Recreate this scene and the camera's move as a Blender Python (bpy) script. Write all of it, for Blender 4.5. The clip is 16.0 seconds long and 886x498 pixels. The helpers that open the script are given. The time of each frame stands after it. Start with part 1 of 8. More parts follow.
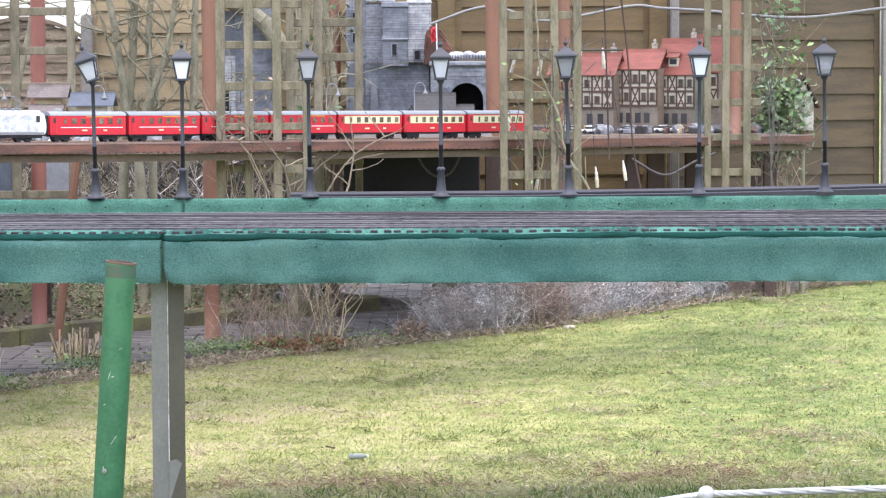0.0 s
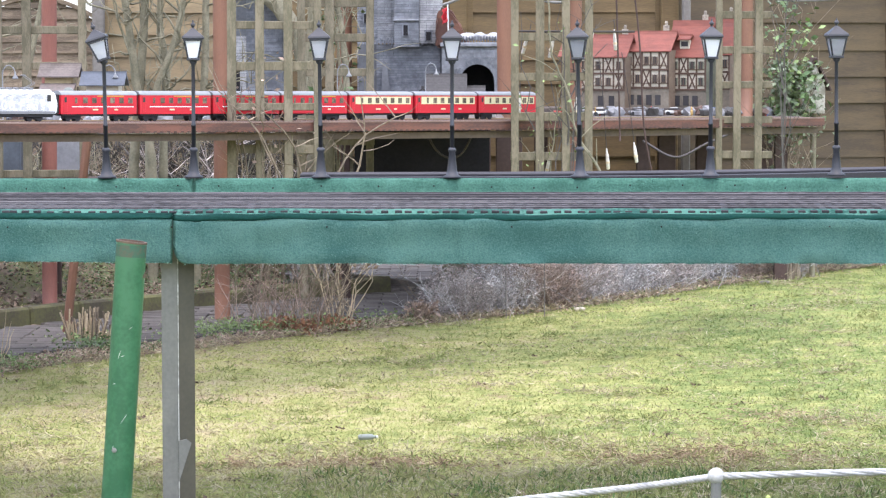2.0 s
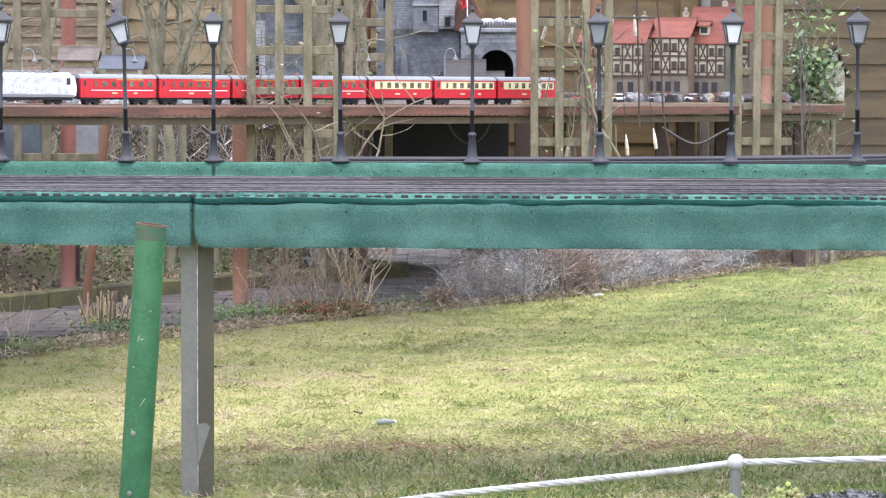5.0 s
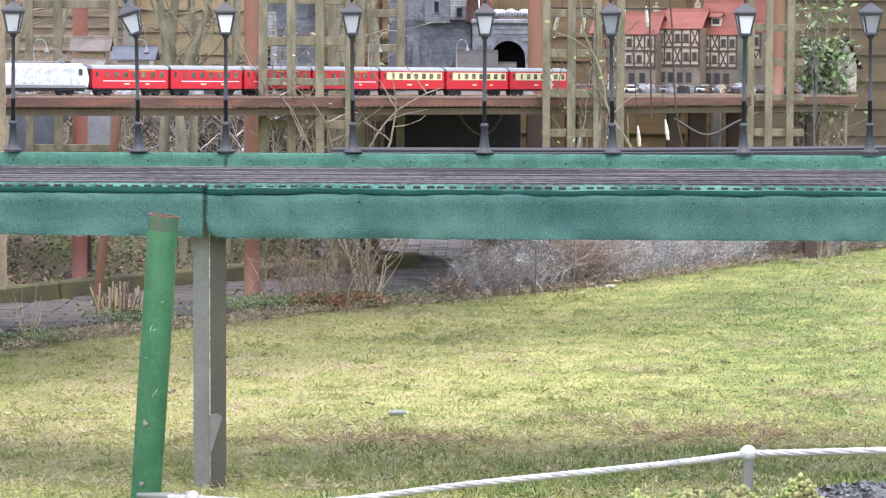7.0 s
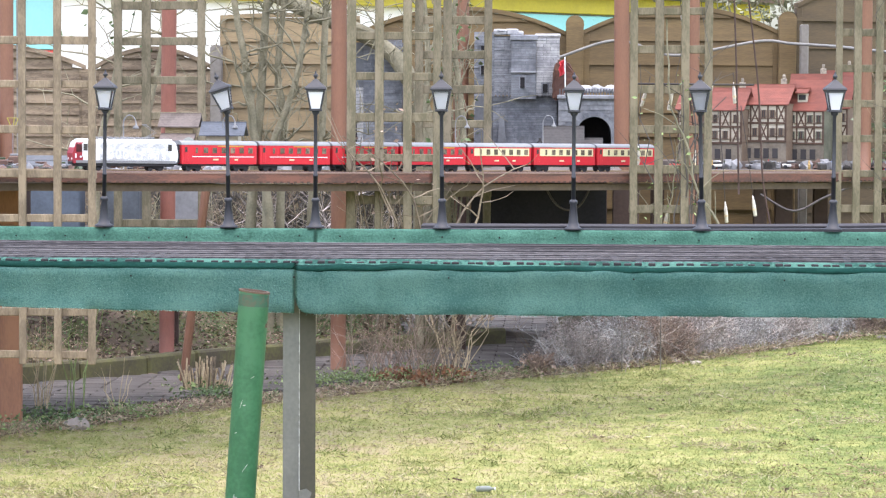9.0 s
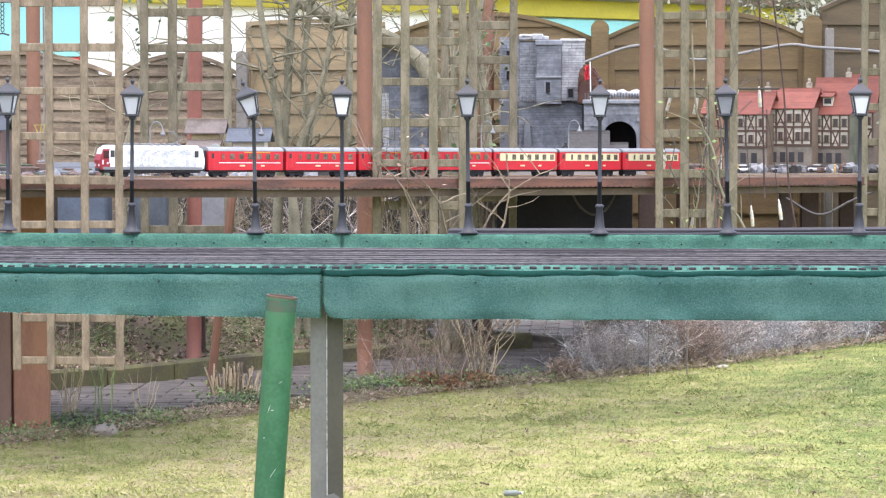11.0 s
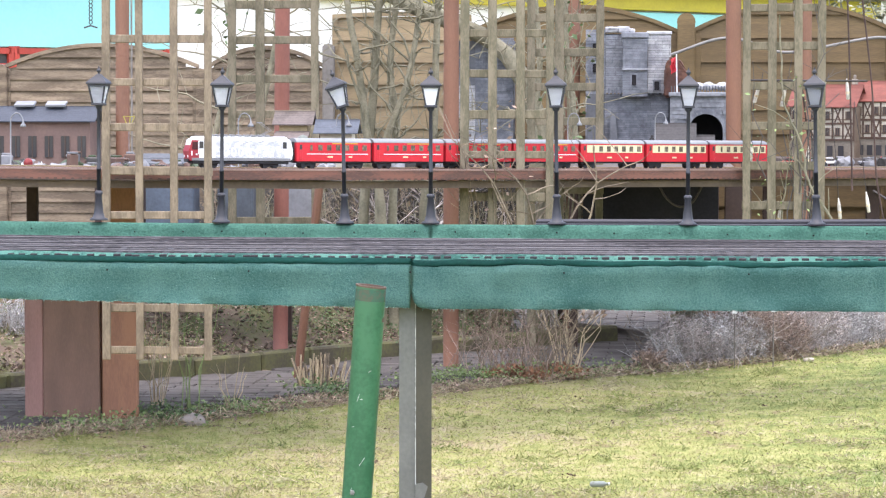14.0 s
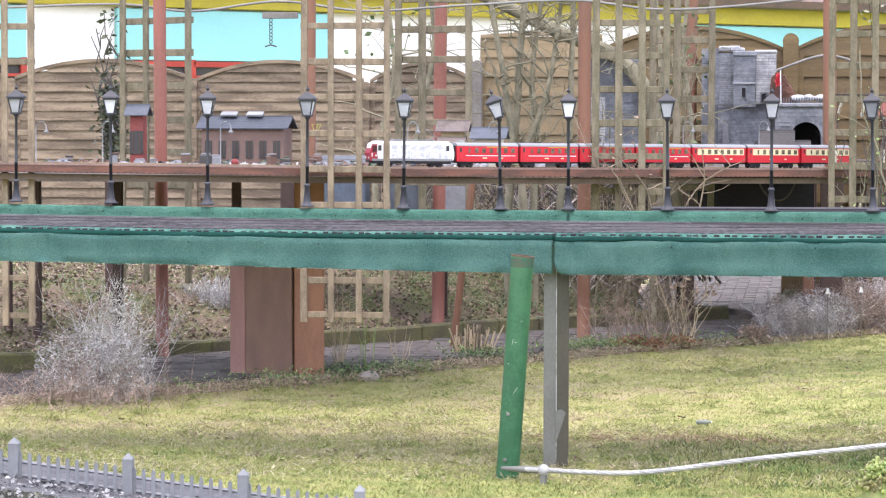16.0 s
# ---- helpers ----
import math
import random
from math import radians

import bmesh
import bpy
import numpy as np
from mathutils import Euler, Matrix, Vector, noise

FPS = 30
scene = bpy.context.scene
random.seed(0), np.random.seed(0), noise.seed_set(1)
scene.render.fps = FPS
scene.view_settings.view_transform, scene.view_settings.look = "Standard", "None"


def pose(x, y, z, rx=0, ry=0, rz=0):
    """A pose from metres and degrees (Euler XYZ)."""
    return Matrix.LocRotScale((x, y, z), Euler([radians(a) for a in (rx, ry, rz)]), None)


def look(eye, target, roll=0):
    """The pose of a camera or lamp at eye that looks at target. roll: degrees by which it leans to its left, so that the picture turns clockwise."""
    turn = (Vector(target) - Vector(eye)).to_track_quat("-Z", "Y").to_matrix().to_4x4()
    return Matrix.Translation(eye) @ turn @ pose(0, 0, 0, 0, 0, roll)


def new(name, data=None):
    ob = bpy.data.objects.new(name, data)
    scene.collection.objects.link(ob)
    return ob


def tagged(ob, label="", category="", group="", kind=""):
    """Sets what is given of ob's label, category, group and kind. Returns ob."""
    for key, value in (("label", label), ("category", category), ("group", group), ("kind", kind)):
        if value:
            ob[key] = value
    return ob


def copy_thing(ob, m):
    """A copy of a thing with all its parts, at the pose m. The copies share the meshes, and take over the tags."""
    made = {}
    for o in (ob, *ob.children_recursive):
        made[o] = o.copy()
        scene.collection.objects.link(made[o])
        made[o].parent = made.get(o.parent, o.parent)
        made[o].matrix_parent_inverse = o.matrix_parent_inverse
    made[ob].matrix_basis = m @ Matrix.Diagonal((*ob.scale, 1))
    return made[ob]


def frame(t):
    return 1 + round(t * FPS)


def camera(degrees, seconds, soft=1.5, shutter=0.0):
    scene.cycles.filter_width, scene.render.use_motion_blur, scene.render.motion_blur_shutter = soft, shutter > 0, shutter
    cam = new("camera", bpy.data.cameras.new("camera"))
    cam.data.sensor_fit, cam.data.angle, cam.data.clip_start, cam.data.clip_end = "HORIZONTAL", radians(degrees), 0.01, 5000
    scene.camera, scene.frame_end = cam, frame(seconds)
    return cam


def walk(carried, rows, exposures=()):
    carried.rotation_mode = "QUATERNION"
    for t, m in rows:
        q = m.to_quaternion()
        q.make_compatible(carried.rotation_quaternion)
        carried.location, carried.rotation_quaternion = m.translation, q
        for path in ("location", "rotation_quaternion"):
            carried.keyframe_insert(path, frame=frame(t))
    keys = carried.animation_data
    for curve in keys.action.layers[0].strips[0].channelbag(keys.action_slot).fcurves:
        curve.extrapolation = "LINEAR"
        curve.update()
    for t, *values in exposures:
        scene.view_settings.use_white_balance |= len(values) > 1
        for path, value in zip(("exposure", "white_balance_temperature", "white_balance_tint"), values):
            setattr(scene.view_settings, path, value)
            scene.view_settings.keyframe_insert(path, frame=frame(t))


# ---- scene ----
cam = camera(17.823, 16.0, soft=1.25)
ROWS = [  # seconds, x, y, z, yaw, pitch, lean
    (0.0, -0.0, -0.024, 1.67, 0.001, -3.564, -0.3),
    (0.5, 0.004, -0.014, 1.671, 0.034, -3.67, -0.254),
    (1.0, 0.002, -0.015, 1.667, 0.059, -3.756, -0.211),
    (1.5, -0.001, -0.017, 1.664, 0.13, -3.85, -0.075),
    (2.0, -0.003, -0.016, 1.665, 0.202, -3.929, -0.045),
    (2.5, -0.004, -0.024, 1.664, 0.274, -3.999, -0.018),
    (3.0, -0.005, -0.006, 1.662, 0.322, -4.046, -0.067),
    (3.5, -0.008, 0.016, 1.661, 0.35, -4.08, -0.058),
    (4.0, -0.012, -0.004, 1.66, 0.386, -4.106, 0.041),
    (6.5, -0.019, -0.003, 1.656, 0.655, -4.36, 0.337),
    (7.0, -0.021, -0.002, 1.656, 0.751, -4.381, 0.23),
    (7.5, -0.021, -0.007, 1.653, 0.835, -4.399, 0.302),
    (8.0, -0.028, -0.009, 1.654, 0.985, -4.418, 0.236),
    (8.5, -0.039, -0.015, 1.658, 1.684, -3.768, 0.168),
    (9.0, -0.05, -0.011, 1.662, 2.411, -2.875, 0.257),
    (9.2, -0.051, -0.012, 1.662, 2.565, -2.726, 0.25),
    (11.3, -0.053, -0.04, 1.661, 3.01, -2.768, -0.02),
    (11.5, -0.053, -0.042, 1.661, 3.091, -2.734, -0.026),
    (12.0, -0.052, -0.044, 1.658, 3.326, -2.659, -0.024),
    (12.5, -0.056, -0.047, 1.655, 3.481, -2.724, -0.126),
    (13.0, -0.061, -0.018, 1.664, 3.351, -2.746, -0.021),
    (13.5, -0.069, -0.005, 1.656, 3.733, -2.732, 0.022),
    (14.0, -0.074, -0.067, 1.647, 4.602, -2.879, 0.071),
    (14.5, -0.081, -0.009, 1.643, 5.137, -2.924, -0.371),
    (15.0, -0.028, -0.837, 1.669, 5.981, -2.798, -0.052),
    (15.5, 0.076, -2.084, 1.682, 6.777, -2.665, 0.099),
    (16.0, 0.155, -3.068, 1.676, 7.286, -2.778, 0.097),
]
walk(cam, [(t, pose(x, y, z, 90 + pitch, 0, yaw) @ pose(0, 0, 0, 0, 0, lean)) for t, x, y, z, yaw, pitch, lean in ROWS],
     [(0.0, 1.6, 6150, 13), (9.0, 1.6, 6350, 13), (14.0, 1.64, 6350, 14), (14.5, 1.66, 6350, 14), (15.0, 1.79, 6400, 16), (15.5, 1.73, 6400, 16), (16.0, 1.58, 6400, 16)])

# ---------------------------------------------------------------- world and light
world = bpy.data.worlds.new("sky")
scene.world = world
world.use_nodes = True
wn = world.node_tree.nodes
sky = wn.new("ShaderNodeTexSky")
sky.sky_type, sky.sun_disc = "NISHITA", False
sky.sun_elevation, sky.sun_rotation = radians(76), radians(174)
sky.air_density, sky.dust_density, sky.ozone_density = 1.0, 3.0, 1.0
wn["Background"].inputs[1].default_value = 0.15
world.node_tree.links.new(sky.outputs[0], wn["Background"].inputs[0])
sun = new("sun", bpy.data.lights.new("sun", "SUN"))
sun.data.energy, sun.data.angle, sun.data.color = 2.0, radians(150), (1.0, 0.99, 0.99)
sun.matrix_world = look((0.3, 0.4, 10.5), (0, 3, 0))


# ---------------------------------------------------------------- materials
def shade(name, color, other=None, rough=0.75, big=3.0, fine=60.0, mix=0.5, spread=0.12, bump=0.25, metal=0.0, stretch=(1, 1, 1), island=False, spec=0.4, broad=1.0):
    """A surface whose colour wanders between two tones at two scales, with fine relief."""
    m = bpy.data.materials.new(name)
    m.use_nodes = True
    n, l = m.node_tree.nodes, m.node_tree.links
    b = n["Principled BSDF"]
    other = other or tuple(c * 0.62 for c in color)
    geo = n.new("ShaderNodeNewGeometry")
    mp = n.new("ShaderNodeMapping")
    mp.inputs["Scale"].default_value = stretch
    l.new(geo.outputs["Position"], mp.inputs[0])
    a, c = n.new("ShaderNodeTexNoise"), n.new("ShaderNodeTexNoise")
    for t, s, d in ((a, big, 4), (c, fine, 3)):
        t.inputs["Scale"].default_value, t.inputs["Detail"].default_value = s, d
        l.new(mp.outputs[0], t.inputs["Vector"])
    add = n.new("ShaderNodeMath")
    add.operation = "MULTIPLY_ADD"
    l.new(c.outputs[0], add.inputs[0])
    add.inputs[1].default_value = 0.6
    wide = n.new("ShaderNodeMath")
    wide.operation = "MULTIPLY"
    l.new(a.outputs[0], wide.inputs[0])
    wide.inputs[1].default_value = broad
    l.new(wide.outputs[0], add.inputs[2])
    mid = 0.5 * broad + 0.3
    ramp = n.new("ShaderNodeMapRange")
    ramp.inputs[1].default_value, ramp.inputs[2].default_value = mid - 0.14 / max(mix, 0.05), mid + 0.14 / max(mix, 0.05)
    l.new(add.outputs[0], ramp.inputs[0])
    mx = n.new("ShaderNodeMix")
    mx.data_type = "RGBA"
    mx.inputs[6].default_value, mx.inputs[7].default_value = (*color, 1), (*other, 1)
    l.new(ramp.outputs[0], mx.inputs[0])
    src = n.new("ShaderNodeObjectInfo").outputs["Random"] if not island else geo.outputs["Random Per Island"]
    mr = n.new("ShaderNodeMapRange")
    mr.inputs[3].default_value, mr.inputs[4].default_value = 1 - spread, 1 + spread
    l.new(src, mr.inputs[0])
    hsv = n.new("ShaderNodeHueSaturation")
    l.new(mr.outputs[0], hsv.inputs["Value"])
    l.new(mx.outputs[2], hsv.inputs["Color"])
    l.new(hsv.outputs[0], b.inputs["Base Color"])
    b.inputs["Roughness"].default_value, b.inputs["Metallic"].default_value = rough, metal
    b.inputs["Specular IOR Level"].default_value = spec
    if bump:
        bp = n.new("ShaderNodeBump")
        bp.inputs["Strength"].default_value, bp.inputs["Distance"].default_value = bump, 0.004
        l.new(c.outputs[0], bp.inputs["Height"])
        l.new(bp.outputs[0], b.inputs["Normal"])
    return m




def milky(name, color, share):
    """Frosted glass that lets part of the light through."""
    m = bpy.data.materials.new(name)
    m.use_nodes = True
    n, l = m.node_tree.nodes, m.node_tree.links
    cloud = n.new("ShaderNodeTexNoise")
    cloud.inputs["Scale"].default_value = 30
    mx = n.new("ShaderNodeMix")
    mx.data_type = "RGBA"
    mx.inputs[6].default_value, mx.inputs[7].default_value = (*color, 1), (*[c * 0.86 for c in color], 1)
    l.new(cloud.outputs[0], mx.inputs[0])
    thin, both = n.new("ShaderNodeBsdfTranslucent"), n.new("ShaderNodeMixShader")
    both.inputs[0].default_value = share
    b = n["Principled BSDF"]
    b.inputs["Roughness"].default_value = 0.3
    l.new(mx.outputs[2], b.inputs["Base Color"]), l.new(mx.outputs[2], thin.inputs[0])
    l.new(b.outputs[0], both.inputs[1]), l.new(thin.outputs[0], both.inputs[2])
    l.new(both.outputs[0], n["Material Output"].inputs[0])
    return m


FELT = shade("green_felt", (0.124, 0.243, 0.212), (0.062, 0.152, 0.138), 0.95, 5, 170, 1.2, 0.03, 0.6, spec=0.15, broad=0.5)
# slightly lighter, greener felt for the riser
FELT_TOP = shade("green_felt_light", (0.13, 0.295, 0.222), (0.075, 0.185, 0.138), 0.95, 10, 120, 0.9, 0.03, 1.0, spec=0.15, broad=0.7)
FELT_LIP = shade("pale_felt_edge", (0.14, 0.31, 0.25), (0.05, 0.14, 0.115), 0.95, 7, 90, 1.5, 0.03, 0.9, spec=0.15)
MODEL_GROUND = shade("model_ground", (0.13, 0.105, 0.09), (0.075, 0.062, 0.055), 0.9, 12, 80, 0.9, 0.05, 0.8)
# darker green felt of the wavy front lip
FELT_LIP_DARK = shade("dark_felt_edge", (0.02, 0.085, 0.07), None, 0.95, 6, 90, 0.6, 0.1, 0.4, spec=0.1)
RAIL = shade("weathered_rail", (0.035, 0.032, 0.037), (0.02, 0.018, 0.022), 0.6, 4, 80, 0.7, 0.08, 0.1)
RAIL_HEAD = shade("worn_rail_head", (0.13, 0.122, 0.126), (0.04, 0.037, 0.04), 0.5, 2, 40, 1.6, 0.15, 0.1, metal=0.2, stretch=(0.6, 1, 1))
TIE = shade("black_plastic_tie", (0.022, 0.02, 0.022), None, 0.7, 4, 60, 0.5, 0.25, 0.1)
BED = shade("track_bed", (0.058, 0.054, 0.057), (0.034, 0.031, 0.034), 0.9, 5, 90, 0.8, 0.05, 0.5)
IRON = shade("dark_grey_paint", (0.036, 0.036, 0.043), (0.025, 0.025, 0.03), 0.5, 8, 120, 0.5, 0.1, 0.1)
MILK = milky("milky_glass", (0.92, 0.92, 0.94), 0.65)
STEEL = shade("grey_painted_steel", (0.155, 0.153, 0.137), (0.112, 0.112, 0.1), 0.55, 5, 70, 0.7, 0.05, 0.08)
# darker olive puts the shade of the leg's right face into its colour
STEEL_SHADED = shade("shaded_olive_steel", (0.072, 0.065, 0.045), (0.052, 0.048, 0.034), 0.55, 5, 70, 0.7, 0.05, 0.08)
WELD = shade("pale_bare_weld", (0.5, 0.5, 0.47), (0.2, 0.2, 0.18), 0.6, 14, 70, 1.2)
PIPE = shade("green_painted_pipe", (0.018, 0.08, 0.035), (0.034, 0.113, 0.053), 0.4, 9, 70, 1.0, 0.03, 0.06)
RUST = shade("rust", (0.13, 0.085, 0.062), None, 0.9, 12, 90)
DECK = shade("red_brown_stained_wood", (0.155, 0.064, 0.044), (0.075, 0.038, 0.03), 0.6, 5, 60, 1.1, 0.08, 0.25, stretch=(1, 1, 6))
DECK_DARK = shade("dark_stained_wood", (0.07, 0.042, 0.035), None, 0.75, 2, 50, 0.7, 0.12, 0.25)
POST = shade("brown_painted_post", (0.205, 0.098, 0.06), (0.15, 0.075, 0.048), 0.6, 2, 40, 0.7, 0.12, 0.15, stretch=(4, 4, 1))
POST_RED = shade("red_painted_post", (0.265, 0.1, 0.074), (0.2, 0.08, 0.06), 0.55, 2, 40, 0.7, 0.06, 0.12, stretch=(4, 4, 1))
SLAT = shade("weathered_trellis_wood", (0.252, 0.197, 0.135), (0.15, 0.116, 0.08), 0.8, 7, 45, 1.0, 0.12, 0.3, stretch=(3, 3, 1))
SLAT_GREEN = shade("algae_stained_trellis_wood", (0.19, 0.16, 0.11), (0.11, 0.098, 0.062), 0.85, 7, 45, 1.0, 0.12, 0.3, stretch=(3, 3, 1))
FENCE_GOLD = shade("golden_fence_wood", (0.084, 0.058, 0.029), (0.05, 0.035, 0.02), 0.7, 3, 40, 0.8, 0.14, 0.3, stretch=(0.6, 1, 5))
FENCE_HONEY = shade("honey_fence_wood", (0.158, 0.106, 0.045), (0.10, 0.067, 0.03), 0.7, 3, 40, 0.8, 0.16, 0.3, stretch=(0.6, 1, 5))
FENCE_PALE = shade("pale_fence_wood", (0.275, 0.205, 0.115), (0.185, 0.138, 0.08), 0.75, 3, 40, 0.8, 0.12, 0.3, stretch=(0.6, 1, 5))
FENCE_GREY = shade("greyed_fence_wood", (0.225, 0.172, 0.118), (0.105, 0.077, 0.052), 0.8, 4, 50, 1.2, 0.14, 0.3, stretch=(0.6, 1, 5))
BACK_GREY = shade("grey_weathered_wood", (0.22, 0.20, 0.18), None, 0.8, 3, 40, 0.6, 0.1, 0.3)
SOIL = shade("dark_leaf_mulch", (0.29, 0.22, 0.175), (0.16, 0.12, 0.095), 0.95, 6, 60, 0.9, 0.1, 1.0, spec=0.1)
PAVER = shade("grey_paver", (0.135, 0.122, 0.115), (0.088, 0.08, 0.075), 0.97, 4, 70, 0.7, 0.14, 0.4, spec=0.1)
KERB = shade("mossy_kerb_stone", (0.12, 0.118, 0.05), (0.075, 0.064, 0.045), 0.95, 6, 50, 0.8, 0.15, 0.7)
WHITE = shade("white_render", (0.72, 0.70, 0.69), (0.62, 0.60, 0.59), 0.9, 1, 30, 0.5, 0.02, 0.1)
TEAL = shade("turquoise_panel", (0.25, 0.53, 0.545), (0.215, 0.48, 0.495), 0.6, 1, 30, 0.5, 0.02, 0.02)
YELLOW = shade("yellow_fascia", (0.44, 0.36, 0.03), (0.33, 0.27, 0.03), 0.6, 2, 30, 0.5, 0.02, 0.05)
RED_FRAME = shade("red_window_frame", (0.42, 0.05, 0.035), None, 0.5, 3, 40, 0.5, 0.08, 0.05)
DARK_GLASS = shade("dark_window", (0.04, 0.04, 0.045), (0.06, 0.055, 0.055), 0.15, 3, 20, 0.5, 0.1, 0.0)
ROOF_TILE = shade("brown_roof_tile", (0.16, 0.10, 0.085), (0.10, 0.075, 0.07), 0.8, 5, 50, 0.7, 0.15, 0.3)
BLACK = shade("flat_black", (0.03, 0.028, 0.031), None, 0.95, 3, 60, 0.5, 0.05, 0.2, spec=0.1)


GRASS = bpy.data.materials.new("winter_grass")
GRASS.use_nodes = True
n_, l_ = GRASS.node_tree.nodes, GRASS.node_tree.links
geo = n_.new("ShaderNodeNewGeometry")
clouds = []
for size in (0.95, 6.0, 28.0, 110.0):
    tex = n_.new("ShaderNodeTexNoise")
    tex.inputs["Scale"].default_value, tex.inputs["Detail"].default_value = size, 3
    l_.new(geo.outputs["Position"], tex.inputs["Vector"])
    clouds.append(tex.outputs[0])


def calc(op, a, b):
    m = n_.new("ShaderNodeMath")
    m.operation = op
    for i, v in enumerate((a, b)):
        if isinstance(v, (int, float)):
            m.inputs[i].default_value = v
        else:
            l_.new(v, m.inputs[i])
    return m.outputs[0]


def soft(value, a, b):
    """0 below a, 1 above b, eased between."""
    m = n_.new("ShaderNodeMapRange")
    m.interpolation_type = "SMOOTHSTEP"
    m.inputs[1].default_value, m.inputs[2].default_value = a, b
    l_.new(value, m.inputs[0])
    return m.outputs[0]


place = n_.new("ShaderNodeSeparateXYZ")
l_.new(geo.outputs["Position"], place.inputs[0])
px, py = place.outputs[0], place.outputs[1]
worn = calc("MULTIPLY", soft(py, 10.2, 11.0), calc("SUBTRACT", 1.0, soft(py, 11.5, 12.9)))
worn = calc("MULTIPLY", worn, calc("SUBTRACT", 1.0, calc("MULTIPLY", 0.5, soft(px, 0.9, 2.4))))
# greener, darker grass to the right; the near strip also paints table shade
lush_shade = calc("ADD", calc("MULTIPLY", soft(px, -0.6, 2.4), 1.5), calc("MULTIPLY", calc("SUBTRACT", 1.0, soft(py, 10.3, 11.3)), 0.6))
mixed = calc("MULTIPLY", geo.outputs["Random Per Island"], 0.34)
for tex, weight in zip(clouds, (0.5, 1.0, 0.8, 0.5)):
    mixed = calc("ADD", mixed, calc("MULTIPLY", calc("SUBTRACT", tex, 0.5), weight))
mixed = calc("ADD", mixed, calc("SUBTRACT", calc("MULTIPLY", worn, 0.08), calc("MULTIPLY", lush_shade, 0.18)))
ramp = n_.new("ShaderNodeValToRGB")
ramp.color_ramp.elements[0].position, ramp.color_ramp.elements[0].color = 0.08, (0.11, 0.15, 0.042, 1)
ramp.color_ramp.elements[1].position, ramp.color_ramp.elements[1].color = 0.97, (0.41, 0.325, 0.22, 1)
for p, c in ((0.3, (0.195, 0.23, 0.078, 1)), (0.48, (0.275, 0.285, 0.1, 1)), (0.62, (0.345, 0.345, 0.135, 1)), (0.8, (0.40, 0.345, 0.195, 1))):
    e = ramp.color_ramp.elements.new(p)
    e.color = c
moss = calc("MULTIPLY", calc("SUBTRACT", 1.0, soft(px, -1.4, 0.6)), soft(py, 12.2, 13.6))
mixed = calc("ADD", mixed, calc("MULTIPLY", moss, 0.07))
l_.new(calc("ADD", mixed, 0.37), ramp.inputs[0])
# bare crumbly earth showing through in worn spots
spots = []
for size, detail in ((3.1, 4), (17.0, 5)):
    tex = n_.new("ShaderNodeTexNoise")
    tex.inputs["Scale"].default_value, tex.inputs["Detail"].default_value = size, detail
    l_.new(geo.outputs["Position"], tex.inputs["Vector"])
    spots.append(tex.outputs[0])
bare = calc("ADD", calc("MULTIPLY", spots[0], 0.45), calc("MULTIPLY", spots[1], 0.55))
bare = calc("ADD", bare, calc("MULTIPLY", worn, 0.012))
bare = calc("MINIMUM", calc("MAXIMUM", calc("MULTIPLY", calc("SUBTRACT", bare, 0.56), 9.0), 0.0), 0.75)
soil = n_.new("ShaderNodeMix")
soil.data_type = "RGBA"
l_.new(bare, soil.inputs[0])
l_.new(ramp.outputs[0], soil.inputs[6])
soil.inputs[7].default_value = (0.27, 0.195, 0.13, 1)
l_.new(soil.outputs[2], n_["Principled BSDF"].inputs["Base Color"])
n_["Principled BSDF"].inputs["Roughness"].default_value = 0.85
n_["Principled BSDF"].inputs["Specular IOR Level"].default_value = 0.12
bp = n_.new("ShaderNodeBump")
bp.inputs["Strength"].default_value, bp.inputs["Distance"].default_value = 0.9, 0.02
l_.new(clouds[2], bp.inputs["Height"])
l_.new(bp.outputs[0], n_["Principled BSDF"].inputs["Normal"])


# ---------------------------------------------------------------- mesh helpers
def thing(name, x, y, z, label, category, group="", kind="", turn=0.0):
    """An Empty at the base of a thing."""
    ob = new(name)
    ob.empty_display_size = 0.05
    ob.matrix_world = pose(x, y, z, 0, 0, turn)
    return tagged(ob, label, category, group, kind)


def part(name, bm, material, parent=None, label="", smooth=False):
    """Links a bmesh as one mesh object under a thing, in the thing's own axes."""
    me = bpy.data.meshes.new(name)
    bm.to_mesh(me)
    bm.free()
    me.materials.append(material)
    if smooth:
        me.polygons.foreach_set("use_smooth", [True] * len(me.polygons))
    ob = link(name, me, parent, label)
    if name.endswith("_mass"):
        tagged(ob, label, kind="stuff")
    return ob


def link(name, me, parent=None, label="", m=None):
    ob = new(name, me)
    ob.parent = parent
    if m is not None:
        ob.matrix_basis = m
    return tagged(ob, label) if label else ob


def box(bm, x, y, z, sx, sy, sz, rot=None, bevel=0.0):
    """A box centred at x, y, z."""
    made = bmesh.ops.create_cube(bm, size=1.0)["verts"]
    m = Matrix.Translation((x, y, z)) @ (rot.to_4x4() if rot else Matrix()) @ Matrix.Diagonal((sx, sy, sz, 1))
    bmesh.ops.transform(bm, matrix=m, verts=made)
    if bevel:
        edges = list({e for v in made for e in v.link_edges})
        bmesh.ops.bevel(bm, geom=edges, offset=bevel, segments=1, affect="EDGES", profile=0.5)
    return bm


def boxed(x, y, z, sx, sy, sz, rot=None, bevel=0.0):
    return box(bmesh.new(), x, y, z, sx, sy, sz, rot, bevel)


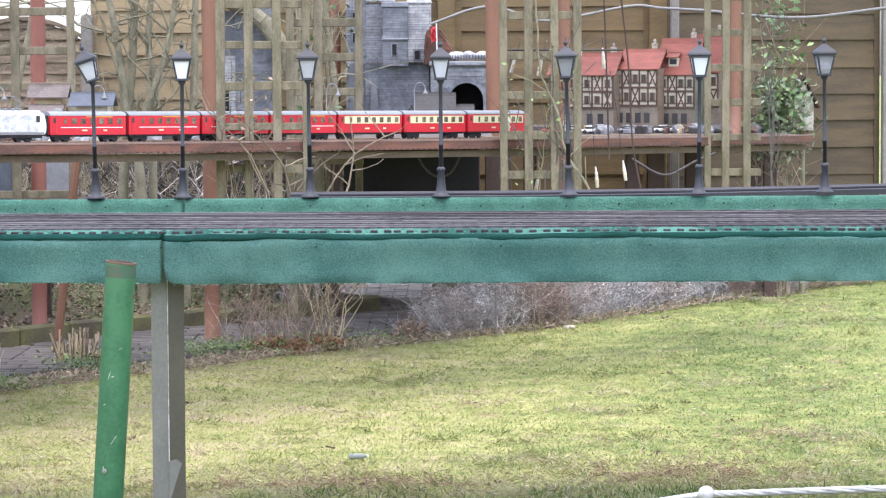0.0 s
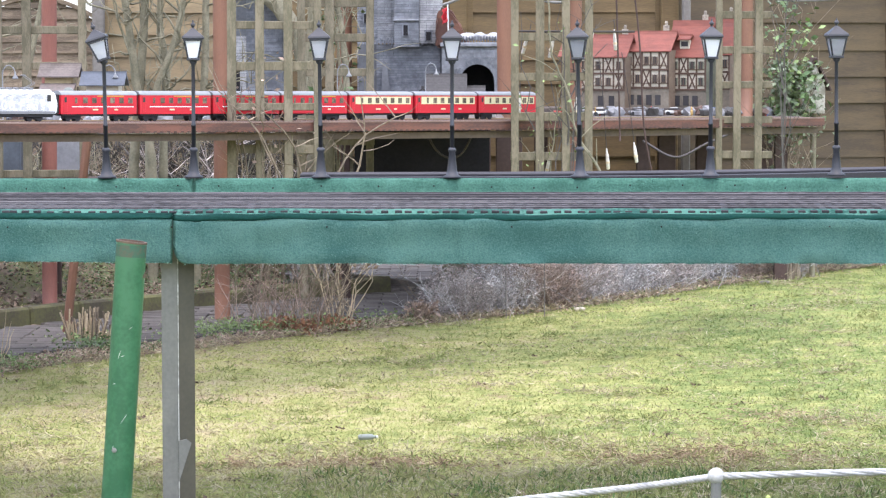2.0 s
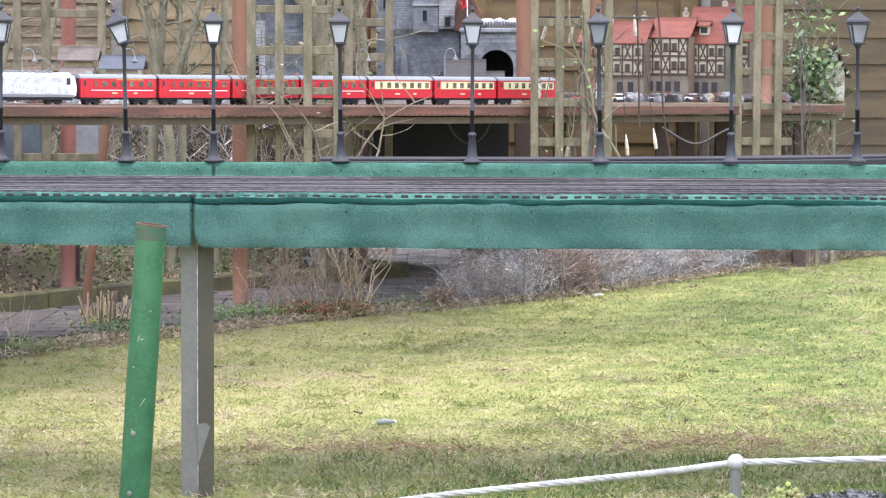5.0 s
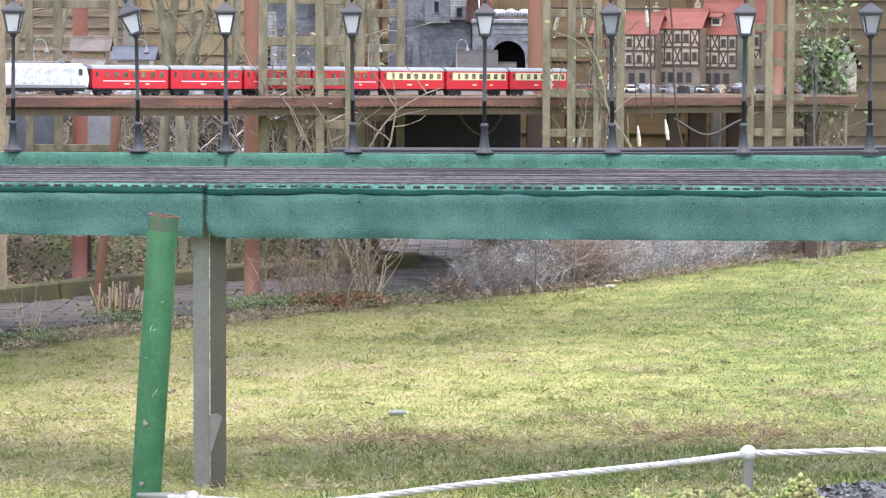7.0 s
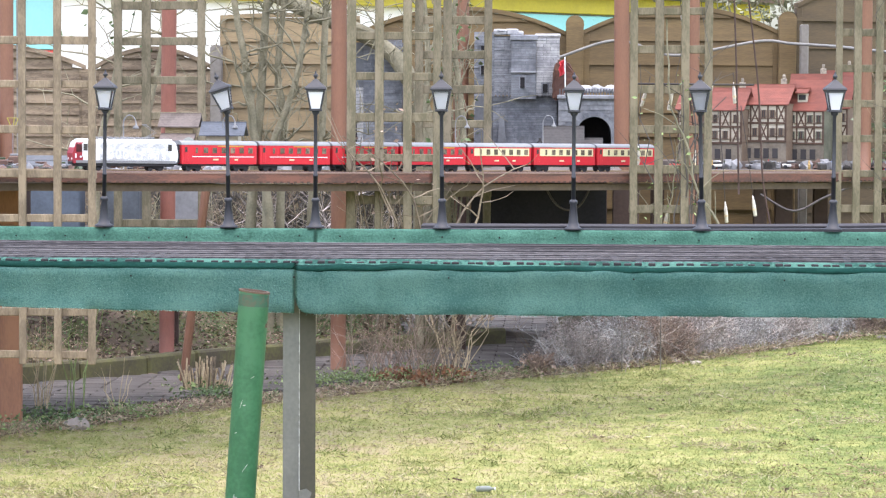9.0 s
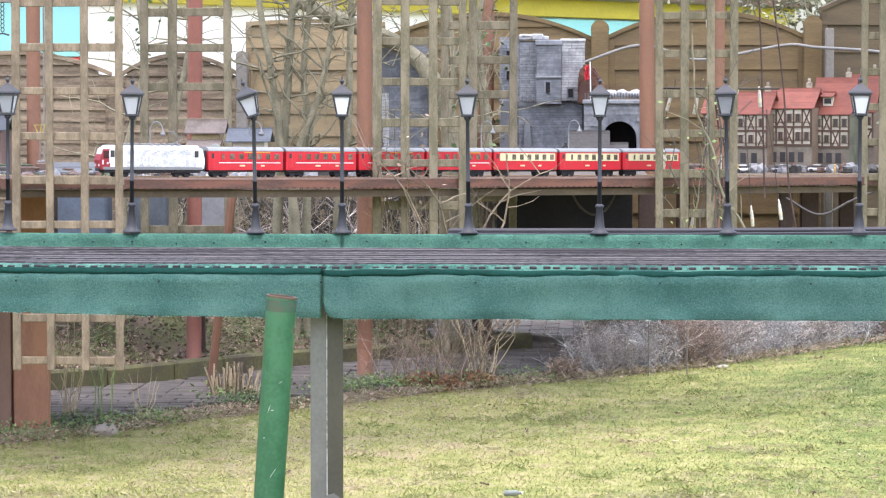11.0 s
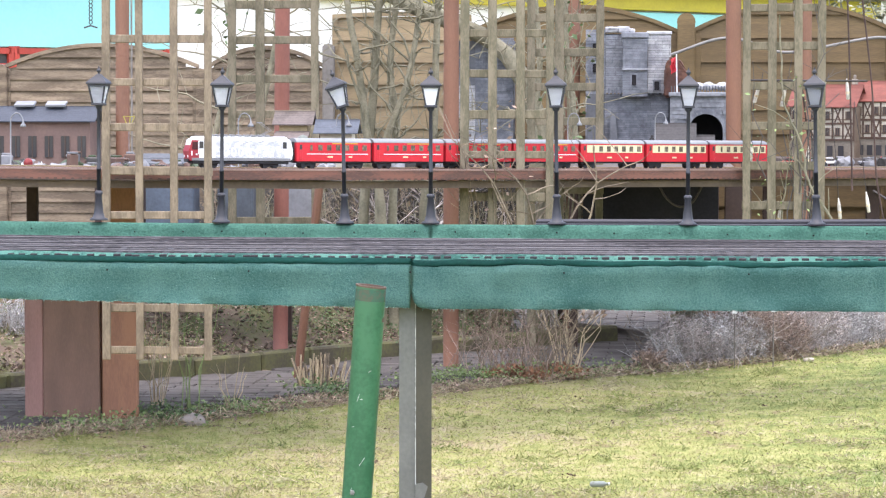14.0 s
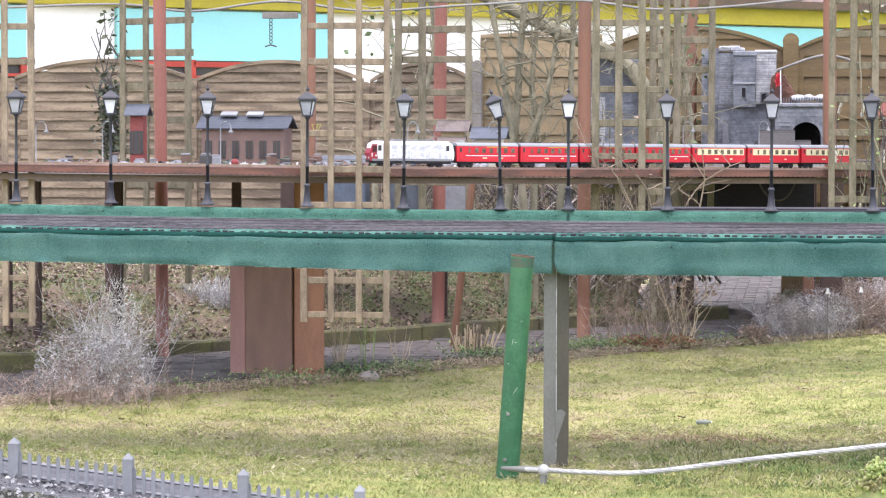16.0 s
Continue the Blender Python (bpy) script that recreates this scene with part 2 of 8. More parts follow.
def tube(bm, points, radii, sides=8, cap=True):
    """A tapering tube along points."""
    pts = [Vector(p) for p in points]
    radii = [radii] * len(pts) if isinstance(radii, (int, float)) else list(radii)
    rings = []
    for i, p in enumerate(pts):
        d = (pts[min(i + 1, len(pts) - 1)] - pts[max(i - 1, 0)]).normalized()
        ref = Vector((1, 0, 0)) if abs(d.x) < 0.8 else Vector((0, 1, 0))
        u = d.cross(ref).normalized()
        v = d.cross(u)
        rings.append([bm.verts.new(p + radii[i] * (math.cos(a) * u + math.sin(a) * v)) for a in (2 * math.pi * k / sides for k in range(sides))])
    for a, b in zip(rings, rings[1:]):
        for k in range(sides):
            bm.faces.new((a[k], a[(k + 1) % sides], b[(k + 1) % sides], b[k]))
    if cap:
        bm.faces.new(rings[0])
        bm.faces.new(rings[-1][::-1])
    return bm


def tubed(points, radii, sides=8, cap=True):
    return tube(bmesh.new(), points, radii, sides, cap)


def lathe(bm, profile, sides=12, at=(0, 0, 0), turn=0.0):
    """A body of revolution; profile: rows of radius, height."""
    rings = [[bm.verts.new((at[0] + r * math.cos(turn + 2 * math.pi * k / sides), at[1] + r * math.sin(turn + 2 * math.pi * k / sides), at[2] + h)) for k in range(sides)] for r, h in profile]
    for a, b in zip(rings, rings[1:]):
        for k in range(sides):
            bm.faces.new((a[k], a[(k + 1) % sides], b[(k + 1) % sides], b[k]))
    bm.faces.new(rings[0][::-1])
    bm.faces.new(rings[-1])
    return bm


def prism(bm, outline, depth, m=None):
    """An outline in x, z pushed along y by depth."""
    m = m or Matrix()
    a = [bm.verts.new(m @ Vector((x, 0, z))) for x, z in outline]
    b = [bm.verts.new(m @ Vector((x, depth, z))) for x, z in outline]
    bm.faces.new(a)
    bm.faces.new(b[::-1])
    for i in range(len(a)):
        j = (i + 1) % len(a)
        bm.faces.new((a[j], a[i], b[i], b[j]))
    return bm


def mesh_of(bm, material, name="piece"):
    me = bpy.data.meshes.new(name)
    bmesh.ops.recalc_face_normals(bm, faces=bm.faces)
    bm.to_mesh(me)
    bm.free()
    me.materials.append(material)
    return me


def ease(a):
    a = min(max(a, 0.0), 1.0)
    return a * a * (3 - 2 * a)


def rise(x, y):
    """The lawn's height: level by the table, a little higher far back."""
    return 0.12 * ease((x + 0.3) / 2.6) * ease((y - 12.5) / 6.5) - 0.05 * ease((y - 10.6) / 1.6) * ease((16.0 - y) / 2.5)


def spline(points, n):
    """n + 1 places along a smooth line through points."""
    p = [Vector(q) for q in points]
    p = [2 * p[0] - p[1]] + p + [2 * p[-1] - p[-2]]
    out = []
    for i in range(n + 1):
        s = i / n * (len(p) - 3)
        k = min(int(s), len(p) - 4)
        u = s - k
        a, b, c, d = p[k:k + 4]
        out.append(0.5 * ((2 * b) + (c - a) * u + (2 * a - 5 * b + 4 * c - d) * u * u + (3 * b - a - 3 * c + d) * u ** 3))
    return out


# ---------------------------------------------------------------- ground
def sheet(name, xs, ys, height, material, label, category):
    v = [(x, y, height(x, y)) for y in ys for x in xs]
    w = len(xs)
    f = [(j * w + i, j * w + i + 1, (j + 1) * w + i + 1, (j + 1) * w + i) for j in range(len(ys) - 1) for i in range(w - 1)]
    me = bpy.data.meshes.new(name)
    me.from_pydata(v, [], f)
    me.materials.append(material)
    me.polygons.foreach_set("use_smooth", [True] * len(f))
    return tagged(new(name, me), label, category, kind="structure")


far = [10, 16, 30, 80, 250, 900]
gx = [-a for a in far[::-1]] + [-7 + 0.2 * i for i in range(76)] + far
gy = [-900, -250, -80, -30, -12] + [-6 + 0.25 * i for i in range(120)] + [26, 40, 90, 250, 900]
sheet("ground", gx, gy, rise, GRASS, "mossy yellow-green lawn with worn straw patches", "lawn")

EDGE = spline([(-7.5, 10.2, 0), (-5.6, 11.9, 0), (-4.41, 13.0, 0), (-3.48, 13.82, 0), (-2.75, 14.45, 0), (-2.2, 15.1, 0), (-1.42, 15.95, 0), (-0.87, 16.7, 0), (-0.06, 17.45, 0), (1.14, 18.35, 0), (1.98, 19.2, 0), (3.3, 20.9, 0)], 132)
KERBLINE = spline([(-7.4, 12.3, 0), (-4.95, 14.5, 0), (-4.1, 15.6, 0), (-2.79, 16.88, 0), (-2.04, 17.9, 0), (-1.2, 18.8, 0), (-0.4, 19.5, 0)], 88)


def line_y(line, x):
    """The y at which a plan line passes x."""
    for a, b in zip(line, line[1:]):
        if a.x <= x <= b.x:
            return a.y + (b.y - a.y) * (x - a.x) / (b.x - a.x)
    return line[0].y if x < line[0].x else line[-1].y


def strip(name, front, back, lift, material, label, category, rows=10, rough=0.0):
    """A sheet of ground between two plan lines, a little above the lawn."""
    v, f = [], []
    n = len(front)
    for j in range(rows + 1):
        for p, q in zip(front, back):
            r = p.lerp(q, j / rows)
            v.append((r.x, r.y, rise(r.x, r.y) + (lift * min(1, 0.5 * j) if j else -0.02) + rough * noise.noise((r.x * 9, r.y * 9, 0))))
    for j in range(rows):
        for i in range(n - 1):
            f.append((j * n + i, j * n + i + 1, (j + 1) * n + i + 1, (j + 1) * n + i))
    me = bpy.data.meshes.new(name)
    me.from_pydata(v, [], f)
    me.materials.append(material)
    me.polygons.foreach_set("use_smooth", [True] * len(f))
    return tagged(new(name, me), label, category, kind="structure")


WOBBLE = [Vector((p.x, p.y + 0.05 * noise.noise((p.x * 3, 1, 0)) + 0.03 * noise.noise((p.x * 11, 2, 0)), 0)) for p in EDGE]
strip("flower_bed_soil", WOBBLE, [Vector((p.x - 0.4, p.y + 7.5, 0)) for p in EDGE], 0.02, SOIL, "dark soil bed covered with dead leaves", "soil", 90, 0.022)



def bank_rise(x, y):
    """The raised planting bank behind the kerb."""
    u = y - line_y(KERBLINE, x)
    return 0.1 + 0.36 * ease(u / 2.2) + 0.03 * noise.noise((x * 3, y * 3, 0)) + 0.012 * noise.noise((x * 13, y * 13, 2))


bank_x = [p.x for p in KERBLINE if -7.0 < p.x < -1.15]
verts = [(x, line_y(KERBLINE, x) + (20.7 - line_y(KERBLINE, x)) * j / 40, 0) for j in range(41) for x in bank_x]
verts = [(x, y - 0.03 * (k < len(bank_x)), bank_rise(x, y) if k >= len(bank_x) else -0.02) for k, (x, y, z) in enumerate(verts)]
wide_n = len(bank_x)
me = bpy.data.meshes.new("planting_bank")
me.from_pydata(verts, [], [(j * wide_n + i, j * wide_n + i + 1, (j + 1) * wide_n + i + 1, (j + 1) * wide_n + i) for j in range(40) for i in range(wide_n - 1)])
me.materials.append(shade("weedy_bank_earth", (0.16, 0.118, 0.09), (0.125, 0.125, 0.062), 0.95, 3.5, 40, 1.6, 0.05, 1.0, spec=0.1))
me.polygons.foreach_set("use_smooth", [True] * len(me.polygons))
tagged(new("planting_bank", me), "raised earth bank behind the mossy kerb", "soil", kind="structure")

# ---------------------------------------------------------------- pergola, fence and the house behind


def trellis(x0, y0, x1, y1, z0, z1, columns, rows, material, label, group, slat=0.046, first=None, over=0.0):
    """A wooden lattice panel; columns: places of the uprights from 0 to 1; rows: heights of the rungs."""
    ob = thing("trellis", x0, y0, z0, label, "trellis", group)
    d = Vector((x1 - x0, y1 - y0, 0))
    turn = math.atan2(d.y, d.x)
    ob.rotation_euler.z = turn
    w = d.length
    for c in columns:
        lean = random.uniform(-0.006, 0.006)
        bm = boxed(0, 0, 0, slat * random.uniform(0.92, 1.08), 0.022, z1 - z0, bevel=0.003)
        o = part("upright", bm, material, ob)
        o.matrix_basis = pose(c * w, -0.012, (z1 - z0) / 2, 0, math.degrees(lean) * 0.6, 0)
    for r in rows:
        bm = boxed(0, 0, 0, w + slat + over, 0.02, slat * random.uniform(0.9, 1.08), bevel=0.003)
        o = part("rung", bm, material, ob)
        o.matrix_basis = pose(w / 2 + over / 2, 0.011, r - z0, 0, random.uniform(-0.5, 0.5), 0)
    return ob


G = "trellises of the pergola"
trellis(-2.712, 13.0, -2.225, 13.0, 0.46, 2.6, (0.012, 0.333, 0.67, 1), [0.504, 0.703, 0.92, 1.139, 1.345, 1.55, 1.761, 1.963, 2.17, 2.38], SLAT, "weathered grey-brown wooden trellis in front of the railway bridge", G, 0.036)
trellis(-1.117, 14.2, -0.682, 14.2, 0.88, 2.6, (0.01, 0.333, 0.66, 1), [0.99, 1.193, 1.406, 1.61, 1.815, 2.019, 2.22, 2.43], SLAT_GREEN, "algae-stained wooden trellis with bare climbers before the bridge", G, 0.042)
trellis(0.323, 14.9, 0.713, 14.9, 0.93, 2.7, (0, 0.34, 0.69, 1), [1.13, 1.34, 1.55, 1.76, 1.97, 2.17, 2.38], SLAT_GREEN, "weathered wooden trellis beside the tunnel with climbing stems", G, 0.042, over=-0.02)
trellis(1.497, 15.95, 1.721, 15.95, 0.98, 2.7, (0, 0.46, 1), [1.102, 1.299, 1.496, 1.692, 1.889, 2.09, 2.29], SLAT_GREEN, "weathered wooden trellis at the bridge end beside a leafy climber", G, 0.04, over=0.06)
trellis(-4.8, 13.0, -4.32, 13.0, 0.42, 2.6, (0, 0.34, 0.67, 1), [0.48, 0.70, 0.92, 1.139, 1.345, 1.55, 1.761, 1.963, 2.17], SLAT, "weathered wooden trellis near the lavender shrub", G, 0.036)
trellis(-2.704, 16.8, -2.203, 16.8, 0.8, 2.8, (0.0, 0.34, 1), [0.75, 0.96, 1.18, 1.39, 1.602, 1.815, 2.047, 2.26, 2.47], SLAT_GREEN, "greyed wooden trellis behind the bridge by the red post", G, 0.05)
trellis(-0.924, 17.2, -0.506, 17.2, 0.85, 2.8, (0, 0.41, 1), [0.93, 1.14, 1.35, 1.56, 1.77, 1.98, 2.19, 2.4], SLAT_GREEN, "algae-green wooden trellis behind the pergola post", G, 0.05)
trellis(-4.55, 16.2, -4.02, 15.9, 0.5, 2.8, (0, 0.36, 1), [0.72, 0.95, 1.17, 1.4, 1.62, 1.85, 2.08, 2.3], SLAT_GREEN, "greyed wooden trellis beside the far red post", G, 0.05)


def post(x, y, z0, z1, r, material, label, lean=0.0):
    """A round pergola post with a slightly uneven shaft."""
    ob = thing("pergola_post", x, y, z0, label, "post", "pergola posts")
    n = 9
    pts = [(lean * (i / n) * (z1 - z0), 0, i / n * (z1 - z0)) for i in range(n + 1)]
    part("shaft", tubed(pts, [r * (1 + 0.02 * math.sin(3 * i)) for i in range(n + 1)], 20), material, ob, smooth=True)
    return ob


post(-3.06, 15.2, -0.02, 2.9, 0.038, POST, "brown-painted round wooden post behind the trellis")
post(-2.5, 17.4, -0.02, 3.2, 0.047, POST_RED, "red-painted round pergola post on the paving", 0.008)
post(-1.43, 17.4, -0.02, 3.2, 0.048, POST, "brown-painted round pergola post by the path")
post(-0.778, 19.9, 0.0, 3.2, 0.053, POST, "light brown round pergola post behind the bridge", 0.006)
post(0.355, 19.0, 0.0, 3.2, 0.051, POST, "brown-painted round pergola post beside the tunnel", -0.006)
post(0.816, 18.95, 0.02, 3.2, 0.044, POST, "brown round post between castle and timbered houses")
post(2.0, 19.3, 1.248, 3.2, 0.044, POST, "brown round post standing on the shelf by the end trellis")
post(-4.12, 15.5, -0.02, 3.2, 0.043, POST_RED, "red-painted round pergola post by the mossy kerb", -0.006)

ob = thing("support_column", -3.26, 14.62, -0.02, "wide red-brown wooden box column carrying the bridge", "column")
part("front_board", boxed(0.037, 0, 0.51, 0.3, 0.05, 1.02, bevel=0.006), shade("faded_brown_board", (0.215, 0.125, 0.09), (0.165, 0.10, 0.075), 0.7, 3, 40, 0.7, 0.03, 0.2, stretch=(4, 4, 1)), ob)
# pinkish side; its paler tone carries the stronger light on this face
part("side_board", boxed(-0.164, 0.05, 0.51, 0.1, 0.14, 1.02, bevel=0.006), shade("pinkish_lit_board", (0.34, 0.19, 0.16), (0.26, 0.145, 0.12), 0.7, 3, 40, 0.7, 0.03, 0.2, stretch=(4, 4, 1)), ob, "pinkish board, paler as the brighter-lit side")
part("rear_board", boxed(0.0, 0.25, 0.51, 0.34, 0.04, 1.02, bevel=0.004), POST, ob)
ob = thing("support_plank", -2.968, 14.64, -0.02, "orange-brown upright plank behind the trellis", "plank")
part("plank", boxed(0, 0, 0.63, 0.19, 0.05, 1.26, bevel=0.006), shade("orange_brown_plank", (0.32, 0.155, 0.09), (0.235, 0.115, 0.072), 0.65, 3, 40, 0.8, 0.03, 0.2, stretch=(4, 4, 1)), ob)


def fence_panel(x0, y0, x1, y1, z0, zend, zmid, board, material, label):
    """A lapped board panel with a top that may arch."""
    ob = thing("garden_fence", x0, y0, z0, label, "fence", "panels of the garden fence")
    d = Vector((x1 - x0, y1 - y0, 0))
    ob.rotation_euler.z = math.atan2(d.y, d.x)
    w = d.length

    def top(u):
        return (zend - z0) + (zmid - zend) * (1 - (2 * u - 1) ** 2)
    z, k = 0.0, 0
    while z < zmid - z0 - 0.03:
        z2 = z + board
        us = [i / 16 for i in range(17)]
        low = [(u * w, z) for u in us if top(u) > z + 0.005]
        high = [(u * w, min(z2 + 0.012, top(u))) for u in us if top(u) > z + 0.005]
        if len(low) > 1:
            bm = prism(bmesh.new(), low + high[::-1], 0.016)
            for v in bm.verts:
                v.co.y += 0.16 * (v.co.z - z) * (0.11 / board)
            part("board", bm, material, ob).matrix_basis = pose(0, -0.03 + random.uniform(-0.003, 0.003), 0, 0, random.uniform(-0.2, 0.2), 0)
        z, k = z2, k + 1
    for u in (0.25, 0.5, 0.75):
        h = top(u)
        part("batten", boxed(u * w, 0.012, h / 2, 0.045, 0.02, h - 0.02, bevel=0.003), material, ob) if u == 0.5 else None
    bm = bmesh.new()
    rings = [[bm.verts.new((i / 24 * w, y, top(i / 24) + h)) for y, h in ((-0.04, 0), (-0.04, 0.03), (0.03, 0.03), (0.03, 0))] for i in range(25)]
    for p, q in zip(rings, rings[1:]):
        for k in range(4):
            bm.faces.new((p[k], q[k], q[(k + 1) % 4], p[(k + 1) % 4]))
    bm.faces.new(rings[0]), bm.faces.new(rings[-1][::-1])
    bmesh.ops.recalc_face_normals(bm, faces=bm.faces)
    part("cap_rail", bm, material, ob)
    for u in (0, 1):
        part("stile", boxed(u * w + (0.02 if u == 0 else -0.02), -0.005, (zend - z0) / 2, 0.045, 0.05, zend - z0, bevel=0.003), material, ob)
    return ob


def fence_post(x, y, z0, z1, w, material, label):
    ob = thing("fence_post", x, y, z0, label, "fence post", "posts of the garden fence")
    h = z1 - z0
    bm = boxed(0, 0, (h - 0.03) / 2, w, 0.09, h - 0.03, bevel=0.008)
    tube(bm, [(0, -0.044, h - 0.06), (0, 0.044, h - 0.06)], w * 0.52, 16)
    part("shaft", bm, material, ob)
    return ob


fence_panel(-8.2, 20.6, -6.71, 20.8, 0.02, 1.95, 2.1, 0.083, FENCE_GREY, "greyed lapped-board fence panel with arched top")
fence_panel(-6.63, 20.8, -5.1, 20.8, 0.02, 1.95, 2.1, 0.083, FENCE_GREY, "greyed lapped-board fence panel with arched top")
fence_panel(-5.04, 20.8, -3.58, 20.8, 0.02, 1.93, 2.09, 0.083, FENCE_GREY, "greyed lapped-board fence panel with arched top")
fence_panel(-3.52, 20.8, -2.62, 20.8, 0.02, 1.92, 2.07, 0.083, FENCE_GREY, "narrow greyed lapped-board fence panel with arched top")
fence_panel(-2.58, 20.85, -1.55, 20.85, 0.02, 2.3, 2.32, 0.163, FENCE_PALE, "pale new lapped-board fence panel behind bare trees")
fence_panel(-1.54, 20.8, -0.03, 20.8, 0.4, 2.19, 2.37, 0.172, FENCE_HONEY, "golden-brown arched fence panel behind the castle")
fence_panel(0.1, 20.75, 1.52, 20.75, 0.05, 2.2, 2.38, 0.175, FENCE_HONEY, "golden-brown arched fence panel behind the houses")
fence_panel(1.64, 20.72, 3.28, 21.3, 0.1, 2.4, 2.6, 0.2, FENCE_GOLD, "golden-brown lapped fence panel at the garden corner")
fence_panel(3.4, 21.33, 5.0, 21.8, 0.1, 2.4, 2.6, 0.2, FENCE_GOLD, "golden-brown lapped fence panel at the garden side")
fence_post(-1.56, 20.82, 0.0, 2.25, 0.08, FENCE_HONEY, "golden square fence post")
fence_post(0.035, 20.74, 0.0, 2.33, 0.13, FENCE_HONEY, "golden rounded fence post")
fence_post(1.58, 20.7, 0.0, 2.36, 0.13, FENCE_HONEY, "golden rounded fence post")
fence_post(1.69, 20.55, 0.0, 2.3, 0.06, BACK_GREY, "narrow grey fence post beside the golden one")
fence_post(3.34, 21.25, 0.0, 2.7, 0.07, BACK_GREY, "greyed square fence post")
fence_post(-2.6, 20.75, 0.0, 2.13, 0.085, BACK_GREY, "greyed fence post with a rounded head")
fence_post(-3.56, 20.78, 0.0, 1.95, 0.08, FENCE_GREY, "greyed square wooden fence post")
fence_post(-5.07, 20.78, 0.0, 1.97, 0.1, FENCE_GREY, "greyed square wooden fence post")
fence_post(-6.67, 20.78, 0.0, 1.97, 0.1, FENCE_GREY, "greyed square wooden fence post")

# the house behind the fence
house = thing("house", -8.3, 26.0, 0.0, "white house with turquoise panels and a yellow fascia", "house")
house.rotation_euler.z = math.atan2(0.735, 0.678)
part("wall", boxed(6, 0.15, 1.46, 20, 0.3, 2.92), WHITE, house)
part("fascia", boxed(6, -0.06, 2.93, 20.2, 0.1, 0.22, bevel=0.01), YELLOW, house, "yellow board under the eaves")
part("gutter", tubed([(-4.2, -0.16, 3.08), (16.2, -0.16, 3.08)], 0.05, 10), BACK_GREY, house, "grey gutter")
roof = part("roof", boxed(6, 1.8, 4.03, 20.4, 4.6, 0.1, Euler((radians(24), 0, 0)).to_matrix()), ROOF_TILE, house)
tile = mesh_of(tubed([(0, 0, 0), (0, 0.36, 0.16)], [0.075, 0.06], 8), ROOF_TILE)
for i in range(120):
    for j in range(2):
        link("tile", tile, house, m=pose(5.6 + i * 0.09, -0.2 + j * 0.33, 3.1 + j * 0.15))
for a, b, win in ((-1.4, 0.31, 1), (1.46, 4.38, 1), (10.3, 13.4, 0)):
    part("panel", boxed((a + b) / 2, -0.03, 2.52, b - a, 0.06, 0.56, bevel=0.004), TEAL, house, "turquoise panel")
    if win:
        n = max(1, round((b - a) / 0.95))
        for k in range(n):
            x0, x1 = a + (b - a) * k / n + 0.03, a + (b - a) * (k + 1) / n - 0.03
            w = part("window", boxed((x0 + x1) / 2, -0.01, 1.82, x1 - x0, 0.03, 0.8), DARK_GLASS, house, "dark window")
            for x, z, sx, sz in ((x0, 1.82, 0.07, 0.86), (x1, 1.82, 0.07, 0.86), ((x0 + x1) / 2, 2.2, x1 - x0, 0.06), ((x0 + x1) / 2, 2.06, x1 - x0, 0.03)):
                part("window_frame", boxed(x, -0.035, z, sx, 0.05, sz), RED_FRAME, w, "red painted frame")

# ---------------------------------------------------------------- front railway table
front_l, front_r = -4.6, 2.4


def bent(x):
    """How far the table stands back, and how far it rises, at x."""
    k = ease((-1.6 - x) / 4.0)
    return 0.35 * k, 0.012 * k


def felt(name, x0, x1, rows, parent, material, wave=0.004, dent=0.0, round_corner=False, smooth=True, sway=0.0, tilt=0.0):
    """A hanging or lying felt band; rows: y, z pairs from its upper to its lower edge."""
    bm = bmesh.new()
    n = max(2, int((x1 - x0) / 0.012))
    g, z_top = [], rows[0][1]
    for j, (y, z) in enumerate(rows):
        line = []
        for i in range(n + 1):
            x = x0 + (x1 - x0) * i / n
            back, up = bent(x)
            w = wave * (noise.noise((x * 5, j * 0.35, 3)) + 0.5 * noise.noise((x * 14, j * 0.6, 9)))
            low = 0.0035 * noise.noise((x * 30, 5, 1)) + 0.004 * noise.noise((x * 4, 2, 2)) if j == len(rows) - 1 else 0
            if dent:
                w -= dent * max(0, math.cos((x * 3.2 + 0.3 * math.sin(7 * x)) * 2 * math.pi)) ** 12 * math.sin(math.pi * j / (len(rows) - 1))
            if round_corner and x - x0 < 0.05:
                low += (z_top - z) * (1 - math.sqrt(max(0.0, 1 - (1 - (x - x0) / 0.05) ** 2))) * 0.38 * j / (len(rows) - 1)
            low += sway * (noise.noise((x * 2.3, 7, 4)) + 0.6 * noise.noise((x * 9, 3, 8)))
            low += tilt * min(1.0, (x1 - x) / 1.7) * j / (len(rows) - 1)
            line.append(bm.verts.new((x, y + back - w, z + up + low)))
        g.append(line)
    for a, b in zip(g, g[1:]):
        for i in range(n):
            bm.faces.new((a[i], b[i], b[i + 1], a[i + 1]))
    bmesh.ops.solidify(bm, geom=bm.faces[:], thickness=0.004)
    return part(name, bm, material, parent, smooth=smooth)


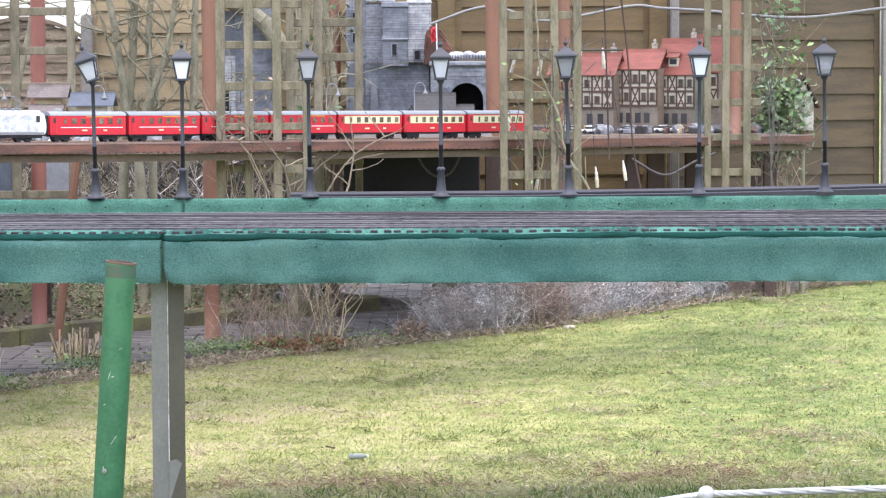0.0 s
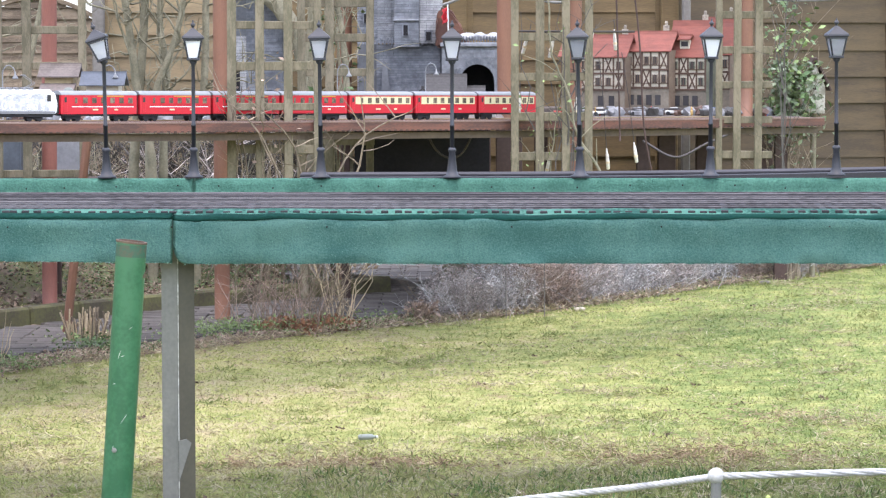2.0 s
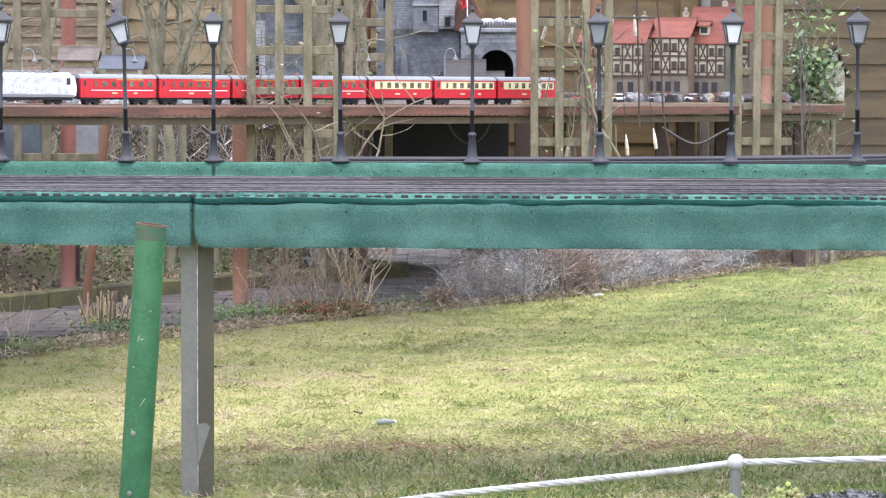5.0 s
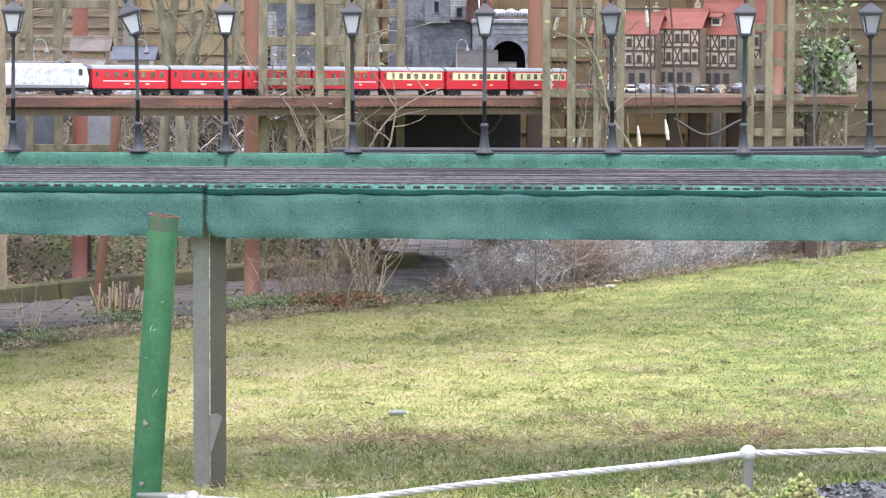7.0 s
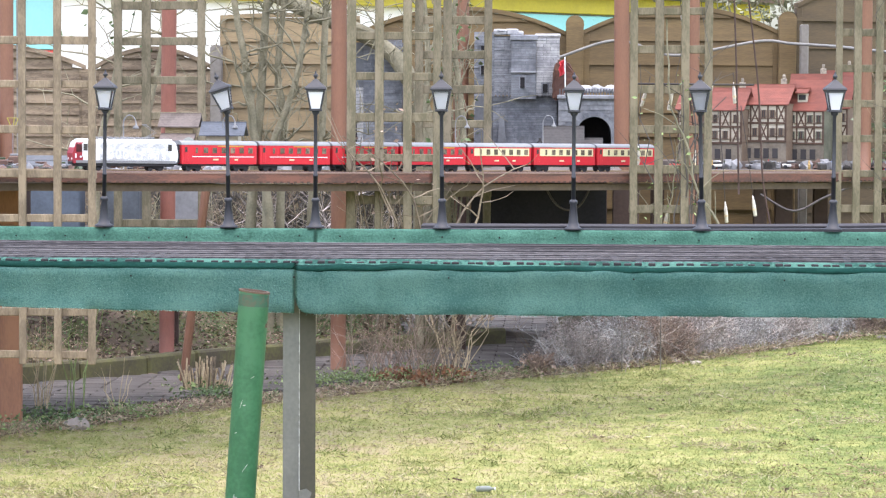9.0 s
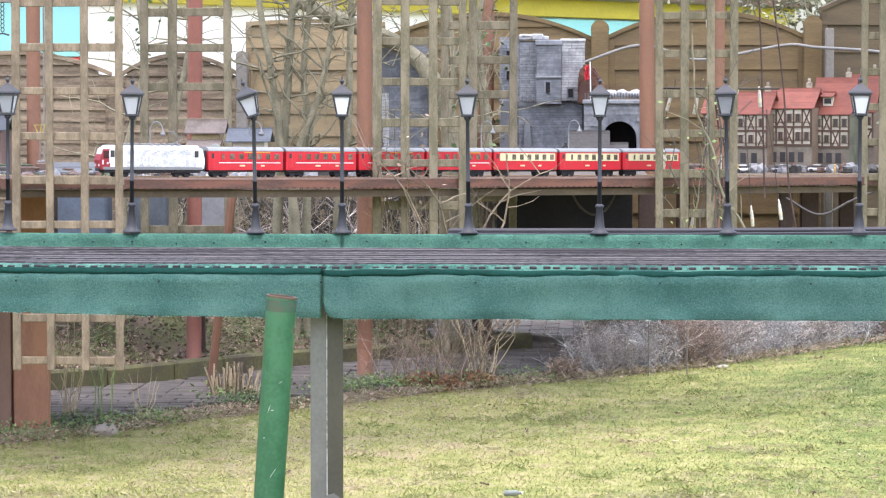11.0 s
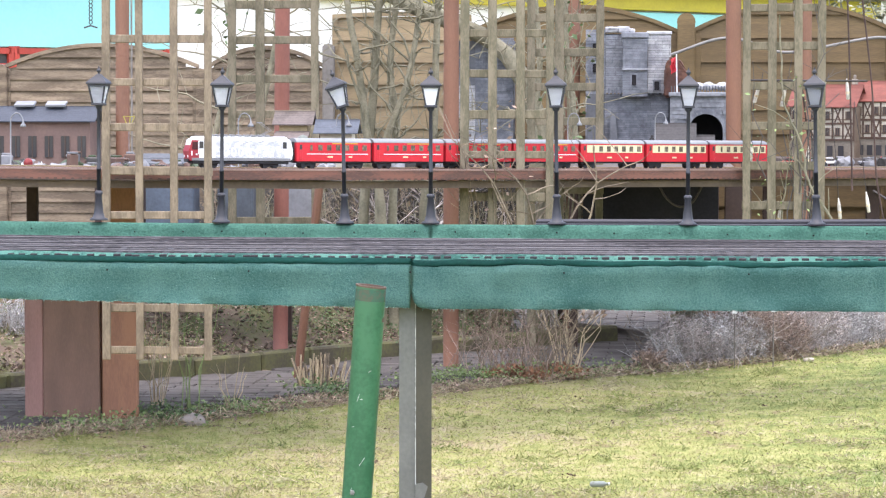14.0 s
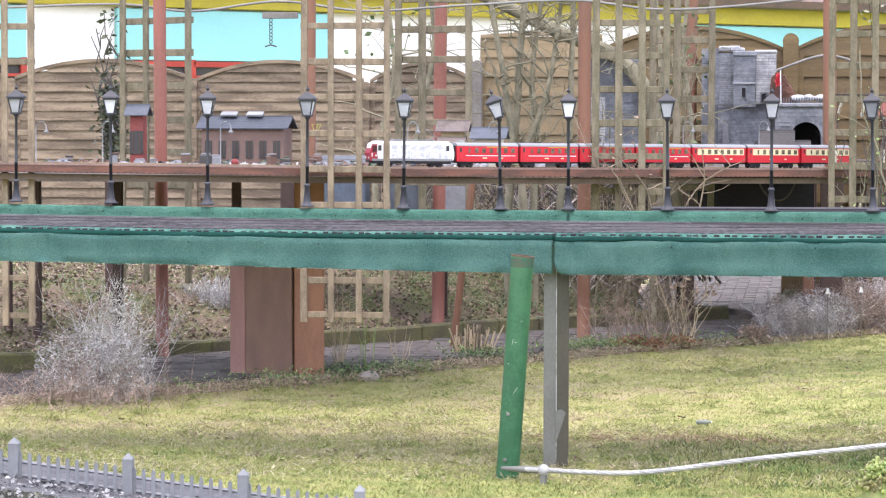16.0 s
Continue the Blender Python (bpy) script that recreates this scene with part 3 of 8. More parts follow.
def table(x0, x1, label, skirt_low, corner):
    ob = thing("railway_table", 0, 0, 0, label, "table", "railway table sections")
    n = max(1, int((x1 - x0) / 0.5))

    def swept(name, section, material, label=""):
        bm = bmesh.new()
        rings = []
        for i in range(n + 1):
            x = x0 + (x1 - x0) * i / n
            back, up = bent(x)
            rings.append([bm.verts.new((x, y + back, z + up)) for y, z in section])
        for a, b in zip(rings, rings[1:]):
            for k in range(len(section)):
                bm.faces.new((a[k], b[k], b[(k + 1) % len(section)], a[(k + 1) % len(section)]))
        bm.faces.new(rings[0])
        bm.faces.new(rings[-1][::-1])
        bmesh.ops.recalc_face_normals(bm, faces=bm.faces)
        return part(name, bm, material, ob, label)
    swept("lower_board", [(10.13, 1.05), (10.13, 1.088), (10.95, 1.122), (10.95, 1.05)], BED, "dark track board")
    swept("upper_board", [(10.975, 1.1), (10.975, 1.178), (11.1, 1.178), (11.1, 1.1)], BED, "dark upper board")
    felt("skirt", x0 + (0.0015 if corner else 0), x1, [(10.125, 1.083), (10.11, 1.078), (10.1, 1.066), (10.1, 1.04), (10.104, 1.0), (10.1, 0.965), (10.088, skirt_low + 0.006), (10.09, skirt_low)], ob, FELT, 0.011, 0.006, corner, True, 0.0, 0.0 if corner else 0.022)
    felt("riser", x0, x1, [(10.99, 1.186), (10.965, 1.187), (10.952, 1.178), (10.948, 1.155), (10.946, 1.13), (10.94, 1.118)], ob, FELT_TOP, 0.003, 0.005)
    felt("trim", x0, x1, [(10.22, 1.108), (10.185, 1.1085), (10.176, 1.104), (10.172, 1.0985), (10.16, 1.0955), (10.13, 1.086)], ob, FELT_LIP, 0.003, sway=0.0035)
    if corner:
        felt("front_lip", x0, x1, [(10.145, 1.088), (10.128, 1.0935), (10.114, 1.09), (10.104, 1.079), (10.11, 1.071)], ob, FELT_LIP_DARK, 0.008, sway=0.006)
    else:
        felt("front_lip", x0, x1, [(10.15, 1.092), (10.135, 1.099), (10.118, 1.097), (10.108, 1.088), (10.106, 1.08), (10.114, 1.075)], ob, FELT_LIP_DARK, 0.005, sway=0.002)
    return ob


left_table = table(front_l, -1.0095, "raised railway table section covered with green felt, open steel legs", 0.92, False)
right_table = table(-1.009, front_r, "raised railway table section with green felt skirt and curled corner", 0.918, True)


def fuzz(x0, x1, low, tilt, parent):
    """Frayed fibres along a skirt's lower edge and over its face."""
    bm = bmesh.new()
    for i in range(int((x1 - x0) * 420)):
        x = random.uniform(x0 + 0.03, x1)
        back, up = bent(x)
        edge = i % 3 > 0
        z = low + tilt * min(1.0, (x1 - x) / 1.7) + up + 0.0035 * noise.noise((x * 30, 5, 1)) + 0.004 * noise.noise((x * 4, 2, 2))
        z += random.uniform(-0.001, 0.005) if edge else random.uniform(0.02, 0.14)
        y = (10.083 if edge else 10.086) + back
        a, ln = random.uniform(-1.4, 1.4), random.uniform(0.003, 0.009)
        dx, dz = math.sin(a) * ln, -math.cos(a) * ln * (1 if edge else random.choice((-1, 1)))
        w = 0.0005
        bm.faces.new([bm.verts.new(p) for p in ((x - w, y, z), (x + w, y, z + w), (x + dx, y - random.uniform(0, 0.004), z + dz))])
    tagged(part("fuzz", bm, FUZZ, parent, "pale frayed felt fibres"), kind="stuff")


FUZZ = shade("frayed_felt_fibre", (0.26, 0.42, 0.37), (0.16, 0.3, 0.265), 0.95, 9, 90, 0.8, 0.2, 0.0, spec=0.1)
fuzz(front_l, -1.012, 0.92, 0.022, left_table)
fuzz(-1.0, front_r, 0.918, 0.0, right_table)
nail = mesh_of(lathe(bmesh.new(), [(0.0034, 0), (0.003, 0.002), (0.001, 0.003)], 8), BLACK)
x, k = front_l + 0.15, 0
while x < front_r:
    back, up = bent(x)
    tb = left_table if x < -1.02 else right_table
    link("nail", nail, tb, m=pose(x, 10.944 + back, 1.153 + up + random.uniform(-0.006, 0.008), 90))
    if k % 3 == 0:
        link("nail", nail, tb, m=pose(x + 0.06, 10.096 + back, 1.05 + up, 90))
    x += random.uniform(0.14, 0.24)
    k += 1


def leg(x, y, h, parent):
    """A steel angle leg, its corner towards the viewer, with a gusset."""
    bm = bmesh.new()
    prism(bm, [(0, 0), (-0.062, 0), (-0.062, h), (0, h)], 0.006, pose(0, 0, 0, 0, 0, -18))
    lg = part("leg", bm, STEEL, parent, "grey painted steel leg")
    bm = prism(bmesh.new(), [(0, 0), (0.068, 0), (0.068, h), (0, h)], 0.006, pose(0, 0, 0, 0, 0, 30))
    part("leg_flange", bm, STEEL_SHADED, lg, "steel flange coloured as the shaded face")
    bm = prism(bmesh.new(), [(0.0, 0.0), (0.05, 0.14), (0.03, 0.155), (0.0, 0.15)], 0.006, pose(0.004, -0.012, 0.12, 0, 0, 30))
    part("gusset", bm, STEEL, lg, "welded steel gusset")
    part("weld", tubed([(0.003, -0.004, 0.02), (0.003, -0.004, h * 0.55), (0.003, -0.004, h - 0.12)], 0.0016, 5), WELD, lg, "pale chipped weld line")
    lg.matrix_basis = pose(x, y, 0)


leg(-1.0, 10.16, 1.06, right_table)
leg(2.3, 10.2, 1.06, right_table)
leg(-4.5, 10.6, 1.06, left_table)

TRACKS = ((10.31, 10.46), (10.63, 10.83))
tie = mesh_of(boxed(0, 0, 0, 0.026, 0.27, 0.011, bevel=0.002), TIE)
for k, (ya, yb) in enumerate(TRACKS):
    ob = thing("model_track", 0, 0, 0, "dark weathered model railway track on the felt table", "track", "tracks of the table")
    slope = (1.122 - 1.088) / 0.82
    xs = [front_l + 0.1 * i for i in range(int((front_r - front_l) / 0.1) + 1)]
    for j, y in enumerate((ya - 0.035, ya + 0.035, yb - 0.035, yb + 0.035)):
        z = 1.088 + slope * (y - 10.13)
        web = part("rail", tubed([(x, y + bent(x)[0], z + 0.010 + bent(x)[1]) for x in xs], 0.0085 if j % 2 else 0.006, 4), RAIL, ob, "dark rail web")
        part("rail_head", tubed([(x, y - 0.001 + bent(x)[0], z + 0.0175 + bent(x)[1]) for x in xs], 0.0019, 5), RAIL_HEAD, web, "worn grey rail head")
    x = front_l + 0.05
    ym = (ya + yb) / 2
    while x < front_r - 0.05:
        link("sleeper", tie, ob, m=pose(x, ym + bent(x)[0] - (0.09 if k == 0 else 0), 1.088 + slope * (ym - 10.13) + (0.0055 if k == 0 else 0.002) + bent(x)[1] + random.uniform(-0.0018, 0.0012), 2.4, random.uniform(-2, 2), random.uniform(-5, 5)))
        x += 0.0443 if k == 0 else 0.06

ob = thing("model_track", 0, 0, 0, "dark model track behind the lamps, curving away", "track", "tracks of the table")
curve = spline([(-0.6, 11.03, 1.196), (0.4, 11.1, 1.196), (1.2, 11.3, 1.196), (2.4, 11.8, 1.198)], 40)
for off in (0, 0.07, 0.14):
    part("rail", tubed([(p.x, p.y + off, p.z) for p in curve], 0.006, 6), RAIL, ob)
bm = bmesh.new()
rings = [[bm.verts.new((p.x, p.y + o, p.z + h)) for o, h in ((-0.05, -0.008), (0.2, -0.008), (0.2, -0.03), (-0.05, -0.03))] for p in curve]
for a, b in zip(rings, rings[1:]):
    for k in range(4):
        bm.faces.new((a[k], b[k], b[(k + 1) % 4], a[(k + 1) % 4]))
part("track_board", bm, RAIL, ob, "dark board under the rails")


def lamp(tilt=0.0, label="black model street lamp with milky lantern on the table edge"):
    ob = thing("street_lamp", 0, 0, 0, label, "street lamp", "street lamps along the table")
    part("foot", lathe(bmesh.new(), [(0.036, 0), (0.036, 0.006), (0.024, 0.012), (0.019, 0.03), (0.012, 0.1), (0.016, 0.104), (0.016, 0.112), (0.009, 0.118)], 14), IRON, ob, smooth=True)
    part("pole", lathe(bmesh.new(), [(0.0085, 0.11), (0.0085, 0.2), (0.0095, 0.2), (0.0095, 0.206), (0.0075, 0.21), (0.0072, 0.44), (0.013, 0.446), (0.016, 0.456)], 10), IRON, ob, smooth=True)
    head = part("lantern", bmesh.new(), IRON, ob)
    bm = bmesh.new()
    for sx in (-1, 1):
        for sy in (-1, 1):
            tube(bm, [(0.019 * sx, 0.019 * sy, 0), (0.034 * sx, 0.034 * sy, 0.08)], 0.0038, 6)
    box(bm, 0, 0, 0.0, 0.05, 0.05, 0.01, bevel=0.002)
    box(bm, 0, 0, 0.082, 0.084, 0.084, 0.007, bevel=0.002)
    for s in (-1, 1):
        box(bm, 0.034 * s, 0, 0.075, 0.006, 0.07, 0.008)
        box(bm, 0, 0.034 * s, 0.075, 0.07, 0.006, 0.008)
    bm.to_mesh(head.data)
    bm.free()
    head.matrix_basis = pose(0, 0, 0.46, 0, tilt)
    for k in range(4):
        bm = bmesh.new()
        vs = [bm.verts.new(c) for c in ((-0.017, -0.0185, 0.004), (0.017, -0.0185, 0.004), (0.031, -0.0325, 0.077), (-0.031, -0.0325, 0.077))]
        f = bm.faces.new(vs)
        bmesh.ops.solidify(bm, geom=[f], thickness=0.001)
        part("pane", bm, MILK, head, "milky white pane").matrix_basis = pose(0, 0, 0, 0, 0, 90 * k)
    bm = bmesh.new()
    lathe(bm, [(0.059, 0.084), (0.056, 0.089), (0.026, 0.108), (0.012, 0.118), (0.004, 0.12)], 4, turn=math.pi / 4)
    part("roof", bm, IRON, head, "dark pyramid roof")
    part("finial", lathe(bmesh.new(), [(0.006, 0.118), (0.004, 0.124), (0.009, 0.13), (0.009, 0.136), (0.004, 0.142), (0.002, 0.152)], 8), IRON, head)
    return ob


first = lamp()
first.matrix_world = pose(-0.006, 10.97, 1.188)
for x, z, lean, turn in ((-1.011, 1.189, 0, 4), (-0.516, 1.189, -0.6, 0), (0.492, 1.191, -1.2, -6), (0.998, 1.193, 0.2, 3), (1.488, 1.196, -0.4, 5), (-1.841, 1.19, 0.6, 0), (-2.337, 1.196, 0.3, -4), (-2.86, 1.2, 0.2, 5), (-3.38, 1.203, 0.0, 8), (-3.9, 1.206, 0.3, 0), (2.0, 1.2, 0.3, 2)):
    copy_thing(first, pose(x, 10.97 + bent(x)[0], z, 0, lean, turn))
lamp(-17, "black model street lamp with a crooked tilted lantern").matrix_world = pose(-1.35, 10.97, 1.188, 0, -1.0, 0)

# leaning green pipe in front of the table
ob = thing("leaning_pipe", -1.185, 9.75, 0.0, "leaning green-painted steel pipe with a rusty open rim", "pipe")
bm = bmesh.new()
n = 10
pts = [(0.0685 * i / n, 0, 1.02 * i / n) for i in range(n + 1)]
tube(bm, pts, [0.053] * (n + 1), 28, cap=False)
part("pipe", bm, PIPE, ob, smooth=True)
rim = bmesh.new()
for k in range(28):
    a, b = 2 * math.pi * k / 28, 2 * math.pi * (k + 1) / 28
    r = []
    for q in (a, b):
        for rad, dz in ((0.0545, -0.004), (0.0545, 0.003), (0.046, 0.003), (0.046, -0.12)):
            x, y = rad * math.cos(q), rad * math.sin(q)
            r.append(rim.verts.new((0.0685 + x, y, 1.02 + dz - 0.12 * x)))
    for i in range(3):
        rim.faces.new((r[i], r[i + 4], r[i + 5], r[i + 1]))
part("rim", rim, RUST, ob, "rusty cut rim")
flaked = bmesh.new()
tube(flaked, [(0.0685 * q, 0, 1.02 * q) for q in (0.95, 0.965, 0.98, 0.99)], [0.0534] * 4, 28, cap=False)
part("flaked_top", flaked, shade("flaking_green_paint", (0.02, 0.086, 0.052), (0.06, 0.07, 0.045), 0.6, 26, 70, 1.3, 0.05, 0.2), ob, "dull teal paint flaking to rust", smooth=True)
for q, turn, ln, tip in ((0.62, 255, 0.03, 70), (0.615, 268, 0.012, 10), (0.4, 285, 0.035, 55), (0.71, 292, 0.015, 30), (0.3, 250, 0.02, 80), (0.52, 240, 0.01, 20)):
    a = radians(turn)
    c = Vector((0.0685 * q + 0.0528 * math.cos(a), 0.0528 * math.sin(a), 1.02 * q))
    d = Vector((-math.sin(a) * math.cos(radians(tip)), math.cos(a) * math.cos(radians(tip)), math.sin(radians(tip)))) * ln / 2
    part("scratch", tubed([c - d, c, c + d], [0.0006, 0.0014, 0.0006], 5), WELD, ob, "pale scratch in the paint")
bolt = mesh_of(lathe(bmesh.new(), [(0.009, 0), (0.009, 0.008), (0.004, 0.01)], 6), STEEL)
for z in (0.09, 0.3):
    link("bolt", bolt, ob, "grey bolt head", m=pose(0.0 + 0.067 * z - 0.012, -0.052, z, 90))

# ---------------------------------------------------------------- railway bridge and village shelves
TRACKLINE = spline([(-6.2, 13.0, 0), (-4.6, 13.15, 0), (-3.35, 13.3, 0), (-2.66, 13.42, 0), (-2.0, 13.7, 0), (-1.43, 14.05, 0), (-0.9, 14.45, 0), (-0.39, 14.82, 0), (0.13, 15.2, 0), (0.96, 15.88, 0), (1.6, 16.45, 0), (2.1, 16.95, 0), (2.5, 17.35, 0)], 160)
LEN = [0.0]
for a, b in zip(TRACKLINE, TRACKLINE[1:]):
    LEN.append(LEN[-1] + (b - a).length)
RAILTOP = 1.34


def fall(x):
    """The viaduct falls gently towards its far end."""
    return -0.012 * (x + 1.6)


def along(s):
    """Place and heading on the bridge's track at s metres from its left end."""
    for i in range(len(LEN) - 1):
        if LEN[i + 1] >= s or i == len(LEN) - 2:
            a, b = TRACKLINE[i], TRACKLINE[i + 1]
            u = (s - LEN[i]) / (LEN[i + 1] - LEN[i])
            d = (b - a).normalized()
            return a.lerp(b, u), math.atan2(d.y, d.x)


def where(x):
    """The arc length at which the track passes x."""
    for i in range(len(LEN) - 1):
        a, b = TRACKLINE[i], TRACKLINE[i + 1]
        if a.x <= x <= b.x:
            return LEN[i] + (LEN[i + 1] - LEN[i]) * (x - a.x) / (b.x - a.x)


def follow(s0, s1, section, step=0.06):
    """A section of offset, z pairs swept along the track."""
    bm = bmesh.new()
    n = max(2, int((s1 - s0) / step))
    rings = []
    for i in range(n + 1):
        p, h = along(s0 + (s1 - s0) * i / n)
        nx, ny = math.sin(h), -math.cos(h)
        rings.append([bm.verts.new((p.x + o * nx, p.y + o * ny, z + fall(p.x))) for o, z in section])
    for a, b in zip(rings, rings[1:]):
        for k in range(len(section)):
            bm.faces.new((a[k], b[k], b[(k + 1) % len(section)], a[(k + 1) % len(section)]))
    bm.faces.new(rings[0])
    bm.faces.new(rings[-1][::-1])
    bmesh.ops.recalc_face_normals(bm, faces=bm.faces)
    return bm


BACK_BROWN = shade("greyed_brown_wood", (0.13, 0.095, 0.07), None, 0.8, 4, 50, 0.6, 0.08, 0.25)
RUSTY_RAIL = shade("rusty_rail", (0.27, 0.18, 0.15), (0.17, 0.11, 0.09), 0.5, 5, 80, 0.6, 0.06, 0.1, metal=0.3)
bridge = thing("railway_bridge", 0, 0, 0, "red-brown stained wooden viaduct carrying two model tracks", "bridge")
S0, S1 = 0.1, where(1.95)
part("deck", follow(S0, S1, [(0.29, 1.30), (0.29, 1.312), (-0.32, 1.312), (-0.32, 1.30)]), DECK, bridge)
part("fascia", follow(S0, S1, [(0.318, 1.29), (0.318, 1.338), (0.292, 1.338), (0.292, 1.29)]), DECK, bridge)
part("under_beam", follow(S0, S1, [(0.27, 1.248), (0.27, 1.282), (0.2, 1.282), (0.2, 1.248)]), BACK_BROWN, bridge, "greyed lower beam")
# pale strip along the top of the fascia
part("fascia_edge", follow(S0, S1, [(0.321, 1.334), (0.321, 1.341), (0.288, 1.341), (0.288, 1.334)]), RUSTY_RAIL, bridge, "pale thin upper edge strip")
bm = bmesh.new()
s = S0 + 0.02
while s < S1:
    p, h = along(s)
    box(bm, p.x + 0.319 * math.sin(h), p.y - 0.319 * math.cos(h), 1.294 + fall(p.x), 0.016, 0.004, 0.006, Euler((0, 0, h)).to_matrix())
    s += 0.036
tagged(part("drain_slot", bm, DECK_DARK, bridge, "small dark slots"), kind="stuff")
for o in (-0.025, 0.025, 0.155, 0.205):
    part("rail", follow(S0, S1, [(o + 0.004, 1.322), (o + 0.004, RAILTOP), (o - 0.004, RAILTOP), (o - 0.004, 1.322)]), RUSTY_RAIL, bridge, "dull metal rail")
part("rear_edge", follow(S0, S1, [(-0.31, 1.313), (-0.31, 1.34), (-0.345, 1.34), (-0.345, 1.313)]), FENCE_PALE, bridge, "pale wooden rear edge")
bm = bmesh.new()
s = S0 + 0.02
while s < S1:
    p, h = along(s)
    for o in (0, 0.18):
        box(bm, p.x + o * math.sin(h), p.y - o * math.cos(h), 1.318 + fall(p.x), 0.016, 0.085, 0.012, Euler((0, 0, h)).to_matrix())
    s += 0.034
tagged(part("sleeper_mass", bm, DECK_DARK, bridge, "dark brown sleepers"), kind="stuff")
for x, y, w, d, mt in ((-4.208, 14.62, 0.06, 0.06, DECK_DARK), (-4.71, 16.4, 0.05, 0.05, DECK_DARK), (-3.46, 14.75, 0.055, 0.055, DECK_DARK), (0.19, 18.2, 0.085, 0.08, POST), (0.36, 18.25, 0.17, 0.1, DECK_DARK), (1.48, 19.6, 0.12, 0.1, DECK_DARK), (1.76, 19.9, 0.1, 0.1, DECK_DARK)):
    part("leg", boxed(x, y, 0.61, w, d, 1.26, bevel=0.004), mt, bridge, "wooden bridge leg")
part("brace", tubed([(-2.29, 16.6, 0.0), (-2.145, 16.6, 1.25)], 0.026, 8), POST, bridge, "slanting brown brace")

shelf = thing("village_shelf", 0, 0, 0, "wooden shelf carrying the model castle and village", "shelf")
part("top", boxed(-0.225, 19.78, 1.273, 1.45, 1.15, 0.046), MODEL_GROUND, shelf, "earth-brown modelled ground")
part("rear_top", boxed(1.427, 19.978, 1.273, 1.85, 0.755, 0.046), MODEL_GROUND, shelf, "raised ground under the houses")
part("street", boxed(1.427, 19.25, 1.233, 1.85, 0.7, 0.03), MODEL_GROUND, shelf, "lower street before the houses")
for x, y in ((0.6, 19.35), (1.3, 19.35), (2.25, 19.4), (0.4, 20.3), (2.25, 20.3), (-0.85, 20.3)):
    part("leg", boxed(x, y, 0.62, 0.09, 0.09, 1.26, bevel=0.004), DECK_DARK, shelf)
shelf = thing("village_shelf", 0, 0, 0, "wooden shelf with the small station and a dark shaded space below", "shelf")
part("top", boxed(-0.25, 17.55, 1.273, 1.1, 3.1, 0.044), MODEL_GROUND, shelf, "earth-brown modelled ground")
# black panel in place of the deep shade under this shelf
part("back_cloth", boxed(-0.2, 18.0, 0.87, 0.86, 0.02, 0.76), BLACK, shelf, "black panel standing in for the shade underneath")
for x, y in ((-0.72, 18.9), (0.22, 18.95)):
    part("leg", boxed(x, y, 0.62, 0.06, 0.06, 1.26, bevel=0.004), DECK_DARK, shelf)
shelf = thing("village_shelf", 0, 0, 0, "narrow wooden shelf with rubble and model clutter", "shelf")
part("top", boxed(-1.32, 15.95, 1.273, 0.9, 1.3, 0.04), MODEL_GROUND, shelf, "earth-brown modelled ground")
part("bracket", boxed(-1.42, 16.95, 1.232, 0.05, 0.82, 0.045, bevel=0.004), DECK_DARK, shelf, "dark bracket fixed to the pergola post")
shelf = thing("village_shelf", 0, 0, 0, "wooden shelf carrying the station and model cars", "shelf")
part("top", boxed(-3.5, 14.65, 1.268, 3.4, 1.6, 0.045), MODEL_GROUND, shelf, "earth-brown modelled ground")
for x, y in ((-5.1, 15.2), (-4.9, 15.2)):
    part("leg", boxed(x, y, 0.62, 0.05, 0.05, 1.26, bevel=0.004), DECK_DARK, shelf)

# ---------------------------------------------------------------- the train
CAR_RED = shade("red_coach_paint", (0.53, 0.02, 0.034), (0.44, 0.018, 0.028), 0.35, 6, 60, 0.5, 0.04, 0.02)
MAROON_GLASS = shade("maroon_screen", (0.07, 0.012, 0.018), None, 0.25, 6, 60, 0.4, 0.1, 0.02)
CAB_RED = shade("dark_red_cab_paint", (0.32, 0.022, 0.035), (0.25, 0.02, 0.03), 0.4, 6, 60, 0.5, 0.04, 0.02)
CAR_CREAM = shade("cream_coach_paint", (0.72, 0.66, 0.40), None, 0.4, 6, 60, 0.3, 0.04, 0.02)
CAR_ROOF = shade("grey_coach_roof", (0.22, 0.225, 0.23), (0.16, 0.162, 0.168), 0.5, 6, 60, 0.5, 0.05, 0.03)
CAR_WHITE = shade("white_loco_paint", (0.74, 0.75, 0.75), (0.66, 0.67, 0.67), 0.4, 9, 60, 0.4, 0.03, 0.02)
CAR_GREY = shade("pale_grey_lettering", (0.42, 0.43, 0.44), None, 0.5, 9, 60, 0.4, 0.05, 0.02)
CHASSIS = shade("black_underframe", (0.03, 0.03, 0.033), None, 0.6, 9, 60, 0.5, 0.1, 0.05)
GOLD = shade("yellow_stripe", (0.60, 0.36, 0.05), None, 0.5, 9, 60, 0.3, 0.05, 0.02)


COACH_GLASS = shade("tinted_coach_glass", (0.075, 0.06, 0.045), (0.16, 0.13, 0.09), 0.45, 60, 90, 1.4, 0.35, 0.0, spec=0.25)
LIVERY = shade("livery_print", (0.62, 0.63, 0.64), (0.40, 0.41, 0.425), 0.45, 40, 170, 1.1, 0.02, 0.0)


def section(w, z0, z1, r, n=6):
    """Half-rounded car section in y, z."""
    pts = [(-w, z0)]
    for i in range(n + 1):
        a = math.pi * (1 - i / n)
        pts.append((w * math.cos(a), z1 - r + r * math.sin(a)))
    return pts + [(w, z0)]


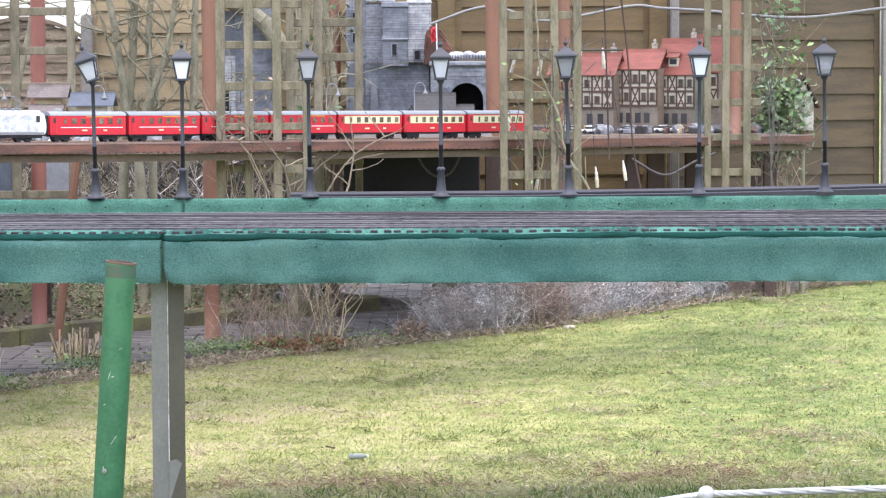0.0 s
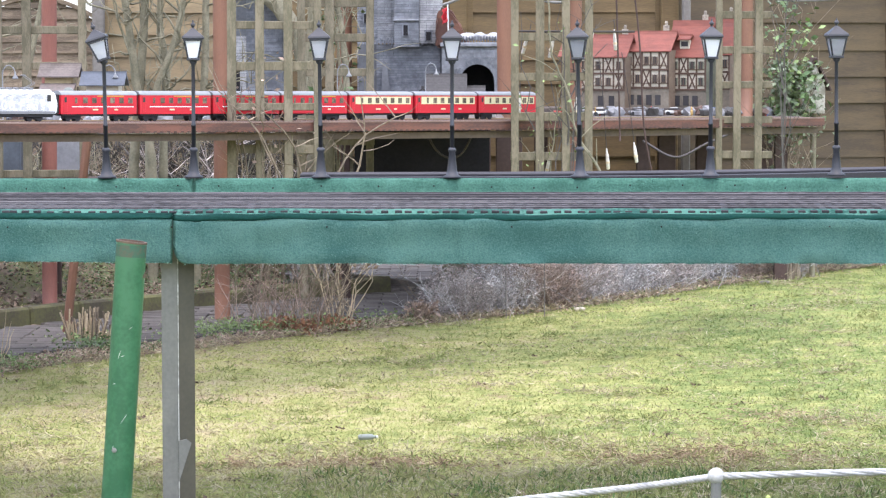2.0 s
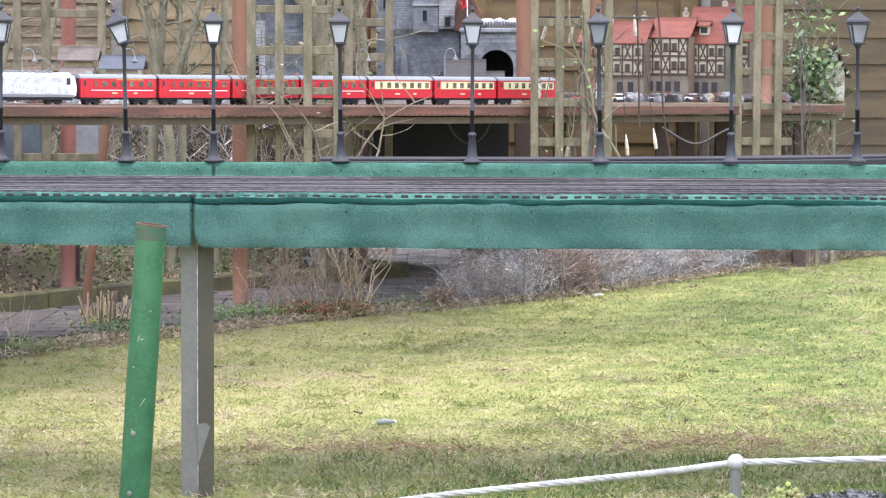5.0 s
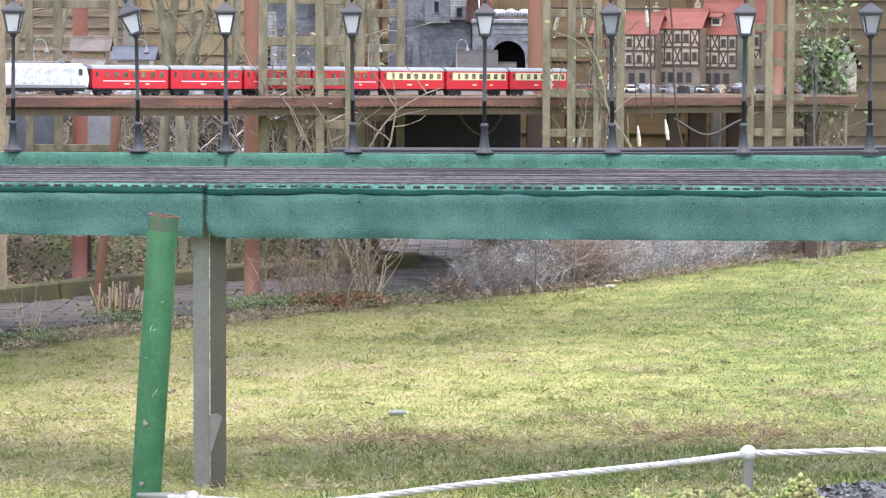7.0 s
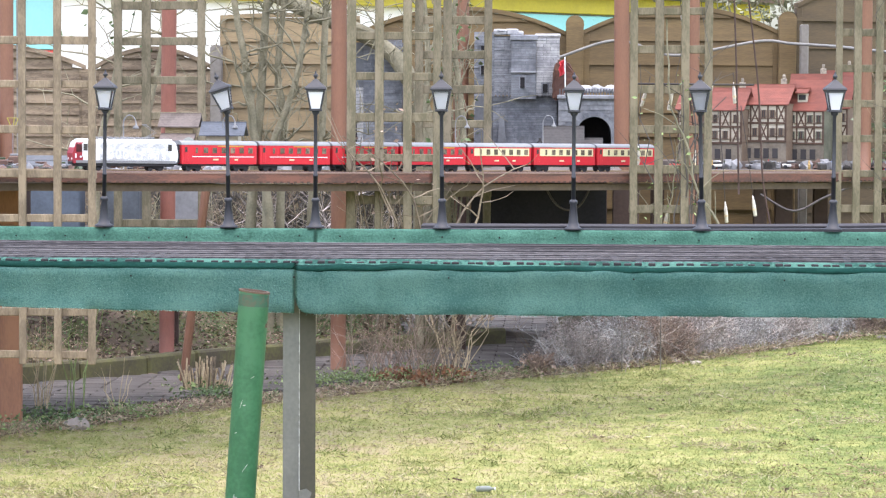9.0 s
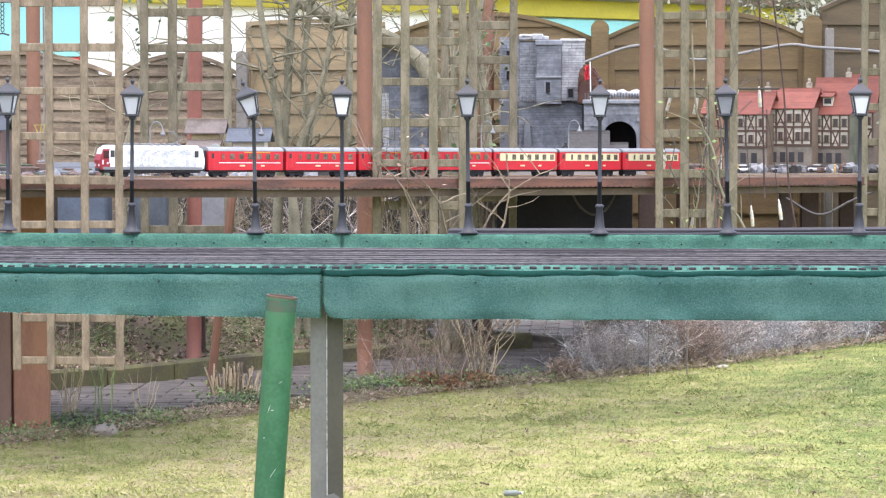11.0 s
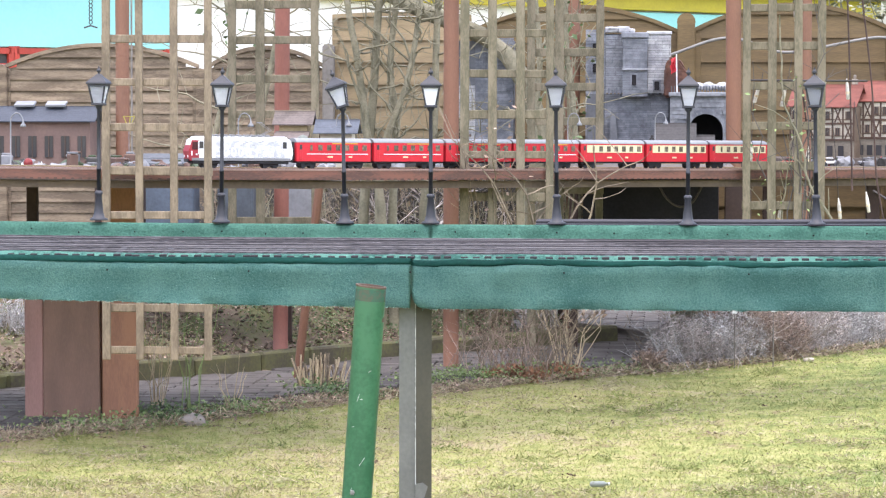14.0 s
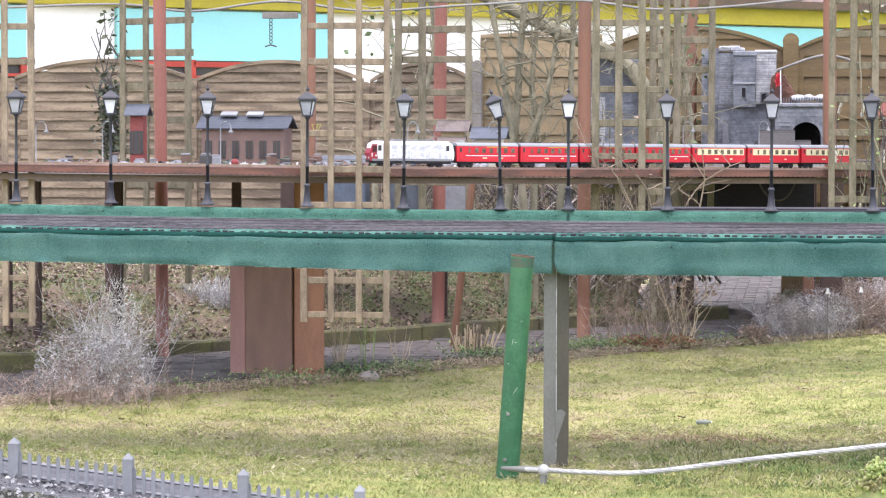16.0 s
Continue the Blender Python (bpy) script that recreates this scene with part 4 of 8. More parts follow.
def extrude_x(sec, x0, x1):
    bm = bmesh.new()
    a = [bm.verts.new((x0, y, z)) for y, z in sec]
    b = [bm.verts.new((x1, y, z)) for y, z in sec]
    bm.faces.new(a), bm.faces.new(b[::-1])
    for i in range(len(a)):
        j = (i + 1) % len(a)
        bm.faces.new((a[i], b[i], b[j], a[j]))
    bmesh.ops.recalc_face_normals(bm, faces=bm.faces)
    return bm


wheel = mesh_of(tubed([(0, -0.004, 0), (0, 0.004, 0)], 0.014, 14), CHASSIS)


def bogies(ob, half):
    for x in (-half, half):
        for dx in (-0.025, 0.025):
            for y in (-0.022, 0.022):
                link("wheel", wheel, ob, m=pose(x + dx, y, 0.014))
        part("bogie", boxed(x, 0, 0.018, 0.085, 0.052, 0.016, bevel=0.003), CHASSIS, ob)


def coach(kind, label):
    ob = thing("railway_coach", 0, 0, 0, label, "railway coach", "coaches of the train")
    L, w = 0.4, 0.05
    part("underframe", boxed(0, 0, 0.03, L - 0.02, 0.075, 0.012), CHASSIS, ob)
    bogies(ob, 0.128)
    body = part("body", extrude_x([(-w, 0.033), (-w, 0.118), (w, 0.118), (w, 0.033)], -L / 2, L / 2), CAR_RED, ob)
    part("roof", extrude_x(section(w + 0.002, 0.118, 0.137, 0.019, 10), -L / 2 - 0.002, L / 2 + 0.002), CAR_ROOF, ob, "grey curved roof")
    if kind:
        part("cream_band", boxed(0.012, 0, 0.094, L - 0.05, 2 * w + 0.003, 0.036), CAR_CREAM, ob, "cream window band")
    else:
        part("stripe", boxed(0.02, 0, 0.066, L - 0.07, 2 * w + 0.002, 0.0035), CAR_WHITE, ob, "thin white line")
        part("class_stripe", boxed(0.06, 0, 0.1135, 0.14, 2 * w + 0.003, 0.004), GOLD, ob, "yellow class stripe")
    n = 7
    for i in range(n):
        x = -0.122 + i * 0.048
        for s in (-1, 1):
            p = part("window", boxed(x, s * (w + 0.0008), 0.094, 0.027 if i else 0.015, 0.0036, 0.028, bevel=0.002), COACH_GLASS, ob, "brown-tinted coach window")
            part("window_frame", boxed(x, s * (w + 0.0002), 0.094, (0.027 if i else 0.015) + 0.006, 0.0034, 0.034), CAR_CREAM if kind else CAR_RED, p)
    for x, wd in ((-0.02, 0.028), (0.09, 0.018)):
        part("lettering", boxed(x, -w - 0.001, 0.053, wd, 0.002, 0.007), CAR_CREAM, ob, "pale lettering strip")
    part("door", boxed(-L / 2 + 0.022, -w - 0.0005, 0.078, 0.02, 0.003, 0.076, bevel=0.001), CAR_RED, ob)
    part("door_window", boxed(-L / 2 + 0.022, -w - 0.002, 0.097, 0.012, 0.002, 0.022), DARK_GLASS, ob)
    for s in (-1, 1):
        part("gangway", boxed(s * (L / 2 + 0.005), 0, 0.078, 0.014, 0.05, 0.085, bevel=0.003), CHASSIS, ob, "black gangway bellows")
    return ob


def loco():
    ob = thing("locomotive", 0, 0, 0, "white electric model locomotive with red cab front and grey lettering", "locomotive")
    L, w = 0.53, 0.05
    part("underframe", boxed(0, 0, 0.03, L - 0.04, 0.08, 0.022, bevel=0.003), CHASSIS, ob)
    bogies(ob, 0.155)
    bm = bmesh.new()
    prism(bm, [(-L / 2 + 0.006, 0.034), (L / 2 - 0.006, 0.034), (L / 2, 0.075), (L / 2 - 0.014, 0.132), (-L / 2 + 0.016, 0.132), (-L / 2, 0.075)], 2 * w, pose(0, -w, 0))
    bmesh.ops.bevel(bm, geom=bm.edges[:], offset=0.006, segments=2, affect="EDGES")
    part("body", bm, CAR_WHITE, ob)
    bm = prism(bmesh.new(), [(-L / 2 + 0.004, 0.034), (-L / 2 + 0.05, 0.034), (-L / 2 + 0.05, 0.125), (-L / 2 + 0.016, 0.125), (-L / 2 - 0.002, 0.076)], 2 * w + 0.002, pose(0, -w - 0.001, 0))
    part("cab_front", bm, CAB_RED, ob, "red painted cab front")
    part("roof", extrude_x(section(w - 0.008, 0.131, 0.142, 0.011, 8), -L / 2 + 0.03, L / 2 - 0.03), CAR_WHITE, ob)
    for i in range(9):
        part("roof_louvre", boxed(-0.14 + i * 0.035, 0, 0.146, 0.02, 0.05, 0.009, bevel=0.002), CAR_ROOF, ob)
    for x in (-L / 2 + 0.062, L / 2 - 0.045):
        part("cab_window", boxed(x, -w - 0.0006, 0.104, 0.02, 0.003, 0.03, bevel=0.001), DARK_GLASS, ob)
    part("side_screen", boxed(-L / 2 + 0.03, -w - 0.0014, 0.1, 0.028, 0.003, 0.034, bevel=0.001), MAROON_GLASS, ob, "dark maroon cab screen")
    part("screen_pillar", boxed(-L / 2 + 0.0475, -w - 0.0016, 0.092, 0.005, 0.003, 0.06, bevel=0.001), CAR_WHITE, ob, "white cab pillar")
    part("number_patch", boxed(-L / 2 + 0.014, -w - 0.0014, 0.066, 0.007, 0.003, 0.02, bevel=0.001), CAR_WHITE, ob, "white marking bar")
    part("side_light", boxed(-L / 2 + 0.038, -w - 0.0016, 0.062, 0.009, 0.003, 0.009, bevel=0.002), CAR_WHITE, ob, "white cab lamp")
    part("windscreen", boxed(-L / 2 + 0.013, 0, 0.1, 0.006, 0.07, 0.028, Euler((0, radians(26), 0)).to_matrix()), DARK_GLASS, ob)
    for s in (-1, 1):
        part("headlight", tubed([(-L / 2 - 0.002, 0.03 * s, 0.052), (-L / 2 + 0.01, 0.03 * s, 0.052)], 0.006, 10), CAR_WHITE, ob)
        part("buffer_beam", boxed(s * (L / 2 - 0.004), 0, 0.034, 0.012, 0.07, 0.014, bevel=0.002), CHASSIS, ob)
    part("livery_panel", boxed(0.045, -w - 0.0004, 0.085, 0.35, 0.002, 0.075), LIVERY, ob, "mottled pale grey livery picture")
    for k, (ch, xm) in enumerate(zip("50000Fans", (-0.115, -0.078, -0.041, -0.004, 0.033, 0.084, 0.118, 0.153, 0.187))):
        cu = bpy.data.curves.new("letter", "FONT")
        cu.body, cu.size, cu.extrude, cu.align_x = ch, 0.062 if k < 5 else 0.054, 0.0012, "CENTER"
        tmp = new("letter", cu)
        me = bpy.data.meshes.new_from_object(tmp.evaluated_get(bpy.context.evaluated_depsgraph_get()))
        bpy.data.objects.remove(tmp)
        me.materials.append(CAR_WHITE)
        link("letter", me, ob, "white advertising letter", m=pose(xm, -w - 0.0022, 0.052, 90))
    part("skirt", boxed(0, 0, 0.04, L - 0.03, 2 * w + 0.003, 0.012), CAR_ROOF, ob, "grey lower edge")
    for i in range(14):
        part("livery_mark", boxed(-0.02 + 0.016 * i, -w - 0.0016, 0.122 - 0.006 * (i * 7 % 4), 0.012, 0.002, 0.003 + 0.001 * (i % 3)), CAR_GREY, ob, "pale grey livery mark")
    bm = bmesh.new()
    for y in (-0.02, 0.02):
        tube(bm, [(0.1, y, 0.142), (0.16, y, 0.17), (0.105, y * 1.2, 0.205)], 0.002, 5)
    tube(bm, [(0.105, -0.04, 0.205), (0.105, 0.04, 0.205)], 0.0025, 5)
    tube(bm, [(0.1, -0.02, 0.144), (0.1, 0.02, 0.144)], 0.003, 5)
    part("pantograph", bm, CAR_ROOF, ob, "raised thin pantograph")
    return ob


def set_on_track(ob, s):
    p, h = along(s)
    ob.matrix_world = pose(p.x, p.y, RAILTOP + fall(p.x), 0, 0.65, math.degrees(h)) @ Matrix.Diagonal((1, 1, 1.09, 1))


NOSE = where(-2.42)
engine = loco()
set_on_track(engine, NOSE + 0.265)
red_coach = coach(0, "red model coach with dark windows on the viaduct")
cream_coach = coach(1, "red and cream model coach on the viaduct")
s = NOSE + 0.542 + 0.2
for i in range(7):
    src = cream_coach if i in (4, 5, 6) else red_coach
    if i in (0, 4):
        set_on_track(src, s)
    else:
        set_on_track(copy_thing(src, Matrix()), s)
    s += 0.416

# ---------------------------------------------------------------- castle, tunnel and village
SLATE = shade("grey_slate_strip", (0.205, 0.215, 0.24), (0.115, 0.121, 0.14), 0.8, 6, 40, 0.9, 0.14, 0.5)
SLATE_MID = shade("mid_grey_slate_strip", (0.25, 0.258, 0.28), (0.15, 0.156, 0.172), 0.8, 6, 40, 0.9, 0.14, 0.5)
SLATE_PALE = shade("pale_slate_strip", (0.42, 0.42, 0.43), (0.25, 0.25, 0.265), 0.8, 6, 40, 0.9, 0.13, 0.5)
MORTAR = shade("slate_core", (0.14, 0.145, 0.16), None, 0.9, 5, 40)
# near-black colour stands for the shade inside the tunnel
MOUTH = shade("dark_tunnel_inside", (0.03, 0.03, 0.033), None, 0.95, 5, 40)
ROCK = shade("brown_rock", (0.13, 0.06, 0.04), (0.07, 0.035, 0.028), 0.9, 8, 50, 0.8, 0.05, 0.9)


strips = {}


def masonry(parent, x0, x1, y, z0, z1, course, material, gap=0.002, skip=None):
    """Thin courses of slate laid on a wall face that looks to -y."""
    z = z0
    while z < z1 - 0.003:
        h = min(course * random.choice((0.8, 1.0, 1.25)), z1 - z)
        x = x0
        while x < x1 - 0.003:
            w = min(random.choice((0.05, 0.07, 0.10, 0.15)), x1 - x)
            if not (skip and skip(x + w / 2, z + h / 2)):
                key = (round(w, 3), round(h, 3), material.name)
                if key not in strips:
                    strips[key] = mesh_of(boxed(0, 0, 0, w - gap, 0.016, h - gap), material)
                link("stone", strips[key], parent, m=pose(x + w / 2, y - random.uniform(0.0, 0.007), z + h / 2))
            x += w
        z += h


castle = thing("model_castle", 0, 0, 0, "grey slate model castle with square tower on the shelf", "castle")
part("turret_core", boxed(-0.3225, 19.75, 1.94, 0.17, 0.24, 0.44), MORTAR, castle)
part("tower_core", boxed(-0.155, 19.77, 1.95, 0.16, 0.22, 0.42), MORTAR, castle)
part("keep_core", boxed(-0.5, 19.84, 1.96, 0.33, 0.2, 0.4), MORTAR, castle)
part("base_core", boxed(-0.37, 19.87, 1.51, 0.58, 0.32, 0.46), MORTAR, castle)
masonry(castle, -0.409, -0.236, 19.625, 1.72, 2.125, 0.017, SLATE)
masonry(castle, -0.236, -0.074, 19.655, 1.745, 2.15, 0.02, SLATE_PALE)
masonry(castle, -0.53, -0.409, 19.735, 1.745, 2.15, 0.02, SLATE_MID)
masonry(castle, -0.67, -0.53, 19.735, 1.28, 2.19, 0.018, SLATE)
masonry(castle, -0.535, -0.09, 19.7, 1.28, 1.735, 0.016, SLATE)
part("turret_coping", boxed(-0.3225, 19.74, 2.145, 0.19, 0.28, 0.04, bevel=0.006), SLATE, castle)
part("tower_coping", boxed(-0.157, 19.76, 2.162, 0.176, 0.25, 0.024, bevel=0.006), SLATE_PALE, castle)
part("turret_ledge", boxed(-0.3225, 19.612, 1.908, 0.184, 0.03, 0.014, bevel=0.003), SLATE_MID, castle, "thin stone ledge")
for i, (x, w, h) in enumerate(((-0.49, 0.09, 0.04), (-0.41, 0.08, 0.045), (-0.46, 0.13, 0.02), (-0.37, 0.05, 0.03))):
    part("cap_stone", boxed(x, 19.76, 2.165 + 0.02 * (i == 2) + h / 2, w, 0.1, h, Euler((0, 0.05 * (i - 1), 0.2 * i)).to_matrix(), 0.008), SLATE_PALE, castle, "loose pale cap stone")
for x, y, z, w, h in ((-0.33, 19.61, 1.835, 0.03, 0.07), (-0.172, 19.638, 1.795, 0.034, 0.06), (-0.6, 19.72, 2.06, 0.04, 0.06), (-0.6, 19.72, 1.92, 0.04, 0.06)):
    wn = part("window", boxed(x, y, z, w, 0.02, h), BLACK, castle, "dark window slit")
    for dx, sz in ((-w / 2 - 0.005, h + 0.02), (w / 2 + 0.005, h + 0.02)):
        part("window_jamb", boxed(x + dx, y - 0.004, z, 0.008, 0.022, sz), SLATE, wn)
    part("window_lintel", boxed(x, y - 0.005, z + h / 2 + 0.007, w + 0.026, 0.022, 0.011), SLATE, wn)
for i in range(17):
    h = 0.036 + 0.014 * (i % 2)
    part("merlon", boxed(-0.53 + i * 0.0265, 19.66, 1.735 + h / 2, 0.015, 0.016, h, bevel=0.003), SLATE, castle, "dark parapet stone")
part("buttress", prism(bmesh.new(), [(-0.035, 0), (0.04, 0), (0.012, 0.3), (-0.018, 0.33)], 0.06), MORTAR, castle, "weathered buttress").matrix_basis = pose(-0.47, 19.62, 1.3)
part("flag_pole", tubed([(-0.033, 19.4, 1.75), (-0.038, 19.4, 2.01)], 0.005, 6), CAR_WHITE, castle, "white flag pole")
bm = bmesh.new()
cols = [[bm.verts.new((-0.04 - 0.036 * u + 0.006 * math.sin(9 * v), 19.4 + 0.012 * math.sin(5 * u + 4 * v), 1.995 - 0.1 * v - 0.02 * u)) for v in (0, 0.25, 0.5, 0.75, 1)] for u in (0, 0.3, 0.65, 1)]
for a, b in zip(cols, cols[1:]):
    for k in range(4):
        bm.faces.new((a[k], a[k + 1], b[k + 1], b[k]))
bmesh.ops.solidify(bm, geom=bm.faces[:], thickness=0.003)
part("flag", bm, CAR_RED, castle, "limp red flag", smooth=True)

side = thing("model_castle", 0, 0, 0, "smaller grey slate ruin with an arched gate behind the trellis", "castle")
part("wall_core", boxed(-1.38, 19.8, 1.7, 0.42, 0.2, 0.82), MORTAR, side)
masonry(side, -1.44, -1.17, 19.69, 1.28, 2.13, 0.02, SLATE)
masonry(side, -1.6, -1.44, 19.695, 1.28, 1.8, 0.02, SLATE_PALE)
part("gate", boxed(-1.52, 19.68, 1.42, 0.07, 0.02, 0.3), BLACK, side, "dark arched gate")

portal = thing("tunnel_portal", 0, 0, 0, "pale grey stone tunnel portal with dark arched mouth", "tunnel")
cx, cz, cr = 0.165, 1.485, 0.118


def in_mouth(x, z):
    return abs(x - cx) < cr + 0.015 and z < cz or math.hypot(x - cx, z - cz) < cr + 0.02


bm = bmesh.new()
outer = [(-0.08, 1.28), (-0.08, 1.72), (0.32, 1.72), (0.32, 1.28)]
arch = [(cx + cr, 1.28)] + [(cx + cr * math.cos(a), cz + cr * math.sin(a)) for a in (math.pi * i / 14 for i in range(15))] + [(cx - cr, 1.28)]
prism(bm, outer + arch, 0.46, pose(0, 19.42, 0))
part("wall", bm, SLATE_MID, portal)
masonry(portal, -0.08, 0.32, 19.42, 1.29, 1.7, 0.026, SLATE_MID, 0.003, in_mouth)
stone = mesh_of(boxed(0, 0, 0, 0.024, 0.03, 0.036), SLATE)
for i in range(17):
    a = math.pi * i / 16
    link("arch_stone", stone, portal, m=pose(cx + (cr + 0.016) * math.cos(a), 19.41, cz + (cr + 0.016) * math.sin(a), 0, 90 - math.degrees(a), 0))
# panel closing the arch, coloured as the tunnel's darkness
part("mouth", boxed(cx, 19.9, 1.46, 0.34, 0.02, 0.36), MOUTH, portal, "near-black panel for the shade in the tunnel mouth")
bm = bmesh.new()
ring = [[bm.verts.new((cx + (cr - 0.004) * math.cos(math.pi * i / 14), y, cz + (cr - 0.004) * math.sin(math.pi * i / 14))) for y in (19.45, 19.88)] for i in range(15)]
ring = [[bm.verts.new((cx + cr - 0.004, y, 1.29)) for y in (19.45, 19.88)]] + ring + [[bm.verts.new((cx - cr + 0.004, y, 1.29)) for y in (19.45, 19.88)]]
for a, b in zip(ring, ring[1:]):
    bm.faces.new((a[0], b[0], b[1], a[1]))
bmesh.ops.solidify(bm, geom=bm.faces[:], thickness=0.003)
part("lining", bm, MOUTH, portal, "tunnel lining coloured dark as its inner shade")
part("coping", boxed(0.12, 19.42, 1.735, 0.42, 0.06, 0.03, bevel=0.006), SLATE_MID, portal)
for i in range(20):
    part("baluster", boxed(-0.07 + i * 0.02, 19.42, 1.77, 0.008, 0.014, 0.045), MORTAR, portal, "dark parapet baluster")
for i in range(3):
    bm = bmesh.new()
    bmesh.ops.create_icosphere(bm, subdivisions=2, radius=0.05, matrix=pose(0.1 + 0.09 * i, 19.5, 1.79) @ Matrix.Diagonal((1.2, 0.8, 0.55, 1)))
    for v in bm.verts:
        v.co += 0.012 * noise.noise_vector(v.co * 25)
    part("boulder", bm, SLATE_PALE, portal, "pale boulder on the parapet")

rock = thing("rock_spire", -0.02, 19.5, 1.715, "rust-brown modelled rock spire beside the tower", "rock")
bm = prism(bmesh.new(), [(-0.1, 0), (0.13, 0), (0.115, 0.08), (0.06, 0.17), (-0.005, 0.262), (-0.035, 0.28), (-0.07, 0.27), (-0.095, 0.2)], 0.16)
bmesh.ops.bevel(bm, geom=bm.edges[:], offset=0.015, segments=2, affect="EDGES")
bmesh.ops.triangulate(bm, faces=bm.faces[:])
bmesh.ops.subdivide_edges(bm, edges=bm.edges[:], cuts=3, use_grid_fill=True)
for v in bm.verts:
    v.co += 0.014 * noise.noise_vector(v.co * 16)
part("rock", bm, ROCK, rock)

BRICK = shade("pinkish_model_brick", (0.21, 0.135, 0.11), (0.15, 0.10, 0.085), 0.85, 8, 70, 0.7, 0.05, 0.3)
SLATE_ROOF = shade("dark_slate_roof", (0.055, 0.062, 0.08), None, 0.7, 6, 60, 0.6, 0.08, 0.3)
RED_ROOF = shade("red_model_roof", (0.225, 0.072, 0.052), (0.16, 0.054, 0.041), 0.75, 10, 90, 0.9, 0.1, 0.4, stretch=(1, 1, 4))
PLASTER = shade("cream_plaster", (0.52, 0.475, 0.39), (0.40, 0.36, 0.295), 0.9, 8, 60, 0.5, 0.08, 0.2)
TIMBER = shade("dark_brown_timber", (0.10, 0.062, 0.045), None, 0.8, 8, 60, 0.5, 0.15, 0.2)
OCHRE = shade("ochre_plaster", (0.42, 0.33, 0.19), None, 0.9, 8, 60, 0.5, 0.08, 0.2)


def gable_roof(w, d, z0, z1, over=0.02):
    """A ridge roof along x with thickness."""
    bm = bmesh.new()
    n, half = 7, d / 2 + over
    steps = []
    for i in range(n):
        u, v = i / n, (i + 1) / n
        steps += [(-half * (1 - u), z0 + (z1 - z0) * u + 0.0065), (-half * (1 - v), z0 + (z1 - z0) * v + 0.006)]
    steps[-1] = (-0.009, steps[-1][1])
    right = [(-x, z) for x, z in steps[::-1]]
    prism(bm, [(-half, z0)] + steps + [(-0.008, z1 + 0.013), (0.008, z1 + 0.013)] + right + [(half, z0), (0, z1 - 0.01)], w + 2 * over, pose(w / 2 + over, 0, 0, 0, 0, 90))
    bmesh.ops.recalc_face_normals(bm, faces=bm.faces)
    return bm


INFILL = shade("brown_house_infill", (0.20, 0.15, 0.105), (0.14, 0.10, 0.075), 0.85, 12, 60, 0.7, 0.1, 0.2)
INFILL_GREEN = shade("grey_green_house_infill", (0.17, 0.175, 0.125), None, 0.85, 12, 60, 0.7, 0.1, 0.2)
INFILL_DARK = shade("stone_ground_floor", (0.20, 0.17, 0.135), None, 0.85, 12, 60, 0.7, 0.1, 0.2)


CHIMNEY = shade("weathered_chimney", (0.36, 0.32, 0.26), (0.2, 0.17, 0.14), 0.9, 20, 80, 1.0)


